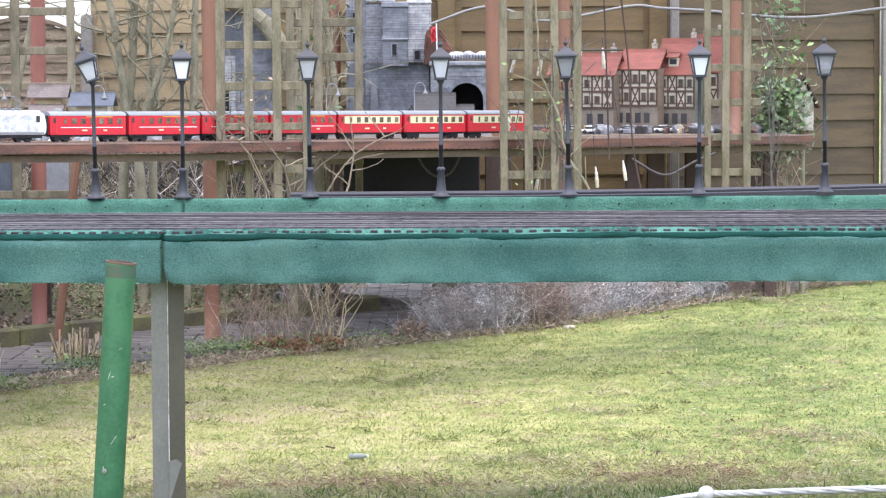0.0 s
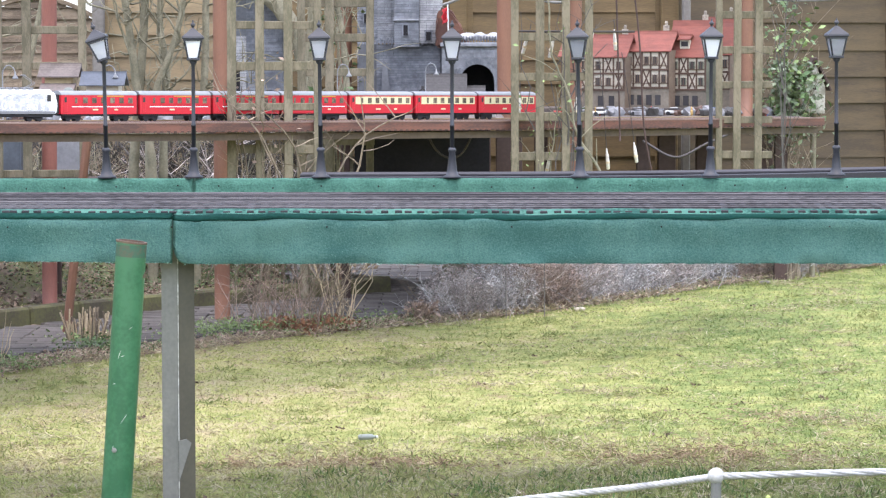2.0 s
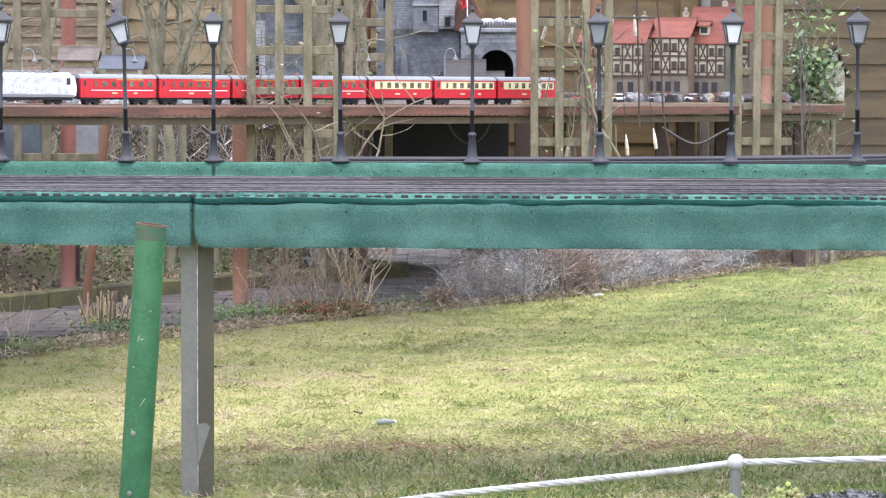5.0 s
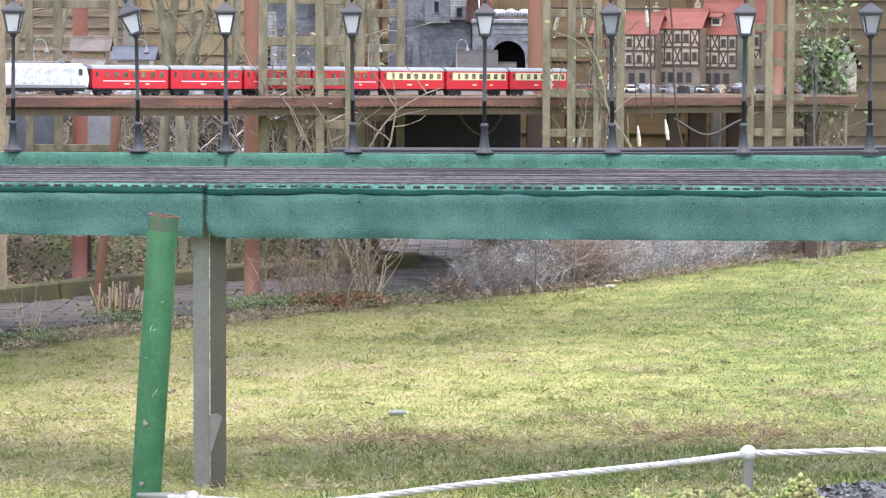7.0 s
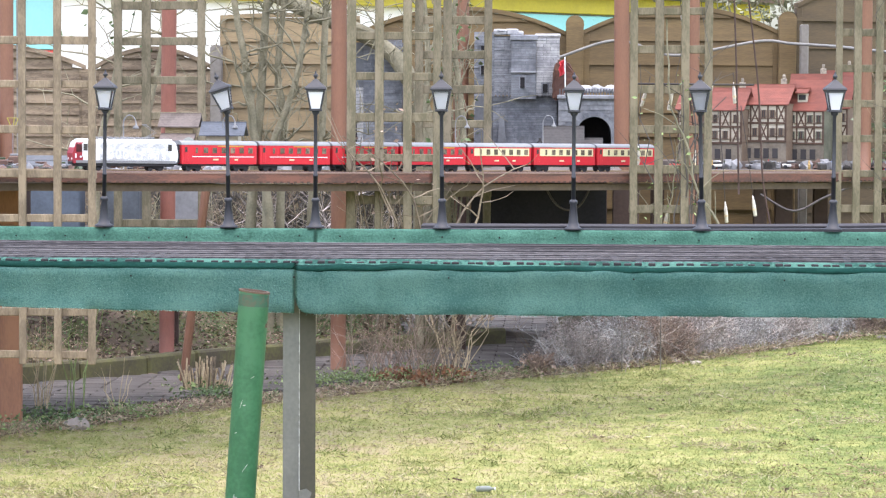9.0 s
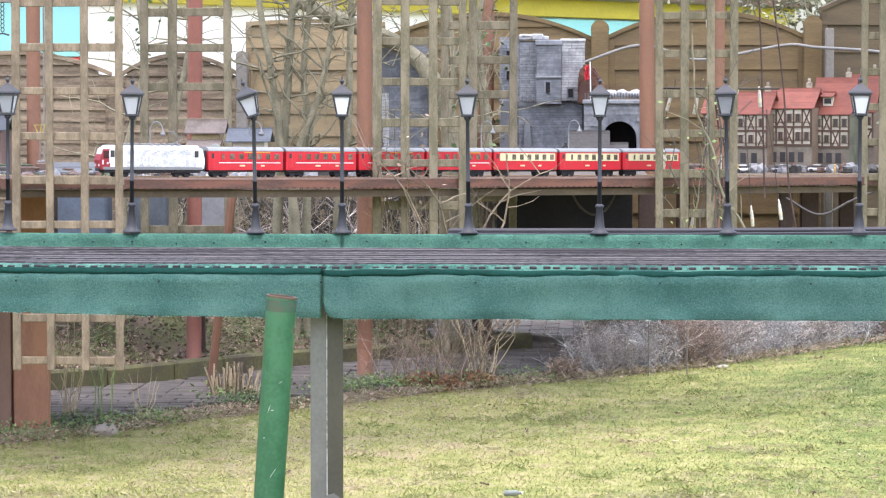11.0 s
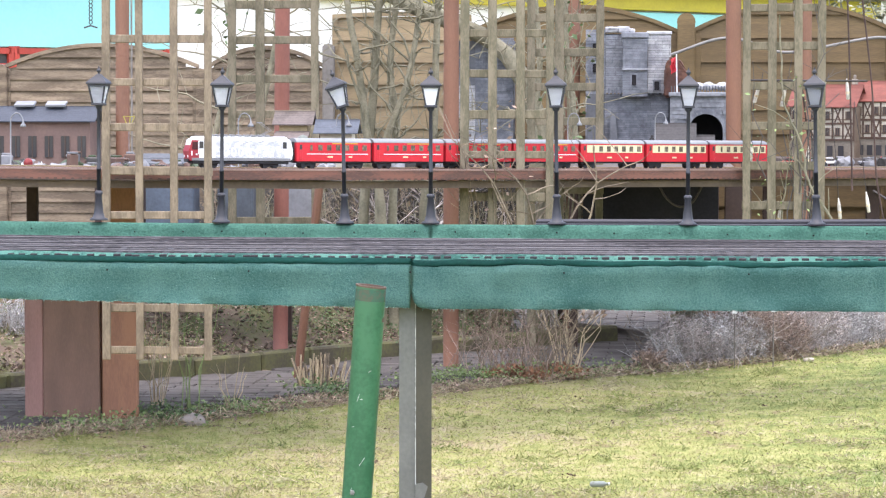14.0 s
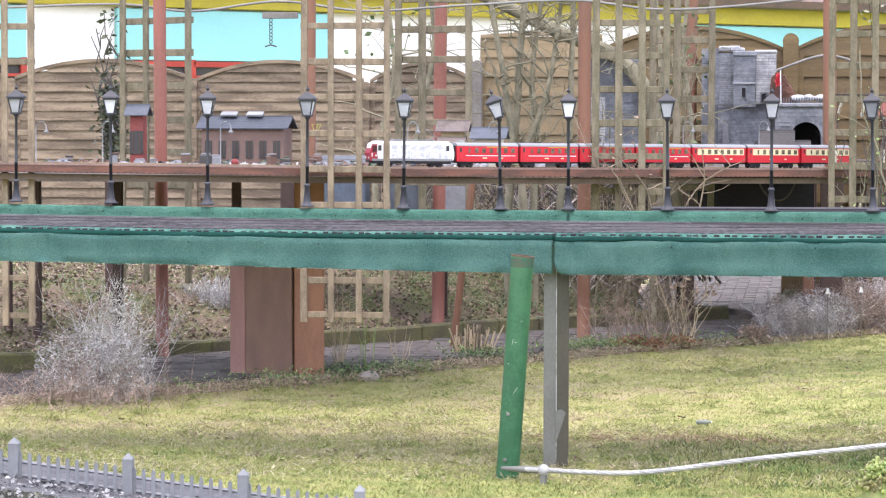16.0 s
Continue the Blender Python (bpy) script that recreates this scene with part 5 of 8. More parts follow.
def timbered_house(x, y, w, h, roof_h, dormers, label, wall):
    ob = thing("timbered_house", x, y, 1.29, label, "model house", "timbered houses of the village", turn=-26)
    d = 0.22
    part("body", boxed(0, 0, h / 2, w, d, h), wall, ob)
    part("roof", gable_roof(w, d, h - 0.01, h + roof_h), RED_ROOF, ob, "red tiled roof")
    f = -d / 2 - 0.004
    part("ground_floor", boxed(0, f + 0.001, h * 0.17, w - 0.004, 0.008, h * 0.33), INFILL_DARK, ob, "stone ground floor")
    rows = 2
    part("plaster_front", boxed(0, f + 0.001, h * 0.67, w - 0.004, 0.006, h * 0.65), PLASTER, ob, "cream plaster front")
    for r in range(rows + 1):
        z = h * (0.36 + 0.31 * r)
        part("timber_rail", boxed(0, f - 0.004, min(z, h - 0.006), w, 0.012, 0.014), TIMBER, ob)
        if r < rows:
            part("timber_rail", boxed(0, f - 0.003, z + h * 0.075, w, 0.006, 0.004), TIMBER, ob)
    n = max(3, round(w / 0.07))
    for i in range(n + 1):
        part("timber_post", boxed(-w / 2 + 0.006 + i * (w - 0.012) / n, f - 0.003, h * 0.68, 0.011, 0.011, h * 0.63), TIMBER, ob)
    for r in range(rows):
        z = h * (0.52 + 0.31 * r)
        for i in range(n):
            xm = -w / 2 + 0.006 + (i + 0.5) * (w - 0.012) / n
            if (i + r) % 3 == 2:
                for s in (-1, 1):
                    part("timber_brace", boxed(xm, f - 0.002, z, 0.009, 0.01, h * 0.3, Euler((0, s * 0.42, 0)).to_matrix()), TIMBER, ob)
            else:
                wn = part("window", boxed(xm, f - 0.003, z, 0.026, 0.008, 0.05), DARK_GLASS, ob, "dark small-paned window")
                part("sill", boxed(xm, f - 0.008, z - 0.028, 0.036, 0.014, 0.006), TIMBER, wn)
                for s in (-1, 1):
                    part("shutter", boxed(xm + s * 0.0165, f - 0.006, z, 0.0075, 0.006, 0.052), wall, wn, "painted shutter")
                part("mullion", boxed(xm, f - 0.008, z, 0.005, 0.004, 0.055), TIMBER, wn)
    for i in range(max(1, n - 1)):
        part("shop_window", boxed(-w / 2 + (i + 0.8) * w / n, f - 0.004, h * 0.15, 0.04, 0.008, 0.07), DARK_GLASS, ob)
    for xd in dormers:
        dm = part("dormer", boxed(xd, -0.07, h + roof_h * 0.35, 0.07, 0.07, 0.06), PLASTER, ob, "white dormer")
        part("dormer_window", boxed(xd, -0.107, h + roof_h * 0.36, 0.05, 0.006, 0.035), DARK_GLASS, dm)
        part("dormer_roof", gable_roof(0.085, 0.1, 0, 0.03, 0.004), RED_ROOF, dm).matrix_basis = pose(xd, -0.075, h + roof_h * 0.35 + 0.03, 0, 0, 0)
    part("chimney", boxed(w * 0.28, 0.02, h + roof_h + 0.02, 0.035, 0.035, 0.06, bevel=0.003), CHIMNEY, ob, "pale chimney")
    part("chimney_pot", lathe(bmesh.new(), [(0.01, 0), (0.012, 0.02), (0.008, 0.03)], 8, (w * 0.28, 0.02, h + roof_h + 0.05)), CHIMNEY, ob)
    return ob


timbered_house(0.9, 19.98, 0.2, 0.37, 0.14, (), "timbered model house with red roof, end of the row", INFILL)
timbered_house(1.135, 19.86, 0.245, 0.365, 0.14, (), "narrow timbered model house with red roof", INFILL)
timbered_house(1.4, 19.86, 0.335, 0.406, 0.125, (), "timbered model house with balcony and red roof", INFILL)
timbered_house(1.69, 19.86, 0.27, 0.364, 0.24, (-0.03,), "timbered model house with high red roof and dormer", INFILL_GREEN)
timbered_house(1.9, 19.98, 0.2, 0.38, 0.25, (), "timbered model house with high red roof", INFILL)


def station(x, y, w, d, h, roof_h, wall, roof_mat, label, n):
    ob = thing("station_building", x, y, 1.292, label, "model building")
    part("wall", boxed(0, 0, h / 2, w, d, h), wall, ob)
    part("roof", gable_roof(w, d, h - 0.005, h + roof_h, 0.035), roof_mat, ob, "dark roof")
    for i in range(n):
        xm = -w / 2 + (i + 0.5) * w / n
        wn = part("window", boxed(xm, -d / 2 - 0.003, h * 0.5, 0.045, 0.01, h * 0.42), DARK_GLASS, ob)
        part("window_frame", boxed(xm, -d / 2 - 0.009, h * 0.5, 0.005, 0.005, h * 0.42), TIMBER, wn)
    return ob


big = station(-3.47, 15.15, 0.54, 0.3, 0.275, 0.07, BRICK, SLATE_ROOF, "brown brick station building with dark slate roof and skylights", 6)
for x in (-0.115, 0.057):
    part("skylight", boxed(x, -0.015, 0.368, 0.11, 0.07, 0.014, Euler((radians(18), 0, 0)).to_matrix(), 0.002), CAR_ROOF, big, "pale skylight")
TAUPE_ROOF = shade("taupe_slate_roof", (0.062, 0.057, 0.056), (0.042, 0.039, 0.038), 0.8, 8, 60, 0.7, 0.08, 0.3)
PINK_ROOF = shade("faded_pink_roof", (0.155, 0.125, 0.112), (0.10, 0.08, 0.07), 0.8, 10, 70, 0.9, 0.08, 0.2)
BLUE_ROOF = shade("blue_grey_roof", (0.09, 0.10, 0.122), (0.06, 0.067, 0.082), 0.75, 8, 60, 0.7, 0.08, 0.2)
STEEL_BLUE = shade("pale_steel_canopy", (0.115, 0.12, 0.13), (0.06, 0.064, 0.072), 0.7, 8, 60, 0.8, 0.1, 0.1)
small = station(-0.045, 17.6, 0.19, 0.16, 0.135, 0.11, OCHRE, TAUPE_ROOF, "small ochre station house with taupe slate roof", 3)
part("annex", boxed(0.155, -0.02, 0.058, 0.13, 0.12, 0.116), OCHRE, small, "pale ochre annex")
part("annex_roof", gable_roof(0.14, 0.13, 0.114, 0.172, 0.02), TAUPE_ROOF, small).matrix_basis = pose(0.155, -0.02, 0)
wn = part("annex_window", boxed(0.165, -0.083, 0.06, 0.026, 0.006, 0.06), DARK_GLASS, small, "yellow framed window")
for dx in (-0.016, 0.016):
    part("window_frame", boxed(0.165 + dx, -0.085, 0.06, 0.007, 0.008, 0.07), GOLD, wn)
part("shed", boxed(-0.145, -0.03, 0.06, 0.075, 0.1, 0.12), PLASTER, small, "beige gabled shed")
part("shed_roof", gable_roof(0.1, 0.075, 0.118, 0.168, 0.012), TAUPE_ROOF, small).matrix_basis = pose(-0.145, -0.03, 0, 0, 0, 90)
part("shed_door", boxed(-0.145, -0.083, 0.05, 0.026, 0.006, 0.07), DARK_GLASS, small)
pink = station(-2.1, 15.12, 0.15, 0.16, 0.26, 0.06, OCHRE, PINK_ROOF, "ochre model house with two faded pink roofs", 3)
part("lower_roof", boxed(0.0, -0.15, 0.2, 0.19, 0.13, 0.012, Euler((radians(17), 0, 0)).to_matrix(), 0.003), PINK_ROOF, pink, "faded pink lean-to roof")
part("lean_to", boxed(0.0, -0.145, 0.09, 0.165, 0.1, 0.18), OCHRE, pink, "ochre lean-to wall")
for i in range(4):
    part("lean_to_window", boxed(-0.06 + 0.04 * i, -0.197, 0.11, 0.024, 0.006, 0.06), DARK_GLASS, pink)
station(-1.86, 15.05, 0.17, 0.16, 0.215, 0.06, PLASTER, BLUE_ROOF, "cream model house with blue-grey roof", 3)
canopy = thing("platform_canopy", -2.72, 15.0, 1.292, "long pale steel-blue platform canopy of the model station", "model building")
for y, z in ((-0.16, 0.06), (0.0, 0.085)):
    part("roof", boxed(0, y, z, 0.58, 0.13, 0.012, Euler((radians(10), 0, 0)).to_matrix(), 0.002), STEEL_BLUE, canopy, "pale blue canopy roof")
    for x in (-0.24, -0.08, 0.08, 0.24):
        part("pillar", tubed([(x, y, 0), (x, y, z)], 0.005, 6), STEEL_BLUE, canopy)
tank = thing("globe_tank", -2.0, 14.68, 1.292, "grey-green model globe tank on a short stand", "model piece")
part("stand", lathe(bmesh.new(), [(0.022, 0), (0.018, 0.1), (0.026, 0.13)], 10), STEEL_BLUE, tank)
part("globe", lathe(bmesh.new(), [(0.036 * math.cos(a), 0.165 + 0.042 * math.sin(a)) for a in (math.pi * (i / 10 - 0.5) * 0.98 for i in range(11))], 16), shade("grey_green_tank", (0.17, 0.19, 0.165), None, 0.6, 9, 60), tank, smooth=True)
station(-4.21, 15.2, 0.09, 0.1, 0.36, 0.06, shade("red_model_wall", (0.24, 0.05, 0.042), (0.17, 0.042, 0.036), 0.7, 9, 60, 0.7), BLUE_ROOF, "tall narrow red model house", 2)

bucket = thing("bucket", 0.215, 16.75, 1.3, "white plastic bucket standing at the rail edge", "bucket")
part("pail", lathe(bmesh.new(), [(0.036, 0), (0.042, 0.1), (0.045, 0.1), (0.045, 0.108), (0.04, 0.108), (0.036, 0.02)], 20), CAR_WHITE, bucket, smooth=True)
part("handle", tubed([(0.044 * math.cos(a), -0.02, 0.1 + 0.03 * math.sin(a)) for a in (math.pi * i / 10 for i in range(11))], 0.002, 5), CAR_ROOF, bucket)


def gooseneck(x, y, z, h, label="grey gooseneck model lamp on the shelf"):
    ob = thing("gooseneck_lamp", x, y, z, label, "model lamp", "gooseneck lamps of the village")
    pts = [(0, 0, 0), (0, 0, h * 0.85)] + [(0.033 - 0.033 * math.cos(a), 0, h * 0.85 + 0.045 * math.sin(a)) for a in (math.pi * i / 8 for i in range(1, 9))]
    part("mast", tubed(pts, 0.0036, 6), CAR_ROOF, ob, smooth=True)
    part("shade", lathe(bmesh.new(), [(0.017, -0.016), (0.014, -0.006), (0.005, 0.005), (0.004, 0.013)], 12, (0.066, 0, h * 0.85 - 0.01)), CAR_ROOF, ob, "grey bell shade", smooth=True)
    return ob


neck = gooseneck(-0.66, 16.1, 1.295, 0.32)
for x, y in ((-2.33, 14.6), (-3.47, 14.3), (-0.17, 17.3), (-1.86, 15.0), (-4.2, 14.2), (-4.6, 14.1)):
    copy_thing(neck, pose(x, y, 1.296))

# small models standing about on the shelves
TOY = [shade("toy_" + n, c, None, 0.5, 9, 60, 0.4, 0.15, 0.05) for n, c in (("red", (0.45, 0.04, 0.03)), ("white", (0.7, 0.69, 0.66)), ("grey", (0.25, 0.25, 0.26)), ("dark", (0.06, 0.055, 0.05)), ("brown", (0.13, 0.075, 0.055)), ("blue", (0.1, 0.15, 0.3)), ("green", (0.06, 0.085, 0.04)), ("ochre", (0.5, 0.33, 0.12)))]


DULL = (TOY[2], TOY[2], TOY[3], TOY[4], TOY[2], TOY[6], TOY[4])


def toy_car(x, y, mat_, turn, z=1.297):
    ob = thing("toy_car", x, y, z, "small model car parked on the shelf", "toy car", "model cars", turn=turn)
    part("body", boxed(0, 0, 0.022, 0.13, 0.055, 0.022, bevel=0.006), mat_, ob)
    part("cabin", boxed(-0.005, 0, 0.041, 0.07, 0.048, 0.02, bevel=0.007), DARK_GLASS, ob)
    part("roof", boxed(-0.005, 0, 0.052, 0.05, 0.044, 0.005, bevel=0.002), mat_, ob)
    for sx in (-0.04, 0.04):
        for sy in (-0.026, 0.026):
            link("wheel", wheel, ob, m=pose(sx, sy, 0.013))


for i in range(16):
    toy_car(-4.6 + i * 0.165 + random.uniform(-0.03, 0.03), 14.1 + 0.6 * random.random(), TOY[(1, 2, 1, 0, 3, 1, 5, 2)[i % 8]], random.choice((0, 20, 180, -25)))
for i in range(5):
    toy_car(0.75 + i * 0.26, 19.35 + 0.2 * random.random(), TOY[(0, 1, 2, 1, 5)[i]], random.uniform(-30, 30), 1.249)
BRIGHT = (TOY[1], TOY[0], TOY[2], TOY[7], TOY[1], TOY[4], TOY[5], TOY[1], TOY[3])
for i in range(300):
    if 260 <= i:
        x, y = random.uniform(-4.7, -2.9), random.uniform(14.3, 14.85)
    elif i < 130:
        x, y = random.uniform(-4.7, -1.85), random.uniform(14.15, 14.85)
    elif i < 165:
        x, y = random.uniform(-1.7, -0.9), random.uniform(15.35, 16.3)
    elif i < 215:
        x, y = random.uniform(0.85, 2.15), random.uniform(19.25, 19.6)
    else:
        x, y = random.uniform(-0.55, 0.02), random.uniform(17.8, 19.3)
    kind = random.random()
    ob = thing("toy_clutter", x, y, 1.249 if 165 <= i < 215 else 1.297, "small jumbled model piece on the shelf", "model piece", "model pieces on the shelves", turn=random.uniform(0, 180))
    h = random.uniform(0.02, 0.11 if x < -2.9 else 0.06)
    if kind < 0.25:
        r, h = random.uniform(0.006, 0.011), min(h, 0.045)
        part("peg", lathe(bmesh.new(), [(r * 0.8, 0), (r, h * 0.7), (r * 0.5, h * 0.9), (r * 0.75, h * 1.15), (r * 0.2, h * 1.4)], 7), random.choice(BRIGHT), ob)
        part("plinth", boxed(0.012, 0, h * 0.3, 0.02, 0.016, h * 0.6, bevel=0.003), random.choice(BRIGHT), ob)
    elif kind < 0.5:
        bm = boxed(0, 0, h / 2, random.uniform(0.03, 0.09), random.uniform(0.03, 0.07), h, bevel=0.006)
        part("crate", bm, random.choice(DULL), ob)
        part("lid", boxed(0, 0, h + 0.006, 0.05, 0.04, 0.01, bevel=0.002), random.choice(DULL), ob)
    else:
        bm = bmesh.new()
        bmesh.ops.create_icosphere(bm, subdivisions=2, radius=0.035, matrix=Matrix.Translation((0, 0, 0.02)) @ Matrix.Diagonal((1.4, 1, random.uniform(0.7, 1.5), 1)))
        for v in bm.verts:
            v.co += 0.028 * noise.noise_vector(v.co * 60 + Vector((x * 9, y * 9, 0)))
        part("bush_body", bm, random.choice((TOY[6], TOY[4], TOY[2], TOY[2], TOY[3])), ob)

CRANE_PAINT = shade("dull_yellow_paint", (0.42, 0.36, 0.06), None, 0.6, 12, 60)
crane = thing("toy_crane", -2.968, 14.9, 1.296, "thin dull yellow model crane behind the trellis", "toy crane")
part("mast", tubed([(0, 0, 0), (0, 0, 0.27)], 0.002, 6), CAR_ROOF, crane, "thin grey mast")
for dx in (-0.03, 0.008, 0.032):
    part("jib", tubed([(dx * 0.3, 0, 0.25), (dx, 0, 0.3)], 0.003, 6), CRANE_PAINT, crane)
part("cross_bar", tubed([(-0.03, 0, 0.298), (0.032, 0, 0.298)], 0.002, 6), CRANE_PAINT, crane)
buoy = thing("toy_buoy", -3.379, 14.3, 1.296, "round dark red model piece on a white foot", "model piece")
part("foot", lathe(bmesh.new(), [(0.026, 0), (0.022, 0.024), (0.01, 0.042)], 12), CAR_WHITE, buoy)
part("ball", lathe(bmesh.new(), [(0.024 * math.cos(a), 0.06 + 0.024 * math.sin(a)) for a in (math.pi * (i / 10 - 0.5) * 0.98 for i in range(11))], 14), shade("dark_red_paint", (0.24, 0.03, 0.028), None, 0.6, 12, 60), buoy, smooth=True)
pile = thing("log_pile", -0.36, 18.6, 1.296, "heap of small brown logs and rusty rubble by the castle", "log pile")
for i in range(46):
    a, e = random.uniform(0, 180), random.uniform(-35, 35)
    u = random.random()
    x, y, ln = random.gauss(0, 0.09), random.gauss(0, 0.1), random.uniform(0.03, 0.09)
    z = 0.012 + 0.11 * u * max(0.0, 1 - abs(x) / 0.2)
    o = part("log" if i % 3 else "rubble", tubed([(-ln / 2, 0, 0), (ln / 2, 0, 0)], random.uniform(0.008, 0.015), 7), (TOY[4], RUST, TOY[2], POST, TOY[1], TOY[4])[i % 6], pile)
    o.matrix_basis = pose(x, y, z, 0, e, a)

# ---------------------------------------------------------------- plants
TWIG = shade("dry_twig", (0.27, 0.215, 0.155), (0.13, 0.10, 0.075), 0.85, 20, 90, 0.7, 0.25, 0.0, island=True)
TWIG_GREY = shade("grey_heather_twig", (0.56, 0.50, 0.47), (0.26, 0.22, 0.205), 0.9, 9, 60, 0.8, 0.35, 0.0, island=True)
TWIG_RED = shade("brown_heather_twig", (0.40, 0.30, 0.25), (0.18, 0.135, 0.11), 0.9, 9, 60, 0.8, 0.35, 0.0, island=True)
LAVENDER = shade("silver_lavender", (0.55, 0.54, 0.535), (0.27, 0.255, 0.255), 0.9, 9, 60, 0.8, 0.3, 0.0, island=True)
CANE = shade("pale_cut_cane", (0.62, 0.51, 0.35), (0.40, 0.31, 0.21), 0.8, 20, 90, 0.7, 0.2, 0.0, island=True)
BARK = shade("grey_green_bark", (0.25, 0.225, 0.155), (0.15, 0.14, 0.095), 0.9, 9, 70, 0.8, 0.1, 0.6)
BARK_DARK = shade("dark_bark", (0.10, 0.09, 0.08), None, 0.9, 9, 70, 0.8, 0.1, 0.6)
LEAF = shade("green_leaf", (0.125, 0.185, 0.07), (0.07, 0.12, 0.045), 0.55, 9, 60, 0.7, 0.35, 0.0, island=True)
LEAF_DARK = shade("dark_ivy_leaf", (0.06, 0.075, 0.035), (0.03, 0.038, 0.02), 0.5, 9, 60, 0.7, 0.35, 0.0, island=True)
LEAF_PALE = shade("pale_green_leaf", (0.25, 0.315, 0.125), (0.15, 0.215, 0.075), 0.6, 9, 60, 0.7, 0.3, 0.0, island=True)
LEAF_DEAD = shade("dead_leaf", (0.45, 0.33, 0.25), (0.23, 0.165, 0.13), 0.85, 9, 60, 0.8, 0.45, 0.0, island=True)
LEAF_SAGE = shade("sage_green_leaf", (0.20, 0.235, 0.15), (0.12, 0.15, 0.085), 0.6, 9, 60, 0.7, 0.3, 0.0, island=True)
PALE_SAGE = shade("pale_sage_leaf", (0.56, 0.56, 0.53), (0.38, 0.38, 0.35), 0.85, 9, 60, 0.8, 0.2, 0.0, island=True)
GREY_GREEN = shade("grey_green_needles", (0.19, 0.2, 0.15), (0.09, 0.098, 0.07), 0.8, 9, 60, 0.8, 0.35, 0.0, island=True)
RUSSET = shade("rusty_withered_leaf", (0.33, 0.165, 0.09), (0.20, 0.10, 0.06), 0.85, 9, 60, 0.8, 0.35, 0.0, island=True)
rng = np.random.default_rng(7)


def stems(bm, x, y, z, n, height, spread, r, bend=0.3, sides=4, segs=4, foot=0.25, side_twigs=0):
    """n bent stems that fan out from a small foot."""
    for _ in range(n):
        a = rng.uniform(0, 2 * math.pi)
        d = math.sqrt(rng.uniform(0, 1))
        fx, fy = x + foot * spread * d * math.cos(a), y + foot * spread * d * math.sin(a)
        h = height * rng.uniform(0.55, 1.05)
        out = spread * d
        pts = []
        j = rng.normal(0, 1, (segs + 1, 2)) * 0.05 * height
        for i in range(segs + 1):
            u = i / segs
            k = u ** (1 + bend * 2)
            pts.append((fx + out * math.cos(a) * k * (1 - foot) + j[i, 0] * u, fy + out * math.sin(a) * k * (1 - foot) + j[i, 1] * u, z + h * (u - bend * d * 0.35 * u * u)))
        tube(bm, pts, [r * (1.0 - 0.7 * i / segs) for i in range(segs + 1)], sides, cap=False)
        for _ in range(side_twigs):
            i = rng.integers(1, segs)
            p = Vector(pts[i])
            q = p + Vector((rng.normal(0, 0.3), rng.normal(0, 0.3), rng.uniform(0.1, 0.6))) * height * 0.3
            tube(bm, [p, p.lerp(q, 0.5) + Vector((rng.normal(0, 0.01), 0, 0)), q], [r * 0.5, r * 0.4, r * 0.2], 3, cap=False)


def arching(bm, n, height, spread, r, fork=4, lean=0.35):
    """n irregular bare branches that wander upwards and fork."""
    for _ in range(n):
        p = Vector((rng.normal(0, spread * 0.3), rng.normal(0, spread * 0.3), 0))
        d = Vector((rng.normal(0, lean), rng.normal(0, lean * 0.6), 1)).normalized()
        step = height * rng.uniform(0.6, 1.1) / 8
        turn = Vector((rng.normal(0, 0.09), rng.normal(0, 0.05), -0.03))
        pts = [p.copy()]
        for i in range(8):
            d = (d + turn + Vector((rng.normal(0, 0.12), rng.normal(0, 0.08), rng.normal(0, 0.04)))).normalized()
            p = p + d * step
            pts.append(p.copy())
        tube(bm, pts, [r * (1 - 0.085 * i) for i in range(9)], 4, cap=False)
        for _ in range(fork):
            i = rng.integers(2, 8)
            q, e = pts[i].copy(), Vector((rng.normal(0, 0.8), rng.normal(0, 0.5), rng.uniform(0.1, 1.0))).normalized()
            ln = height * rng.uniform(0.12, 0.4) / 4
            tw = [q.copy()]
            for _ in range(4):
                e = (e + Vector((rng.normal(0, 0.18), rng.normal(0, 0.12), rng.normal(0.02, 0.15)))).normalized()
                q = q + e * ln
                tw.append(q.copy())
            tube(bm, tw, [r * 0.5, r * 0.42, r * 0.36, r * 0.28, r * 0.18], 3, cap=False)


def twig_bush(x, y, z, n, height, spread, r, material, label, fork=4, lean=0.35, category="shrub", group=""):
    ob = thing("bare_bush", x, y, z, label, category, group)
    bm = bmesh.new()
    arching(bm, n, height, spread, r, fork, lean)
    part("stem_mass", bm, material, ob)
    return ob


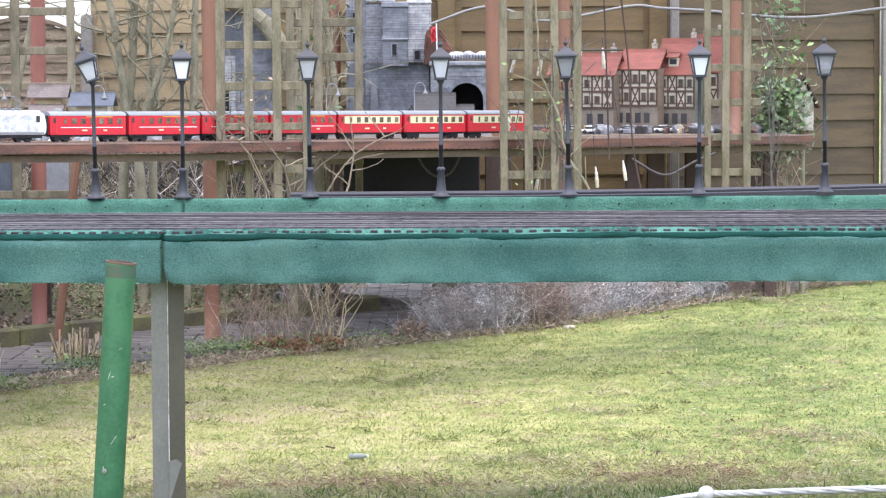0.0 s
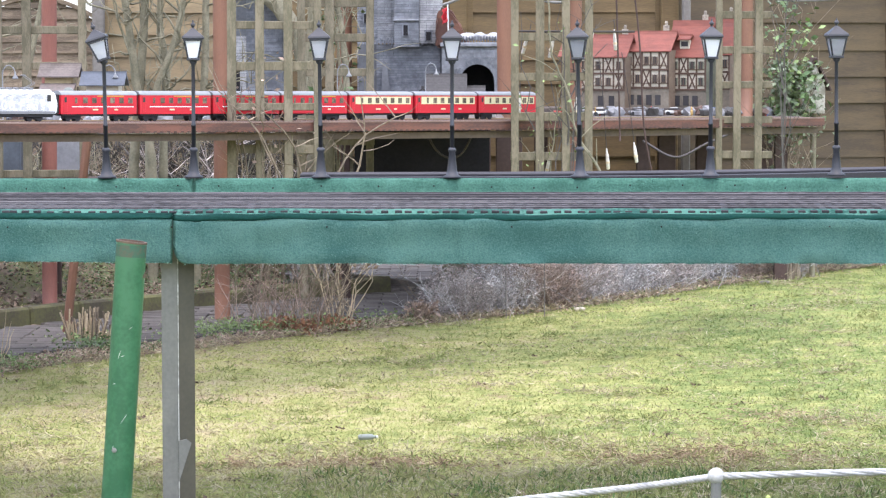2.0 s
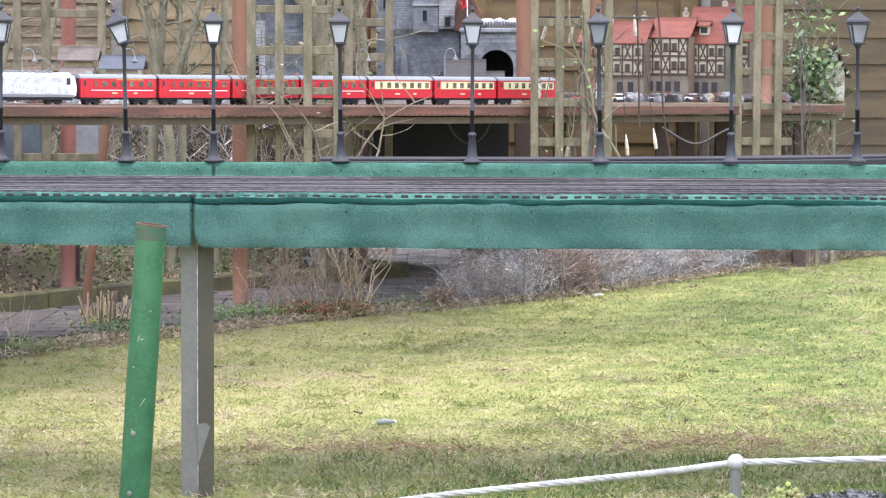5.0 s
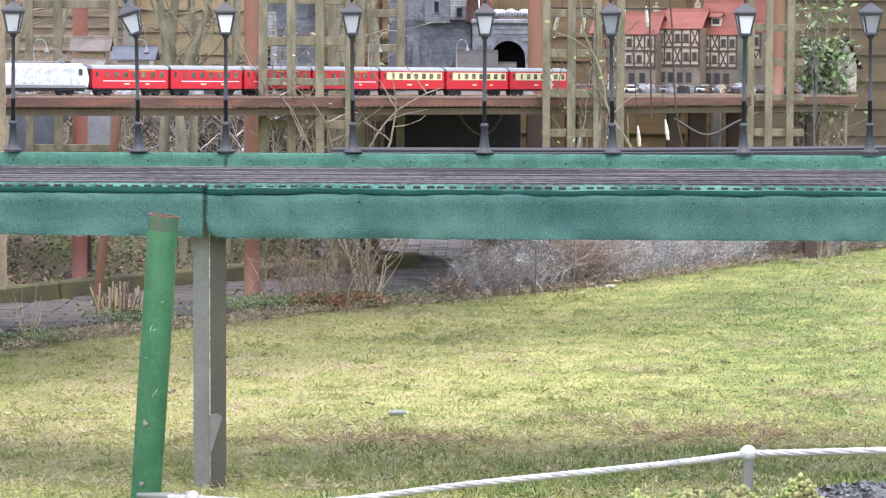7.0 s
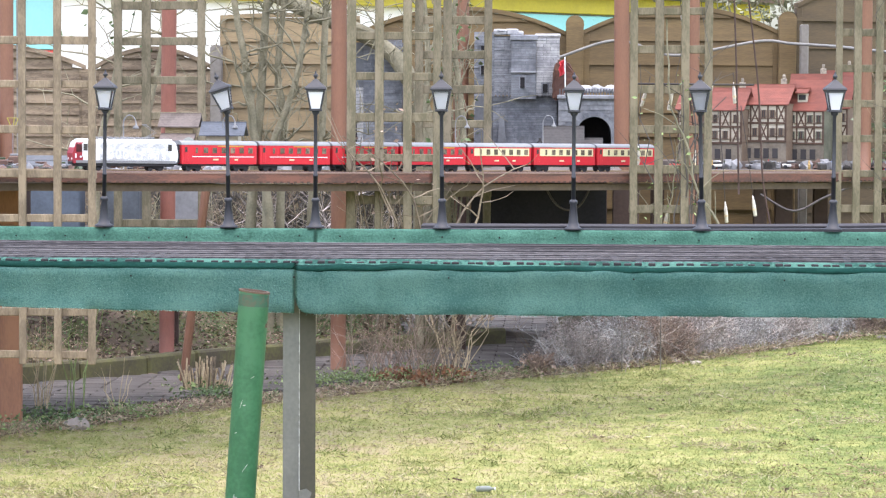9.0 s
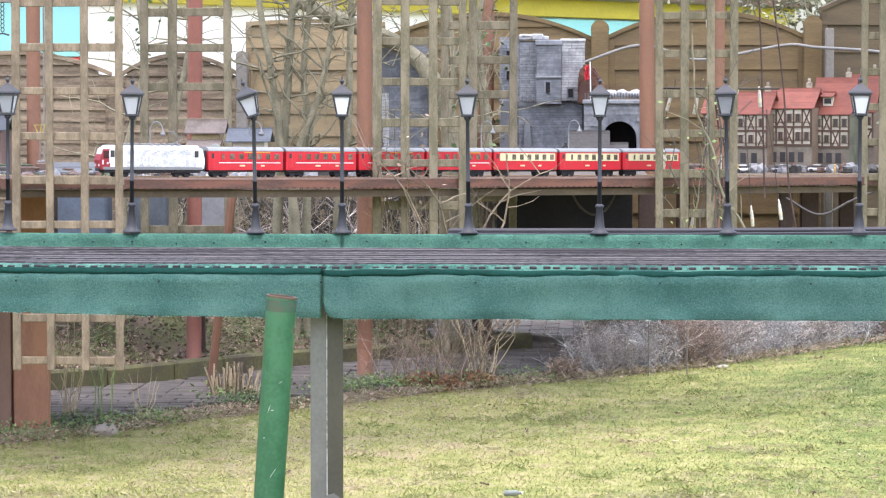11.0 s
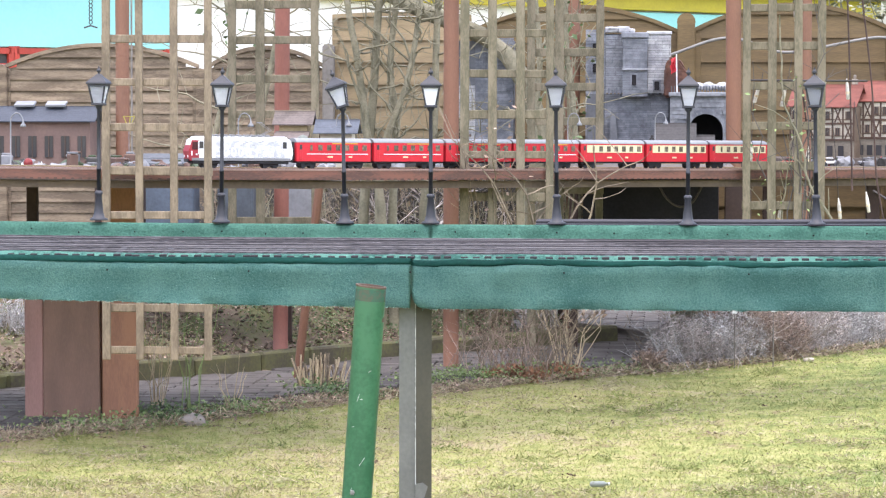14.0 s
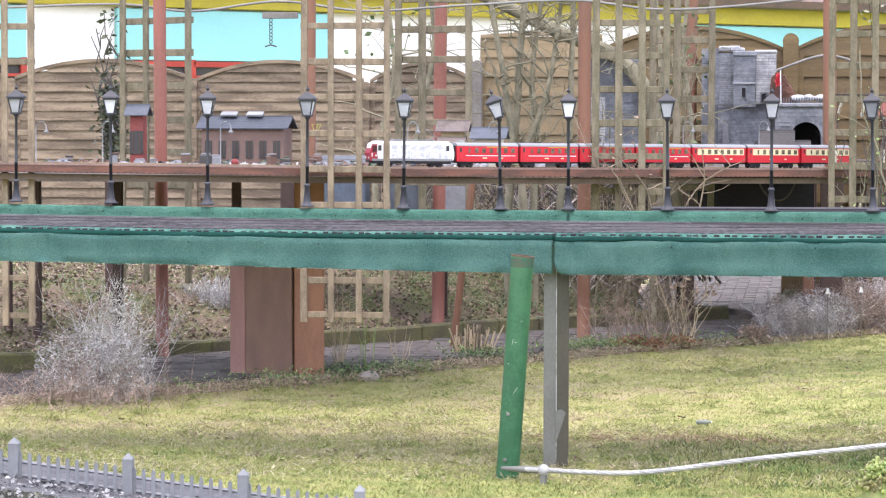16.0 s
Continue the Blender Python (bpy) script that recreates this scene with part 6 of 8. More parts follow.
def leaf_mesh(name, places, size, material, flat=0.5, slim=0.28, lift=0.0):
    """Many small pointed leaves at places; one mesh."""
    n = len(places)
    p = np.array(places)
    ax = rng.normal(0, 1, (n, 3))
    ax[:, 2] = ax[:, 2] * flat + lift
    ax /= np.linalg.norm(ax, axis=1, keepdims=True)
    up = rng.normal(0, 1, (n, 3))
    up[:, 2] += 0.8
    side = np.cross(ax, up)
    side /= np.linalg.norm(side, axis=1, keepdims=True)
    nor = np.cross(side, ax)
    s = size * rng.uniform(0.55, 1.2, (n, 1))
    quad = [p, p + ax * s * 0.5 + side * s * slim + nor * s * 0.08, p + ax * s, p + ax * s * 0.5 - side * s * slim + nor * s * 0.08]
    v = np.stack(quad, 1).reshape(-1, 3)
    me = bpy.data.meshes.new(name)
    me.vertices.add(4 * n), me.loops.add(6 * n), me.polygons.add(2 * n)
    me.vertices.foreach_set("co", v.ravel())
    base = 4 * np.arange(n)[:, None]
    me.loops.foreach_set("vertex_index", np.concatenate([base, base + 1, base + 2, base, base + 2, base + 3], 1).ravel())
    me.polygons.foreach_set("loop_start", 3 * np.arange(2 * n))
    me.polygons.foreach_set("loop_total", np.full(2 * n, 3))
    me.update(calc_edges=True)
    me.materials.append(material)
    return me


def shrub(x, y, n, height, spread, r, material, label, bend=0.3, leaves=None, side=0, squash=0.7, category="shrub", group="", segs=4, foot=0.25, slim=0.28, lift=0.0):
    """A bare shrub: stems in one mesh, leaves in another."""
    ob = thing("shrub", x, y, rise(x, y) + 0.01, label, category, group)
    bm = bmesh.new()
    stems(bm, 0, 0, 0, n, height, spread, r, bend, 3, segs, foot, side_twigs=side)
    for v in bm.verts:
        v.co.y *= squash
    part("stem_mass", bm, material, ob)
    if leaves:
        count, size, lm, low = leaves
        pl = []
        for _ in range(count):
            a, d = rng.uniform(0, 2 * math.pi), math.sqrt(rng.uniform(0, 1))
            h = height * (low + (0.95 - low) * rng.uniform(0, 1) * (1 - 0.45 * d * d))
            pl.append((spread * d * math.cos(a), squash * spread * d * math.sin(a), h))
        tagged(link("foliage", leaf_mesh("foliage", pl, size, lm, 0.7, slim, lift), ob), kind="stuff")
    return ob


# heather and lavender along the lawn's far edge
row = [(0.02, 17.75, 0.36, 0.24, 0), (0.28, 17.95, 0.40, 0.28, 1), (0.55, 18.1, 0.42, 0.28, 2), (0.82, 18.35, 0.40, 0.28, 0), (1.1, 18.6, 0.42, 0.28, 1), (1.38, 18.85, 0.40, 0.28, 0), (1.66, 19.15, 0.38, 0.28, 1), (1.95, 19.45, 0.36, 0.28, 2), (2.25, 19.8, 0.34, 0.28, 0), (0.4, 18.5, 0.48, 0.3, 2), (0.95, 18.9, 0.5, 0.32, 1), (1.5, 19.4, 0.48, 0.32, 0), (2.55, 20.15, 0.34, 0.28, 2), (2.85, 20.5, 0.32, 0.28, 2), (3.15, 20.85, 0.3, 0.28, 0), (0.15, 18.25, 0.42, 0.26, 2), (0.68, 18.6, 0.45, 0.3, 0), (1.24, 19.1, 0.46, 0.3, 2), (1.8, 19.7, 0.42, 0.3, 1)]
for i, (x, y, h, sp, m) in enumerate(row):
    tone = (TWIG_GREY, LAVENDER, TWIG_RED)[m]
    twig_bush(x, y - 0.02, rise(x, y), 22, h * 1.02, sp * 1.5, 0.0023, (LAVENDER, TWIG_GREY, TWIG)[m], "wispy bare twigs growing through the heather", 9, 0.75, "shrub", "wispy twigs in the heather")
    shrub(x, y, 80, h * 0.95, sp, 0.0022, tone, ("grey winter heather bush at the lawn edge", "silvery lavender bush at the lawn edge", "brown dried heather bush at the lawn edge")[m], 0.9, (4200, 0.036, tone, 0.05), 4, 0.75, "shrub", "heather row at the lawn edge", 4, 0.35, 0.06, 0.12)
twig_bush(-3.9, 13.25, rise(-3.9, 13.25), 40, 0.74, 0.4, 0.002, LAVENDER, "tall silvery lavender stalks rising from the bush", 9, 0.14)
shrub(-4.0, 13.2, 130, 0.5, 0.36, 0.0019, TWIG_RED, "grey-violet lavender bush at the bed edge", 0.5, (5200, 0.03, LAVENDER, 0.15), 5, foot=0.5, slim=0.09, lift=0.25)
shrub(-3.86, 13.22, 40, 0.78, 0.14, 0.0019, TWIG_GREY, "tall silver-white lavender shoots at the bed edge", 0.2, (1500, 0.03, PALE_SAGE, 0.25), 3, foot=0.4, slim=0.1, lift=0.6)
twig_bush(-4.0, 13.12, rise(-4.0, 13.12), 130, 0.3, 1.0, 0.0024, TWIG_RED, "brown woody lavender base at the bed edge", 8, 0.9)
shrub(-4.06, 16.9, 300, 0.5, 0.3, 0.004, LAVENDER, "silver lavender bush behind the kerb", 0.35, (1200, 0.05, LAVENDER, 0.3), 2, foot=0.4, slim=0.07, lift=0.5)
shrub(-3.75, 16.95, 260, 0.46, 0.28, 0.004, TWIG_GREY, "grey lavender bush behind the kerb", 0.35, (900, 0.05, LAVENDER, 0.3), 2, foot=0.4, slim=0.07, lift=0.5)
shrub(-5.0, 13.7, 240, 0.4, 0.28, 0.004, TWIG_RED, "brown dry bush beside the trellis", 0.4, (200, 0.025, LEAF_DEAD, 0.2), 2)
twig_bush(-0.88, 17.12, rise(-0.88, 17.12), 46, 0.6, 0.75, 0.0036, TWIG, "bare brown twig bush at the bed edge", 4, 0.14)
twig_bush(-1.02, 17.0, rise(-1.02, 17.0), 44, 0.4, 0.6, 0.003, TWIG_RED, "bare reddish twig bush at the bed edge", 5, 0.2)
shrub(-0.98, 16.75, 30, 0.1, 0.2, 0.003, RUSSET, "rusty orange withered fern at the bed edge", 0.8, (420, 0.035, RUSSET, 0.1), 1, 0.5)
shrub(-0.72, 16.95, 20, 0.1, 0.16, 0.003, RUSSET, "rusty orange withered leaves at the bed edge", 0.8, (260, 0.035, RUSSET, 0.1), 1, 0.5)
shrub(-0.7, 17.1, 16, 0.62, 0.26, 0.0042, CANE, "pale upright canes in the bed", 0.1, (50, 0.045, LEAF_DEAD, 0.55), 2)
shrub(-0.2, 17.4, 70, 0.16, 0.13, 0.006, TWIG_RED, "low reddish-brown withered plant", 0.5, (120, 0.035, LEAF_DEAD, 0.2), 1)
shrub(-2.86, 15.1, 9, 0.85, 0.14, 0.0042, CANE, "few pale dry canes by the plank", 0.15, None, 1)
shrub(-2.66, 14.95, 7, 1.0, 0.26, 0.0035, LEAF_PALE, "thin yellow-green shoots by the trellis", 0.3, (16, 0.03, LEAF_PALE, 0.5), 1)
shrub(-2.45, 15.1, 6, 0.34, 0.12, 0.0038, CANE, "short dry stalks in the bed", 0.2, None, 0)

stump = thing("cut_shrub", -2.1, 16.15, rise(-2.1, 16.15), "shrub cut back to pale stubby canes", "shrub")
for i in range(96):
    a, d = rng.uniform(0, 2 * math.pi), math.sqrt(rng.uniform(0, 1)) * 0.135
    lean = rng.uniform(-0.45, 0.5) * d / 0.135 + rng.normal(0, 0.12)
    h = rng.uniform(0.08, 0.22)
    fx, fy = d * math.cos(a), d * math.sin(a)
    part("cane", tubed([(fx, fy, 0), (fx + lean * h * math.cos(a) * 0.5, fy + lean * h * math.sin(a) * 0.5, h * 0.55), (fx + lean * h * math.cos(a), fy + lean * h * math.sin(a), h)], [0.0052, 0.0046, 0.005], 6), CANE if i % 5 < 3 else TWIG, stump)

pl = [(rng.normal(0, 0.12), rng.normal(-0.06, 0.08), abs(rng.normal(0.02, 0.03))) for _ in range(420)]
tagged(link("foliage", leaf_mesh("foliage", pl, 0.03, LEAF_PALE), stump), kind="stuff")
shrub(0.06, 18.12, 120, 0.36, 0.17, 0.003, TWIG_RED, "dark grey-green evergreen clump at the end of the heather", 0.5, (2600, 0.04, GREY_GREEN, 0.05), 3, 0.75, slim=0.07, lift=0.3)

# bare trees and thicket behind the bridge


def tree(x, y, trunks, label, twigs, leaves=0):
    ob = thing("bare_tree", x, y, rise(x, y), label, "tree")
    for pts, r in trunks:
        sp = spline([(a - x, b - y, c) for a, b, c in pts], 14)
        sp = [p + Vector((0.012 * noise.noise(p * 5), 0.012 * noise.noise(p * 5 + Vector((9, 0, 0))), 0)) for p in sp]
        part("trunk", tubed(sp, [r * (1 - 0.5 * i / 14) for i in range(15)], 10), BARK, ob, smooth=True)
        bm = bmesh.new()
        for _ in range(twigs):
            i = rng.integers(5, 14)
            p = sp[i]
            d = Vector((rng.normal(0, 1), rng.normal(0, 0.6), rng.uniform(0.0, 1.4))).normalized()
            ln = rng.uniform(0.25, 0.8)
            q = [p + d * ln * k / 5 + Vector((rng.normal(0, 0.02), rng.normal(0, 0.02), -0.06 * (k / 5) ** 2 + rng.normal(0, 0.015))) * (k > 0) for k in range(6)]
            tube(bm, q, [0.009 * (1 - 0.16 * k) for k in range(6)], 4, cap=False)
            for _ in range(3):
                k = rng.integers(2, 6)
                e = q[k] + Vector((rng.normal(0, 0.12), rng.normal(0, 0.08), rng.normal(0.05, 0.12)))
                tube(bm, [q[k], q[k].lerp(e, 0.5) + Vector((0, 0, 0.01)), e], [0.0036, 0.0028, 0.0016], 3, cap=False)
        part("branch_mass", bm, BARK, ob)
    return ob


tree(-2.0, 18.6, [([(-2.1, 18.6, 0), (-2.11, 18.6, 0.9), (-2.06, 18.6, 1.5), (-2.0, 18.6, 2.4), (-1.95, 18.6, 3.0)], 0.04),
                  ([(-1.98, 18.5, 0), (-1.97, 18.5, 0.9), (-2.08, 18.5, 1.5), (-2.16, 18.5, 2.1), (-2.3, 18.5, 2.8)], 0.036),
                  ([(-1.9, 18.65, 0), (-1.92, 18.65, 0.9), (-1.89, 18.65, 1.55), (-1.93, 18.65, 2.0), (-1.8, 18.65, 2.9)], 0.034),
                  ([(-1.7, 18.7, 0), (-1.72, 18.7, 0.9), (-1.65, 18.7, 1.44), (-1.62, 18.7, 2.4), (-1.55, 18.7, 3.0)], 0.034),
                  ([(-2.0, 18.55, 0.6), (-1.98, 18.55, 1.3), (-1.8, 18.55, 1.85), (-1.7, 18.55, 2.5)], 0.03)], "multi-stemmed bare grey-barked tree behind the bridge", 20)
tree(-1.7, 19.6, [([(-1.0, 19.6, 0), (-0.95, 19.6, 1.2), (-1.2, 19.6, 2.0), (-1.9, 19.6, 2.36), (-2.6, 19.6, 2.7)], 0.085)], "thick dark leaning tree behind the trellis", 22)
tree(-3.3, 19.3, [([(-3.2, 19.3, 0), (-3.25, 19.3, 1.2), (-3.1, 19.3, 2.0), (-3.2, 19.3, 2.8)], 0.03), ([(-3.0, 19.4, 0), (-2.95, 19.4, 1.3), (-2.8, 19.4, 2.2), (-2.85, 19.4, 2.8)], 0.028)], "slender bare tree before the greyed fence", 18)
tree(-1.0, 18.9, [([(-1.0, 18.9, 0), (-1.02, 18.9, 1.2), (-0.95, 18.9, 2.0), (-1.05, 18.9, 2.9)], 0.03), ([(-0.72, 18.9, 0), (-0.7, 18.9, 1.3), (-0.78, 18.9, 2.2), (-0.7, 18.9, 2.9)], 0.028)], "slender bare tree beside the castle ruin", 9)
for x, y, n, h, sp, mt in ((-2.2, 18.9, 12, 1.25, 0.6, TWIG), (-1.75, 18.8, 16, 1.3, 0.6, TWIG_GREY), (-1.35, 18.9, 16, 1.25, 0.5, TWIG), (-2.75, 19.0, 9, 1.2, 0.5, BARK), (-1.0, 18.9, 14, 1.25, 0.4, TWIG_GREY), (-1.6, 18.4, 8, 1.25, 0.7, BARK), (-2.0, 19.4, 14, 1.4, 0.8, BARK), (-1.2, 19.5, 14, 1.4, 0.7, BARK)):
    twig_bush(x, y + 0.55, bank_rise(x, y + 0.55) - 0.02, int(n * 1.8), h * 0.75, sp, 0.006, mt, "tangled bare thicket behind the viaduct", 9, 0.5, "thicket", "bare thickets")
# dark twig tangle that also stands in for the shaded lower fence
for i in range(11):
    x, y = -2.95 + 0.21 * i, 20.15 + 0.2 * rng.uniform(-1, 1)
    twig_bush(x, y, 0.3, 34, 0.95, 0.5, 0.011, BARK_DARK, "bare twig tangle, dark in place of the shade on the fence", 7, 0.4, "thicket", "dark hedge before the fence")

# climbers


def climber(x, y, z0, n, h, sp, label, leaves, material=TWIG, r=0.006):
    ob = thing("climbing_plant", x, y, z0, label, "climber", "climbing plants")
    bm = bmesh.new()
    stems(bm, 0, 0, 0, n, h, sp, r, 0.1, 4, 7, 0.5, 3)
    for v in bm.verts:
        v.co.y *= 0.3
    part("stem_mass", bm, material, ob)
    for count, size, lm, za, zb in leaves:
        pl = [(rng.normal(0.0, sp * 0.5), rng.normal(0, 0.06), rng.uniform(za, zb)) for _ in range(count)]
        tagged(link("foliage", leaf_mesh("foliage", pl, size, lm), ob), kind="stuff")
    return ob


twig_bush(-0.78, 14.17, 0.9, 5, 0.8, 0.35, 0.007, TWIG, "forked bare climber across the trellis", 4, 0.2, "climber", "climbing plants")
twig_bush(-0.98, 14.17, 0.9, 5, 0.75, 0.3, 0.005, TWIG, "thin bare climber across the trellis", 4, 0.2, "climber", "climbing plants")
twig_bush(0.6, 14.87, 0.95, 3, 0.95, 0.15, 0.006, BARK_DARK, "dark bare climber on the trellis by the tunnel", 3, 0.05, "climber", "climbing plants")
twig_bush(0.52, 14.87, 0.95, 3, 0.55, 0.2, 0.005, BARK, "thin grey-green climber shoots on the trellis", 3, 0.05, "climber", "climbing plants")
climber(0.53, 14.87, 0.95, 4, 1.35, 0.2, "sparse dark climber with few pale leaves on the trellis", [(70, 0.028, LEAF_PALE, 0.0, 0.9)], BARK_DARK, 0.0042)
climber(-0.9, 14.17, 0.9, 4, 1.0, 0.22, "thin climber with few withered leaves on the trellis", [(40, 0.028, LEAF_DEAD, 0.0, 0.8)], TWIG, 0.0045)
climber(1.86, 15.9, 0.95, 5, 1.7, 0.08, "bare green-grey climber stems over the trellis end", [(30, 0.045, LEAF_SAGE, 0.5, 1.2), (26, 0.045, LEAF, 1.1, 1.6)], BARK_DARK, 0.0042)
climber(2.31, 19.4, 0.1, 26, 2.2, 0.19, "leafy green climber at the end of the bridge", [(420, 0.06, LEAF, 1.05, 1.5), (700, 0.06, LEAF_SAGE, 1.0, 1.52), (220, 0.055, LEAF_PALE, 1.05, 1.75), (60, 0.05, LEAF_SAGE, 0.8, 1.1), (110, 0.06, LEAF, 1.6, 2.1)], TWIG, 0.0055)
climber(-4.74, 16.6, 1.28, 7, 1.1, 0.1, "dark ivy column beside the red post", [(620, 0.05, LEAF_DARK, 0.0, 0.6), (60, 0.06, LEAF_DARK, 0.6, 1.15)], BARK_DARK, 0.012)
climber(-0.75, 17.6, 0.9, 8, 1.6, 0.2, "thin green climber behind the pergola post", [(130, 0.05, LEAF, 0.3, 1.6)], BARK, 0.006)
climber(-3.0, 18.4, 0.0, 8, 2.3, 0.3, "bare climber with few leaves by the red post", [(40, 0.06, LEAF, 2.0, 2.5)], TWIG, 0.005)
hedge = thing("shrub", 2.1, 22.6, 0, "pale green garden shrubs beyond the fence", "shrub")
bm = bmesh.new()
stems(bm, 0, 0, 0, 90, 3.0, 1.1, 0.012, 0.2, 4, 5, 0.8)
part("stem_mass", bm, BARK, hedge)
tagged(link("foliage", leaf_mesh("foliage", [(rng.normal(0, 0.6), rng.normal(0, 0.25), rng.uniform(1.9, 3.0)) for _ in range(5200)], 0.06, shade("dull_olive_leaf", (0.15, 0.165, 0.085), (0.26, 0.25, 0.17), 0.6, 6, 40, 1.2, 0.4, 0.0, island=True)), hedge), kind="stuff")

# low weeds, ivy and dead leaves of the beds
GREENS = [((-3.1, 14.36), 0.4, 220), ((-2.75, 14.72), 0.3, 420), ((-2.4, 14.98), 0.24, 220), ((-1.95, 15.72), 0.28, 300), ((-1.5, 16.45), 0.25, 200), ((-1.2, 16.75), 0.34, 520), ((-0.85, 17.0), 0.3, 421), ((-0.4, 17.35), 0.25, 100), ((-3.6, 13.85), 0.2, 70), ((-2.7, 18.2), 0.8, 700), ((-1.9, 18.9), 0.7, 600), ((-2.3, 18.4), 0.7, 500), ((-1.5, 19.2), 0.7, 500), ((-3.6, 17.3), 0.7, 500), ((-4.8, 16.2), 0.6, 300)]
for (x, y), sp, n in GREENS:
    behind = y > line_y(KERBLINE, x) + 0.3 and x < -1.3
    ob = thing("ground_cover", x, y, (bank_rise(x, y) if behind else rise(x, y)) + 0.02, "low green weeds and ivy in the leaf-strewn bed", "plant", "ground cover of the beds")
    pl = [(rng.normal(0, sp * 0.5), rng.normal(0, sp * 0.35), abs(rng.normal(0.03, 0.025))) for _ in range(int(n * 1.8))]
    if behind:
        pl = [(a, b, c + bank_rise(x + a, y + b) - bank_rise(x, y)) for a, b, c in pl]
    part("runner", tubed([(-sp * 0.5, 0, 0.01), (0, 0.03, 0.015), (sp * 0.5, -0.02, 0.01)], 0.004, 5), BARK, ob)
    tagged(link("foliage", leaf_mesh("foliage", pl, 0.021 if behind else 0.025, LEAF if behind or n % 3 == 0 else LEAF_PALE), ob), kind="stuff")
LITTER_PALE = shade("pale_withered_litter", (0.56, 0.47, 0.36), (0.36, 0.29, 0.22), 0.85, 9, 60, 0.8, 0.3, 0.0, island=True)
for name, count, size, mt, slim, lab in (("dead_leaves", 15000, 0.024, LEAF_DEAD, 0.3, "brown dead leaves strewn over the beds"), ("withered_stalks", 9000, 0.04, LITTER_PALE, 0.045, "pale withered stalks and leaves strewn over the beds"), ("bed_weeds", 5500, 0.022, LEAF_PALE, 0.3, "small green weeds scattered through the beds")):
    pl = []
    for _ in range(count):
        x = rng.uniform(-6, 3.2)
        clump = noise.noise((x * 2.1, 4 if mt is LEAF_PALE else 8, 0))
        y = line_y(WOBBLE, x) + rng.normal(0.17 + 0.08 * clump, 0.13 + 0.06 * clump)
        if mt is LEAF_PALE and clump < rng.uniform(-0.5, 0.5):
            continue
        pl.append((x, y, rise(x, y) + 0.012 + rng.uniform(0, 0.03)))
    for _ in range(int(count * 1.5)):
        x, y = rng.uniform(-6, -1.2), rng.uniform(14.5, 20.5)
        if y > line_y(KERBLINE, x) + 0.05 and noise.noise((x * 1.7, y * 1.7, 3)) > rng.uniform(-0.6, 0.4):
            pl.append((x, y, bank_rise(x, y) + rng.uniform(0, 0.04)))
    tagged(new(name, leaf_mesh(name, pl, size, mt, 0.35, slim)), lab, "leaves", kind="stuff")

litter = []
for _ in range(26000):
    x, y = rng.uniform(-6, -1.15), rng.uniform(14.5, 20.5)
    u = y - line_y(KERBLINE, x)
    if u > 0.04 and noise.noise((x * 2.3, y * 2.3, 11)) > rng.uniform(-0.9, 0.3):
        litter.append((x, y, bank_rise(x, y) + rng.uniform(0.0, 0.03)))
tagged(new("bank_litter", leaf_mesh("bank_litter", litter, 0.042, shade("brown_bank_litter", (0.19, 0.14, 0.105), (0.09, 0.068, 0.052), 0.9, 9, 60, 0.9, 0.45, 0.0, island=True), 0.3, 0.26)), "dark brown leaf litter covering the bank", "leaves", kind="stuff")

# ---------------------------------------------------------------- kerb and paving
kerb = thing("garden_kerb", 0, 0, 0, "low mossy stone kerb along the paved path", "kerb", kind="structure")
blocks = [mesh_of(boxed(0, 0, 0, w, 0.1, 0.17, bevel=0.014), KERB) for w in (0.40, 0.46, 0.52)]
for i in range(2, len(KERBLINE) - 5, 5):
    a, b = KERBLINE[i], KERBLINE[i + 5]
    m = (a + b) / 2
    w = (0.40, 0.46, 0.52)[i % 3]
    link("stone", blocks[i % 3], kerb, m=pose(m.x, m.y, 0.045 + random.uniform(-0.012, 0.012), random.uniform(-2, 2), random.uniform(-1.5, 1.5), math.degrees(math.atan2(b.y - a.y, b.x - a.x))) @ Matrix.Diagonal(((b - a).length / w * 0.99, 1, 1, 1)))
path = strip("garden_path", [Vector((p.x, p.y + 0.38, 0)) for p in EDGE if p.x < 0.2], [Vector((p.x, 27.0 if p.x > -1.3 else max(p.y + 0.5, line_y(KERBLINE, p.x)), 0)) for p in EDGE if p.x < 0.2], 0.0, BED, "dark joints under the garden paving", "path", 4)
for v in path.data.vertices:
    v.co.z = rise(v.co.x, v.co.y) + 0.004
paver = mesh_of(boxed(0, 0, 0, 0.205, 0.105, 0.03, bevel=0.004), PAVER)
spots = []
y = 12.6
while y < 27.0:
    x = -6.2 + (0.1 if len(spots) % 2 else 0)
    while x < 0.25:
        e, k = line_y(EDGE, x), line_y(KERBLINE, x)
        near = e + (0.42 if x < -2.6 else 0.55)
        if near < y < k - 0.06 if x < -1.3 else e + 0.5 < y < 27:
            spots.append(pose(x, y, rise(x, y) + 0.022 + random.uniform(-0.003, 0.003), random.uniform(-1, 1), random.uniform(-1, 1), random.uniform(-1.5, 1.5)))
        x += 0.212
    y += 0.112
close = [m for m in spots if -3.3 < m.translation.x < -0.9 and m.translation.y < 18.5][:300]
for m in close:
    link("paver", paver, path, m=m)
base_v = [v.co.copy() for v in paver.vertices]
base_f = [tuple(p.vertices) for p in paver.polygons]
vs, fs = [], []
for m in spots:
    if any(m is c for c in close):
        continue
    k = len(vs)
    vs += [m @ v for v in base_v]
    fs += [tuple(k + i for i in f) for f in base_f]
me = bpy.data.meshes.new("further_paving")
me.from_pydata(vs, [], fs)
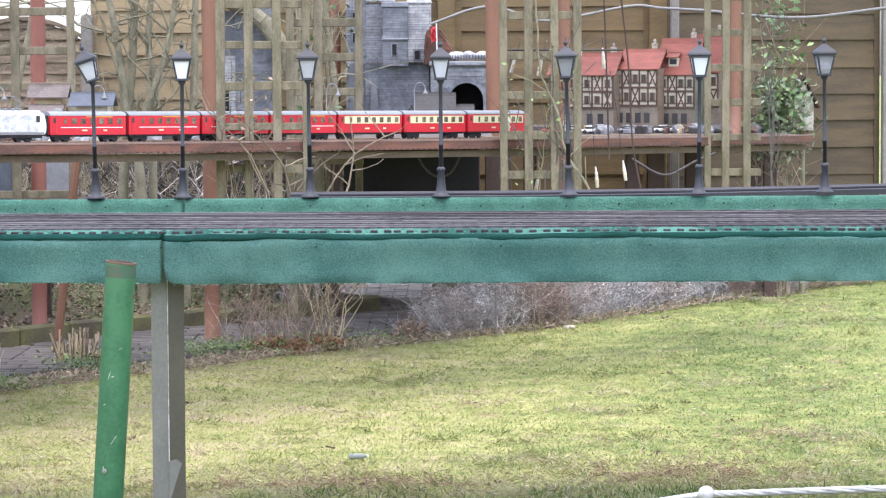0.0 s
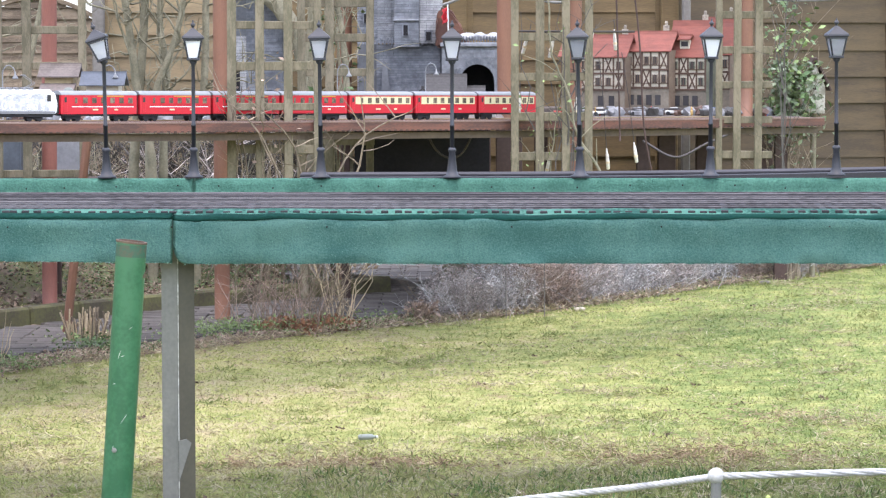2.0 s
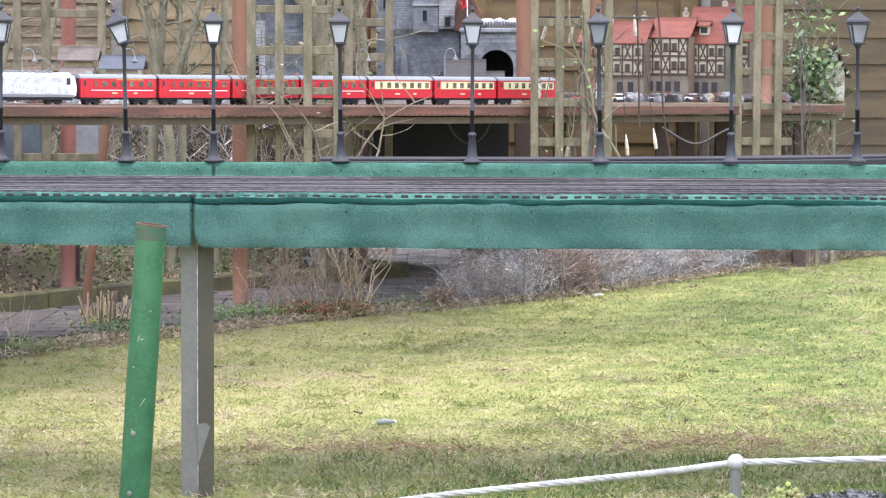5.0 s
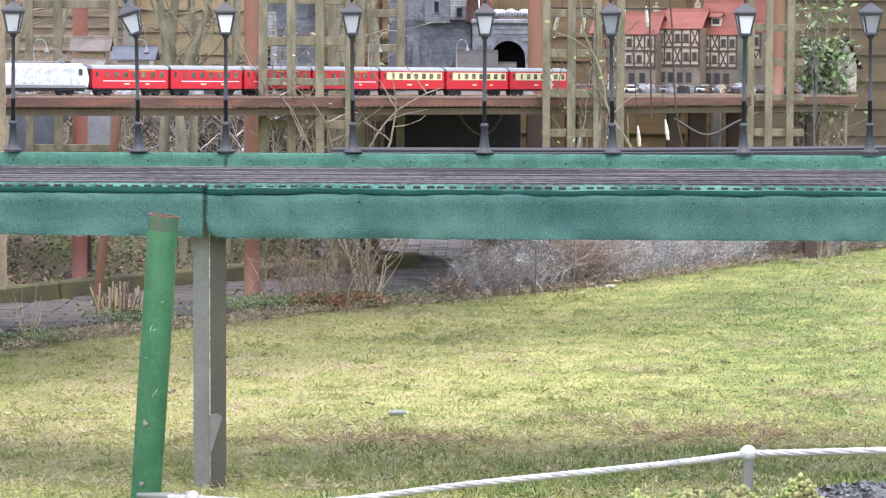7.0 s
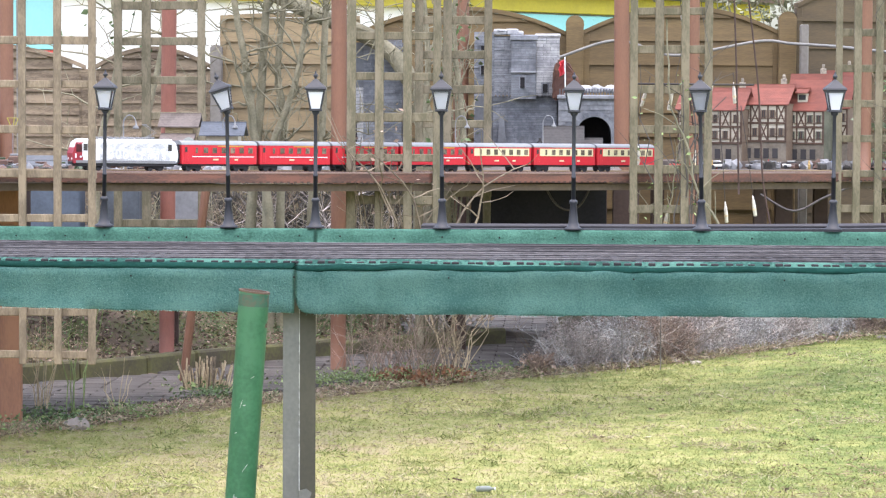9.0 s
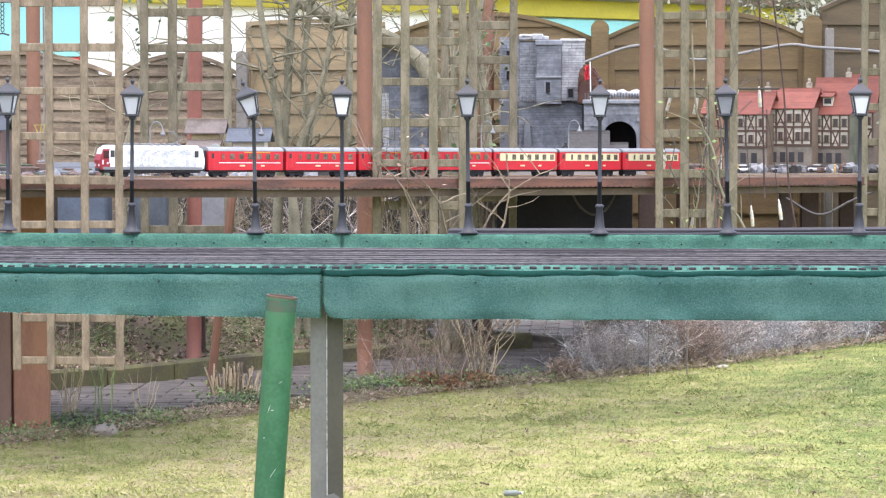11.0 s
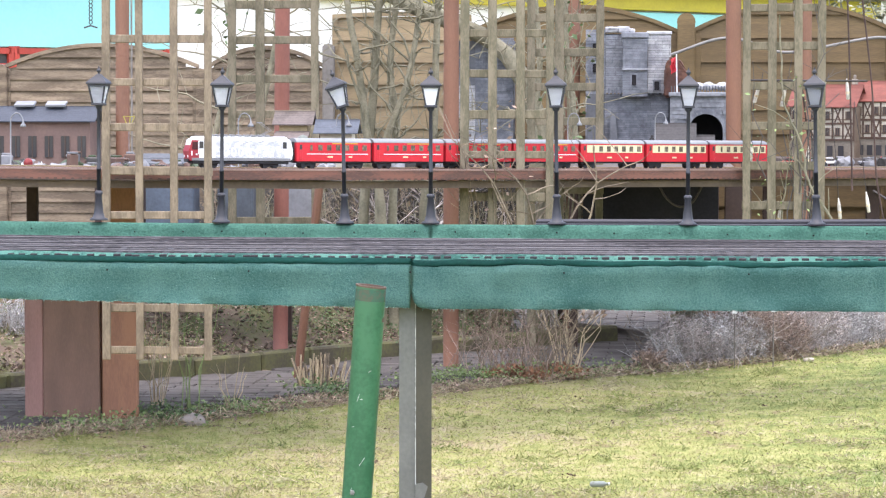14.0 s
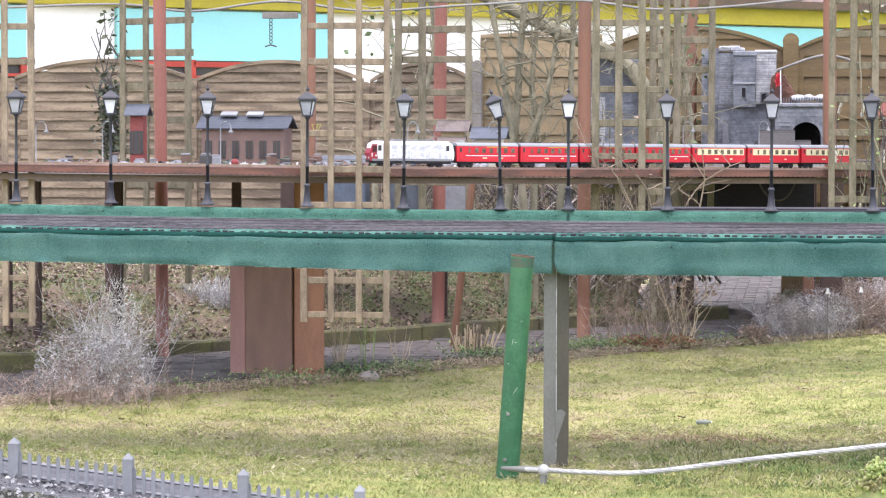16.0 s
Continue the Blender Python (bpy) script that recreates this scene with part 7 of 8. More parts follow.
me.materials.append(shade("grey_paver_joined", (0.135, 0.122, 0.115), (0.088, 0.08, 0.075), 0.97, 4, 70, 0.7, 0.14, 0.4, island=True, spec=0.1))
tagged(link("further_paving", me, path), kind="stuff")
slab = thing("edging_beam", -0.43, 20.13, rise(-0.43, 20.13), "pale weathered wooden beam lying across the paving", "beam")
part("beam", boxed(0, 0, 0.05, 1.2, 0.09, 0.05, bevel=0.006), BACK_GREY, slab)
slab.rotation_euler.z = radians(-57)
block = thing("stone_block", -0.03, 18.3, 0.0, "mossy dark stone block at the end of the heather", "stone")
part("block", boxed(0, 0, 0.14, 0.1, 0.4, 0.3, bevel=0.02), KERB, block)

# ---------------------------------------------------------------- lawn
def blades(n, long, wide, up):
    """Single grass blades scattered over the seen lawn, denser where it is nearer."""
    u = rng.uniform(0, 1, n * 2)
    y = 8.6 / (1 - u * (1 - 8.6 / 21.0))
    x = rng.uniform(-0.345, 0.185, n * 2) * (y + 1.0)
    ex = np.array([p.x for p in WOBBLE])
    ey = np.array([p.y for p in WOBBLE])
    keep = y < np.interp(x, ex, ey) + rng.normal(0.02, 0.11, n * 2)
    x, y = x[keep][:n], y[keep][:n]
    n = len(x)
    z = np.array([rise(a, b) for a, b in zip(x, y)])
    a = rng.uniform(0, 2 * np.pi, n)
    h = long * rng.uniform(0.4, 1.1, n)
    tilt = rng.uniform(up, 1.5, n)
    d = np.stack([np.cos(a) * np.sin(tilt), np.sin(a) * np.sin(tilt), np.cos(tilt)], 1)
    s = np.stack([-np.sin(a), np.cos(a), np.zeros(n)], 1) * (wide * rng.uniform(0.6, 1.3, n))[:, None]
    root = np.stack([x, y, z], 1)
    v = np.stack([root - s, root + s, root + d * h[:, None]], 1).reshape(-1, 3)
    me = bpy.data.meshes.new("grass")
    me.vertices.add(3 * n), me.loops.add(3 * n), me.polygons.add(n)
    me.vertices.foreach_set("co", v.ravel())
    me.loops.foreach_set("vertex_index", np.arange(3 * n))
    me.polygons.foreach_set("loop_start", 3 * np.arange(n))
    me.polygons.foreach_set("loop_total", np.full(n, 3))
    me.update(calc_edges=True)
    me.materials.append(GRASS)
    return me


tagged(new("grass", blades(640000, 0.03, 0.0018, 0.8)), "short mossy yellow-green winter grass with straw patches", "grass", kind="stuff")
blade_spots = []
for _ in range(26000):
    x, y = rng.uniform(-6.5, -1.2), rng.uniform(13.5, 20.6)
    if y > line_y(KERBLINE, x) + 0.08 and noise.noise((x * 1.3, y * 1.3, 6)) > rng.uniform(-0.7, 0.5):
        blade_spots.append((x, y, bank_rise(x, y) - 0.005))
tagged(new("bank_grass", leaf_mesh("bank_grass", blade_spots, 0.055, shade("olive_bank_grass", (0.17, 0.21, 0.07), (0.27, 0.25, 0.12), 0.7, 2, 30, 1.2, 0.3, 0.0, island=True, spec=0.2), 0.6, 0.07, 0.7)), "thin olive grass and weeds on the bank", "grass", kind="stuff")
crumbs = []
for _ in range(120):
    q = 10.3 + 8 * rng.uniform(0, 1) ** 1.8
    x = rng.uniform(-0.33, 0.17) * (q + 1)
    if q > line_y(WOBBLE, x) - 0.1:
        continue
    sp = rng.uniform(0.006, 0.022)
    for _ in range(rng.integers(3, 14)):
        a, b = x + rng.normal(0, sp * 1.3), q + rng.normal(0, sp)
        crumbs.append((a, b, rise(a, b) + rng.uniform(0.004, 0.012)))
tuft = leaf_mesh("lawn_litter", crumbs, 0.022, shade("dark_lawn_crumb", (0.10, 0.07, 0.05), (0.2, 0.14, 0.10), 0.9, 9, 60, 0.9, 0.4, 0.0, island=True), 0.5, 0.35)
tagged(new("lawn_litter", tuft), "scattered dead leaves and dark crumbs on the lawn", "leaves", kind="stuff")


def strands(clusters, low, high, wide, far, power, width=1.8):
    """Places of grass strands in flat streaky clumps over the lawn."""
    out = []
    for _ in range(clusters):
        q = 9.6 + far * rng.uniform(0, 1) ** power
        x = rng.uniform(-0.335, 0.175) * (q + 1)
        if q > line_y(WOBBLE, x):
            continue
        sp = rng.uniform(*wide)
        for _ in range(rng.integers(low, high)):
            a, b = x + rng.normal(0, sp * width), q + rng.normal(0, sp)
            out.append((a, b, rise(a, b) + rng.uniform(0.002, 0.016)))
    return out


tagged(new("grass_tufts", leaf_mesh("grass_tufts", strands(380, 20, 80, (0.015, 0.06), 10, 1.2), 0.045, shade("dull_green_grass", (0.20, 0.25, 0.08), (0.33, 0.33, 0.14), 0.7, 3, 30, 1.2, 0.3, 0.0, island=True, spec=0.2), 0.8, 0.035, 0.55)), "taller dull green grass tufts in the lawn", "grass", kind="stuff")
STRAW = shade("bleached_straw", (0.50, 0.44, 0.31), (0.38, 0.32, 0.205), 0.85, 9, 60, 0.7, 0.25, 0.0, island=True)
tagged(new("straw_tufts", leaf_mesh("straw_tufts", strands(440, 20, 120, (0.03, 0.13), 10, 1.2, 2.4) + strands(150, 30, 120, (0.06, 0.16), 2.8, 0.9, 2.4), 0.044, STRAW, 0.45, 0.028, 0.2)), "bleached straw strands lying in streaky clumps in the lawn", "straw", kind="stuff")

patches = []
for x, y, wx, wy, n in ((1.2, 11.9, 0.2, 0.2, 1500), (0.82, 11.8, 0.16, 0.2, 800), (-0.36, 11.6, 0.22, 0.16, 1000), (-0.1, 11.55, 0.14, 0.12, 400), (1.5, 13.2, 0.25, 0.25, 500), (-0.9, 11.6, 0.2, 0.15, 700)):
    for _ in range(n):
        a, b = x + rng.normal(0, wx), y + rng.normal(0, wy)
        if noise.noise((a * 7, b * 5, 2)) > -0.15:
            patches.append((a, b, rise(a, b) + rng.uniform(0.004, 0.02)))
tagged(new("worn_straw", leaf_mesh("worn_straw", patches, 0.04, shade("brown_worn_straw", (0.40, 0.295, 0.2), (0.27, 0.19, 0.125), 0.9, 9, 60, 0.8, 0.3, 0.0, island=True), 0.3, 0.06, 0.1)), "brown worn straw patches in the lawn", "straw", kind="stuff")

fringe = []
for _ in range(5200):
    a = rng.uniform(-6, 3.4)
    b = line_y(WOBBLE, a) + rng.normal(0.03, 0.13)
    fringe.append((a, b, rise(a, b) + 0.015 + rng.uniform(0, 0.02)))
tagged(new("grass_fringe", leaf_mesh("grass_fringe", fringe, 0.06, STRAW, 0.5, 0.022, 0.35)), "bleached grass hanging over the bed edge", "straw", kind="stuff")

bottle = thing("bottle", -0.38, 12.3, -0.022, "clear plastic bottle lying on the lawn", "bottle", turn=12)
part("body", tubed([(-0.04, 0, 0.014), (-0.033, 0, 0.014), (0.02, 0, 0.014), (0.03, 0, 0.014), (0.04, 0, 0.014)], [0.008, 0.013, 0.013, 0.007, 0.006], 14), shade("cloudy_plastic", (0.27, 0.30, 0.28), None, 0.3, 9, 60, 0.4, 0.05, 0.0), bottle, smooth=True)
part("cap", tubed([(0.04, 0, 0.014), (0.048, 0, 0.014)], 0.0065, 12), CAR_WHITE, bottle)
for x, y, s, c in ((0.8, 17.84, 0.03, PLASTER), (-2.58, 14.6, 0.06, shade("pinkish_stone", (0.42, 0.36, 0.33), None, 0.9, 12, 60)), (2.1, 19.0, 0.03, BACK_GREY)):
    st = thing("stone", x, y, rise(x, y), "pale rounded stone lying at the lawn edge", "stone", "stones at the lawn edge")
    bm = bmesh.new()
    bmesh.ops.create_icosphere(bm, subdivisions=2, radius=s, matrix=Matrix.Translation((0, 0, s * 0.4)) @ Matrix.Diagonal((1.3, 0.8, 0.6, 1)))
    for v in bm.verts:
        v.co += 0.25 * s * noise.noise_vector(v.co * 20)
    part("stone_body", bm, c, st, smooth=True)

# ---------------------------------------------------------------- rope barrier, picket fence and rockery near the viewer
ROPE = shade("silver_wire_rope", (0.42, 0.41, 0.395), (0.24, 0.235, 0.225), 0.42, 20, 120, 0.7, 0.05, 0.1)
rope = thing("rope_barrier", 0, 0, 0, "twisted silver wire rope strung through small posts", "barrier")
# longer grass; its deep green also paints the shade on this strip
shaggy = []
for _ in range(9000):
    y = 9.4 + 1.9 * rng.uniform(0, 1)
    x = rng.uniform(-0.6, 2.4)
    if noise.noise((x * 2.6, y * 1.6, 9.0)) > rng.uniform(-0.6, 0.4) + 0.5 * max(0.0, y - 10.6):
        shaggy.append((x, y, rise(x, y) + 0.004))
tagged(new("uncut_grass", leaf_mesh("uncut_grass", shaggy, 0.045, shade("shaded_green_grass", (0.10, 0.16, 0.05), (0.19, 0.19, 0.08), 0.7, 3, 30, 1.2, 0.3, 0.0, island=True, spec=0.2), 1.0, 0.07, 1.0)), "longer uncut grass by the rope fence, its green darkened as in shade", "grass", kind="stuff")
line = spline([(-1.12, 9.62, 0.06), (-1.0, 9.55, 0.065), (-0.57, 9.4, 0.08), (-0.06, 9.24, 0.168), (0.406, 9.09, 0.2435), (0.64, 9.0, 0.2845), (0.78, 8.95, 0.312), (0.836, 8.93, 0.322), (0.9, 8.907, 0.328), (1.62, 8.65, 0.381), (2.84, 8.22, 0.42)], 300)
for k in range(4):
    pts = []
    for i, p in enumerate(line):
        a = i * 0.55 + k * math.pi / 2
        pts.append(p + Vector((0, 0.0053 * math.cos(a), 0.0053 * math.sin(a))))
    part("strand", tubed(pts, 0.0067, 6), ROPE, rope, smooth=True)
for x, y, z in ((0.836, 8.93, 0.324), (-1.0, 9.55, 0.065), (2.84, 8.22, 0.42)):
    pt = part("post", tubed([(x, y, rise(x, y) - 0.02), (x, y, z - 0.01)], 0.017, 12), STEEL, rope, "grey metal post")
    bm = bmesh.new()
    bmesh.ops.create_icosphere(bm, subdivisions=3, radius=0.027, matrix=pose(x, y, z))
    part("knob", bm, ROPE, pt, "pale round knob", smooth=True)
part("clamp", tubed([(-1.2, 9.65, 0.058), (-1.08, 9.6, 0.06), (-1.0, 9.56, 0.064)], [0.008, 0.018, 0.014], 10), STEEL, rope, "metal rope clamp")

mound = thing("gravel_mound", 1.16, 8.45, 0.0, "low mound of dark grey gravel in the rockery", "gravel")
bm = bmesh.new()
bmesh.ops.create_icosphere(bm, subdivisions=4, radius=1.0, matrix=Matrix.Diagonal((0.42, 0.2, 0.3, 1)))
for v in bm.verts:
    v.co += 0.02 * noise.noise_vector(v.co * 9)
part("fill", bm, shade("dark_mound_gravel", (0.10, 0.10, 0.105), (0.05, 0.05, 0.052), 0.9, 20, 120, 0.9, 0.05, 1.0), mound, smooth=True)
spots = []
for _ in range(2200):
    a, e = rng.uniform(0, 2 * math.pi), math.asin(rng.uniform(0.3, 1))
    spots.append((0.42 * math.cos(e) * math.cos(a), 0.2 * math.cos(e) * math.sin(a), 0.3 * math.sin(e) + 0.004))
tagged(link("gravel", leaf_mesh("gravel", spots, 0.022, shade("grey_mound_chip", (0.17, 0.17, 0.178), (0.05, 0.049, 0.05), 0.85, 40, 90, 1.4, 0.5, 0.0, island=True), 0.3, 0.45), mound), kind="stuff")
STONECROP = shade("stonecrop_rosette", (0.18, 0.235, 0.06), (0.165, 0.15, 0.06), 0.6, 12, 60, 0.9, 0.4, 0.3, island=True)
for x, y, sx, top in ((0.765, 8.4, 0.10, 0.312), (0.93, 8.32, 0.11, 0.352), (0.61, 8.42, 0.13, 0.302), (0.46, 8.44, 0.10, 0.285)):
    sedum = thing("sedum_cushion", x, y, 0.0, "yellow-green stonecrop cushion growing on the gravel", "plant", "stonecrop cushions")
    bm = bmesh.new()
    bmesh.ops.create_icosphere(bm, subdivisions=3, radius=1.0, matrix=Matrix.Diagonal((sx - 0.014, 0.086, top - 0.034, 1)))
    for v in bm.verts:
        v.co += 0.012 * noise.noise_vector(v.co * 20)
    part("cushion", bm, STONECROP, sedum, smooth=True)
    bm = bmesh.new()
    for _ in range(420):
        a, e = rng.uniform(0, 2 * math.pi), math.asin(rng.uniform(0.6, 1))
        c = Vector((sx * math.cos(e) * math.cos(a), 0.1 * math.cos(e) * math.sin(a), (top - 0.02) * math.sin(e)))
        c += Vector(rng.normal(0, 0.007, 3))
        bmesh.ops.create_icosphere(bm, subdivisions=1, radius=rng.uniform(0.006, 0.0115), matrix=Matrix.Translation(c))
    for v in bm.verts:
        v.co += 0.003 * noise.noise_vector(v.co * 160)
    tagged(part("foliage", bm, STONECROP, sedum), kind="stuff")

PICKET = shade("grey_plastic_picket", (0.19, 0.195, 0.205), (0.14, 0.142, 0.15), 0.6, 9, 70, 0.5, 0.06, 0.1)
fence = thing("picket_fence", -1.9, 4.0, 0.0, "small grey model picket fence on a rockery bank", "fence")
drop = -0.118
pk = mesh_of(prism(bmesh.new(), [(-0.005, 0), (0.005, 0), (0.005, 0.075), (0, 0.083), (-0.005, 0.075)], 0.004), PICKET)
pp = bmesh.new()
box(pp, 0, 0, 0.05, 0.026, 0.026, 0.1)
lathe(pp, [(0.02, 0), (0.001, 0.016)], 4, (0, 0, 0.1), math.pi / 4)
pp = mesh_of(pp, PICKET)
for i in range(-14, 48):
    x = i * 0.0251
    z = 0.805 + drop * x - 0.083
    if i % 12 == 1:
        link("post", pp, fence, m=pose(x + 0.01, 0, z + 0.0))
    else:
        link("picket", pk, fence, m=pose(x, 0, z))
for h in (0.02, 0.055):
    part("rail", tubed([(-0.36, 0.006, 0.805 - 0.083 + h + 0.36 * 0.118), (1.2, 0.006, 0.805 - 0.083 + h - 1.2 * 0.118)], 0.005, 4), PICKET, fence)
bank = thing("gravel_bank", -1.9, 4.0, 0.0, "dark gravel bank under the picket fence", "bank")
bm = bmesh.new()
prism(bm, [(-0.6, 0), (1.4, 0), (1.4, 0.735 - 1.4 * 0.118), (-0.6, 0.735 + 0.6 * 0.118)], 0.5, pose(0, -0.2, 0))
part("fill", bm, shade("dark_bank_gravel", (0.09, 0.088, 0.09), (0.045, 0.043, 0.045), 0.9, 20, 120, 0.9, 0.05, 1.0), bank)
chips = [(x, rng.uniform(-0.44, 0.05), 0.737 - 0.118 * x) for x in rng.uniform(-0.55, 1.35, 2600)]
tagged(link("gravel", leaf_mesh("gravel", chips, 0.016, shade("grey_gravel_chip", (0.28, 0.27, 0.27), (0.08, 0.078, 0.08), 0.85, 40, 90, 1.4, 0.5, 0.0, island=True), 0.3, 0.45), bank), kind="stuff")

for x in (0.33, 0.57):
    ob = thing("plant_label", x, 17.62, rise(x, 17.62), "small white plant label on a stake in the heather", "label", "plant labels")
    part("stake", tubed([(0, 0, 0), (0, 0, 0.36)], 0.004, 6), BACK_GREY, ob)
    part("tag", prism(bmesh.new(), [(-0.016, 0), (0.016, 0), (0.006, 0.04), (-0.006, 0.04)], 0.003, pose(0, -0.006, 0.345)), CAR_WHITE, ob, "white tag")

# ---------------------------------------------------------------- cables, feeders and other hanging things
CABLE = shade("grey_cable", (0.23, 0.22, 0.205), None, 0.6, 9, 60, 0.4, 0.05, 0.0)
CABLE_DARK = shade("dark_cable", (0.055, 0.045, 0.042), None, 0.6, 9, 60, 0.4, 0.05, 0.0)
for pts, r, mt, lab in (
        ([(-0.1, 20.6, 2.02), (0.33, 20.6, 2.15), (0.7, 20.6, 2.05), (0.95, 20.6, 2.07), (1.38, 20.6, 2.15), (1.6, 20.5, 2.13), (1.86, 20.0, 2.1), (2.4, 19.1, 2.03), (2.92, 18.25, 2.08), (3.4, 17.4, 2.12)], 0.011, CABLE, "grey corrugated cable slung along the wooden fence"),
        ([(-5.4, 16.2, 2.4), (-4.58, 16.2, 2.42), (-4.06, 16.2, 2.37), (-3.47, 16.3, 2.44), (-2.9, 16.5, 2.38), (-2.22, 16.6, 2.42), (-1.46, 16.8, 2.46), (-0.9, 16.9, 2.4), (-0.4, 17.0, 2.42), (0.4, 17.1, 2.5)], 0.009, CABLE, "grey cable sagging between the pergola posts"),
        ([(-0.15, 15.25, 1.25), (-0.09, 15.25, 1.15), (-0.02, 15.25, 1.11), (0.05, 15.25, 1.14), (0.11, 15.28, 1.25)], 0.006, CABLE_DARK, "black cable loop hanging under the bridge"),
        ([(0.32, 15.0, 1.79), (0.6, 15.0, 1.788), (0.98, 15.34, 1.79)], 0.006, CABLE_DARK, "thin dark rod between the trellises"),
        ([(1.2, 17.9, 1.12), (1.4, 17.8, 1.02), (1.6, 17.9, 1.1), (1.85, 18.0, 1.2)], 0.008, CABLE_DARK, "dark cable under the bridge end")):
    ob = thing("cable", 0, 0, 0, lab, "cable")
    part("line", tubed(spline(pts, 90), r, 7), mt, ob, smooth=True)


PEG = shade("whitish_peg", (0.66, 0.62, 0.56), (0.46, 0.42, 0.37), 0.7, 30, 90, 0.9, 0.1, 0.1)


def feeder(x, y, z, string, tilt):
    """A pale hanging peg-shaped feeder on a string."""
    ob = thing("hanging_feeder", x, y, z, "pale peg-shaped feeder hanging on a thin string", "feeder", "hanging feeders at the trellis", turn=0)
    ob.rotation_euler.y = radians(tilt)
    part("body", lathe(bmesh.new(), [(0.005, -0.052), (0.0095, -0.048), (0.0098, 0.0), (0.008, 0.03), (0.0045, 0.046), (0.003, 0.062)], 10), PEG, ob, smooth=True)
    part("ring", lathe(bmesh.new(), [(0.0105, -0.02), (0.0112, -0.014), (0.0105, -0.008)], 10), CANE, ob)
    part("string", tubed([(0, 0, 0.055), (0.004, 0, 0.055 + string * 0.5), (0, 0, 0.055 + string)], 0.002, 4), CABLE_DARK, ob)


for x, z, st, tl in ((0.38, 1.72, 0.06, 16), (0.52, 1.70, 0.06, 12), (0.73, 1.73, 0.05, 18), (0.87, 1.74, 0.06, -4), (0.58, 2.13, 0.3, -8), (0.35, 1.4, 0.35, 2), (0.65, 1.38, 0.38, 4), (0.5, 1.07, 0.4, 10), (0.83, 1.10, 0.5, -5), (0.99, 1.13, 0.5, -8)):
    feeder(x, 15.0 + max(0, (x - 0.6)) * 0.9, z, st, tl)

for pts in ([(0.64, 15.1, 2.6), (0.6, 15.08, 2.0), (0.66, 15.06, 1.4), (0.64, 14.8, 0.95)], [(0.9, 15.3, 2.6), (1.0, 15.3, 1.8), (1.03, 15.3, 1.3), (1.08, 15.3, 1.0)], [(0.85, 15.25, 2.6), (0.88, 15.25, 1.9), (0.9, 15.25, 1.2)]):
    ob = thing("hanging_vine", *pts[0], "thin brown vine hanging from the pergola", "vine", "hanging vines")
    part("stem", tubed([Vector(p) - Vector(pts[0]) for p in spline(pts, 24)], 0.0055, 6), DECK_DARK, ob, smooth=True)

ob = thing("hanging_vine", 0.49, 14.84, 2.13, "pale bent vine stem wound through the trellis", "vine", "hanging vines")
pts = spline([(0.0, 0, 0.0), (0.02, 0, -0.42), (0.06, 0, -0.55), (0.12, 0.0, -0.68), (0.155, 0, -0.86), (0.21, 0, -0.97), (0.27, 0, -1.05), (0.32, 0, -1.19)], 40)
pts = [p + Vector((0.01 * noise.noise(p * 14), 0, 0)) for p in pts]
part("stem", tubed(pts, [0.0045 + 0.00008 * i for i in range(len(pts))], 7), BARK, ob, smooth=True)
for i in (12, 15, 18, 22, 25, 28, 31, 34):
    d = Vector((rng.normal(0, 0.09), 0, rng.uniform(-0.05, 0.12)))
    part("side_shoot", tubed([pts[i], pts[i] + d * 0.6 + Vector((0, -0.01, 0.015)), pts[i] + d * 1.3], [0.003, 0.0025, 0.0015], 5), BARK, ob)

beam = thing("pergola_beam", -1.6, 17.45, 3.15, "long horizontal wooden beam on the pergola posts", "beam")
part("beam", boxed(0, 0, 0, 7.6, 0.1, 0.12, bevel=0.006), POST, beam)
beam = thing("pergola_beam", -1.4, 14.6, 2.6, "long horizontal wooden beam carrying the trellises", "beam")
part("beam", boxed(0, 0, 0, 7.4, 0.08, 0.1, Euler((0, 0, radians(21))).to_matrix(), 0.006), POST, beam)

nest = thing("birdhouse", 2.5, 19.62, 0.02, "small pale wooden birdhouse with dark pitched roof on a pole", "birdhouse")
part("pole", tubed([(0, 0, 0.05), (0, 0, 1.3)], 0.02, 8), BARK, nest)
part("box", prism(bmesh.new(), [(-0.07, 1.24), (0.07, 1.24), (0.07, 1.43), (0, 1.58), (-0.07, 1.43)], 0.14, pose(0, -0.07, 0)), shade("mottled_pale_board", (0.5, 0.475, 0.42), (0.27, 0.25, 0.21), 0.85, 18, 70, 1.2), nest)
for sd in (-1, 1):
    part("roof", boxed(sd * 0.056, 0, 1.51, 0.018, 0.2, 0.25, Euler((0, sd * -0.44, 0)).to_matrix(), 0.003), DECK_DARK, nest, "dark steep roof board")
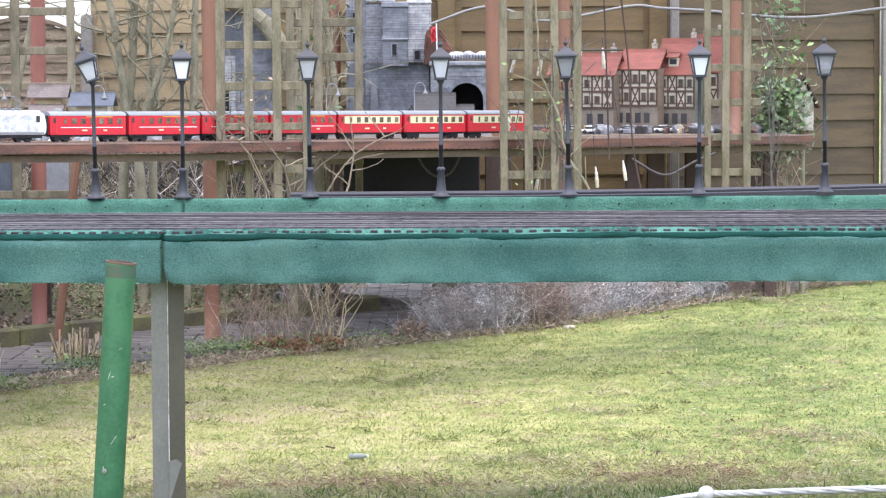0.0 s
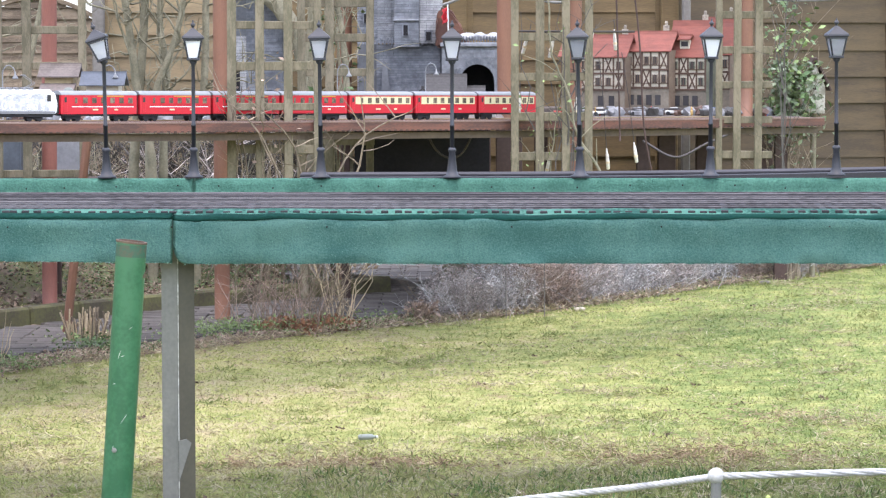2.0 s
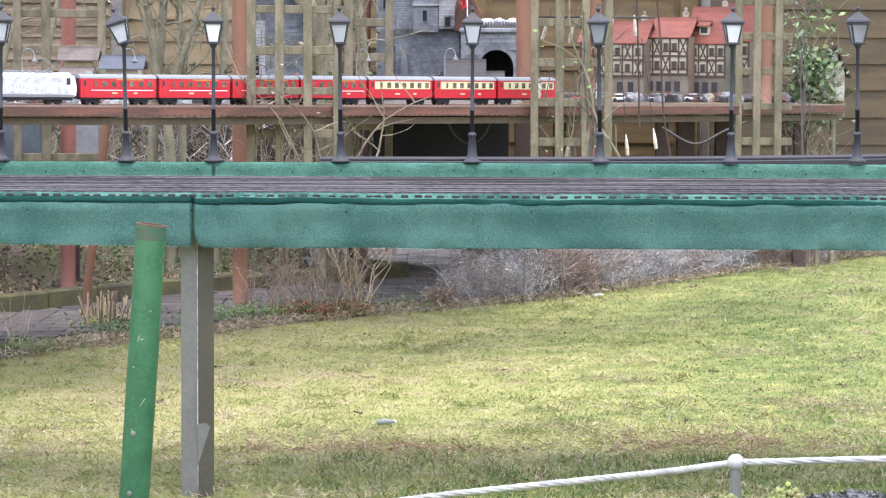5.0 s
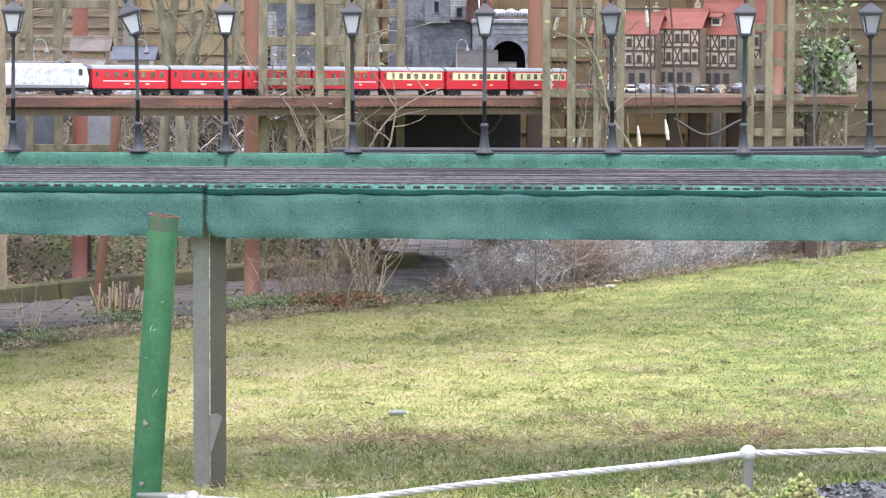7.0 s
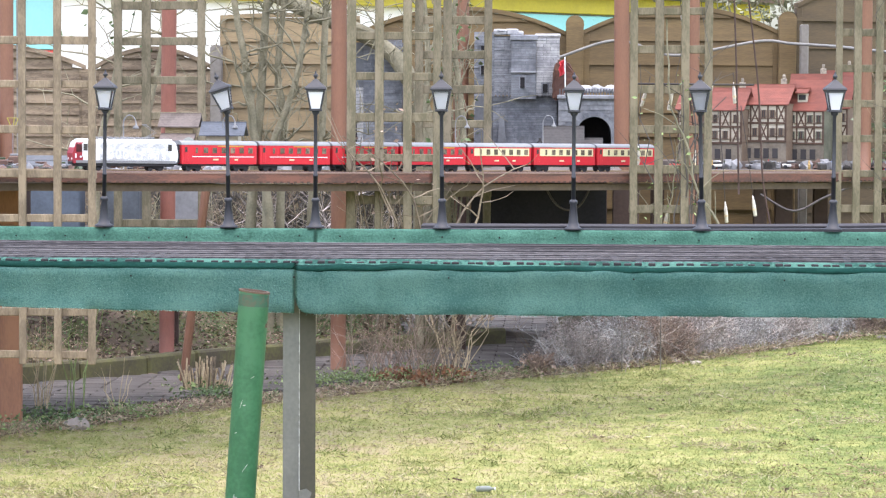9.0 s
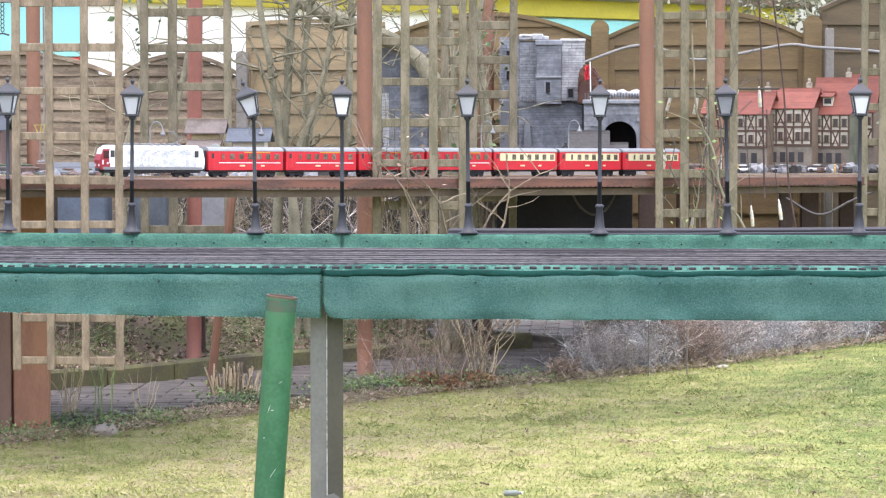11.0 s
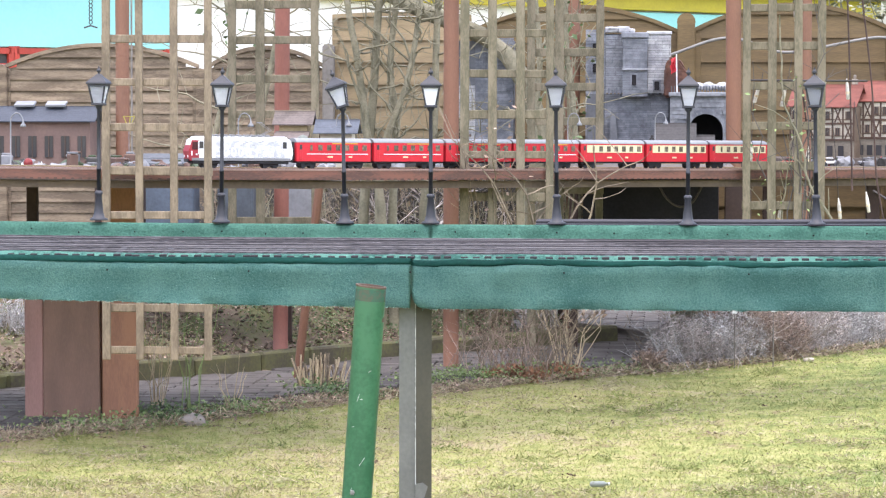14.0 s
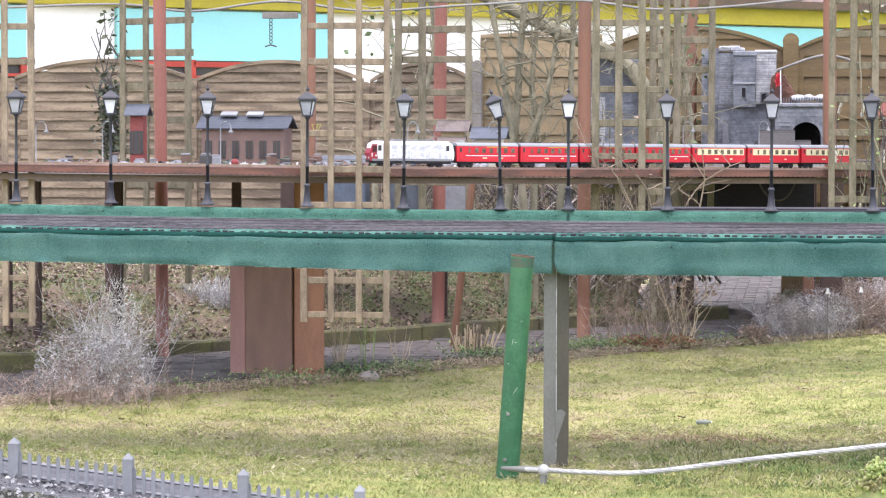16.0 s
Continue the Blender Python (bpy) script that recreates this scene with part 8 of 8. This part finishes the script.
part("hole", tubed([(0, -0.073, 1.42), (0, -0.068, 1.42)], 0.018, 14), BLACK, nest)

hook = thing("chain_hook", -4.29, 20.3, 2.2, "dark hanging chain with a hook by the house", "hook")
for i in range(7):
    part("chain_link", tubed([(0.012 * math.cos(a), 0.004 * math.sin(a), 0.24 - i * 0.03 + 0.016 * math.sin(a)) for a in (2 * math.pi * k / 8 for k in range(9))], 0.004, 5), IRON, hook)
part("mast", tubed([(0.3, 0, -2.2), (0.3, 0, 0.3)], 0.007, 8), BACK_GREY, hook, "grey mast")
part("hook_bar", tubed([(-0.05, 0, 0.02), (0, 0, 0.035), (0.05, 0, 0.02)], 0.006, 6), IRON, hook)
part("bracket", boxed(0.08, 0, 0.28, 0.3, 0.05, 0.05, bevel=0.005), BACK_GREY, hook, "grey bracket arm")

# things kept under the shelves
rack = thing("storage_shelf", 0, 0, 0, "low dark wooden shelf holding crates under the viaduct", "shelf")
part("board", boxed(-3.05, 17.5, 0.887, 1.75, 0.75, 0.025, bevel=0.003), DECK_DARK, rack)
for x, y in ((-3.88, 17.4), (-3.86, 17.8), (-2.5, 17.8)):
    part("leg", boxed(x, y, 0.42, 0.04, 0.04, 0.92, bevel=0.003), DECK_DARK, rack)
for x, y, w, h, mt, lab in ((-3.14, 17.2, 0.3, 0.3, shade("blue_grey_crate", (0.11, 0.135, 0.18), None, 0.6, 8, 60), "blue-grey plastic crate under the shelf"), (-2.75, 17.3, 0.22, 0.28, shade("slate_blue_crate", (0.11, 0.125, 0.15), None, 0.6, 8, 60), "slate-blue box under the shelf"), (-3.5, 17.4, 0.3, 0.36, DECK_DARK, "dark wooden crate under the shelf"), (-2.45, 17.9, 0.25, 0.32, TOY[2], "grey box under the shelf")):
    ob = thing("storage_crate", x, y, 0.0, lab, "crate")
    part("crate", boxed(0, 0, 0.9 + h / 2, w, 0.22, h, bevel=0.01), mt, ob)
    part("rim", boxed(0, 0, 0.9 + h, w + 0.02, 0.24, 0.02, bevel=0.004), mt, ob)
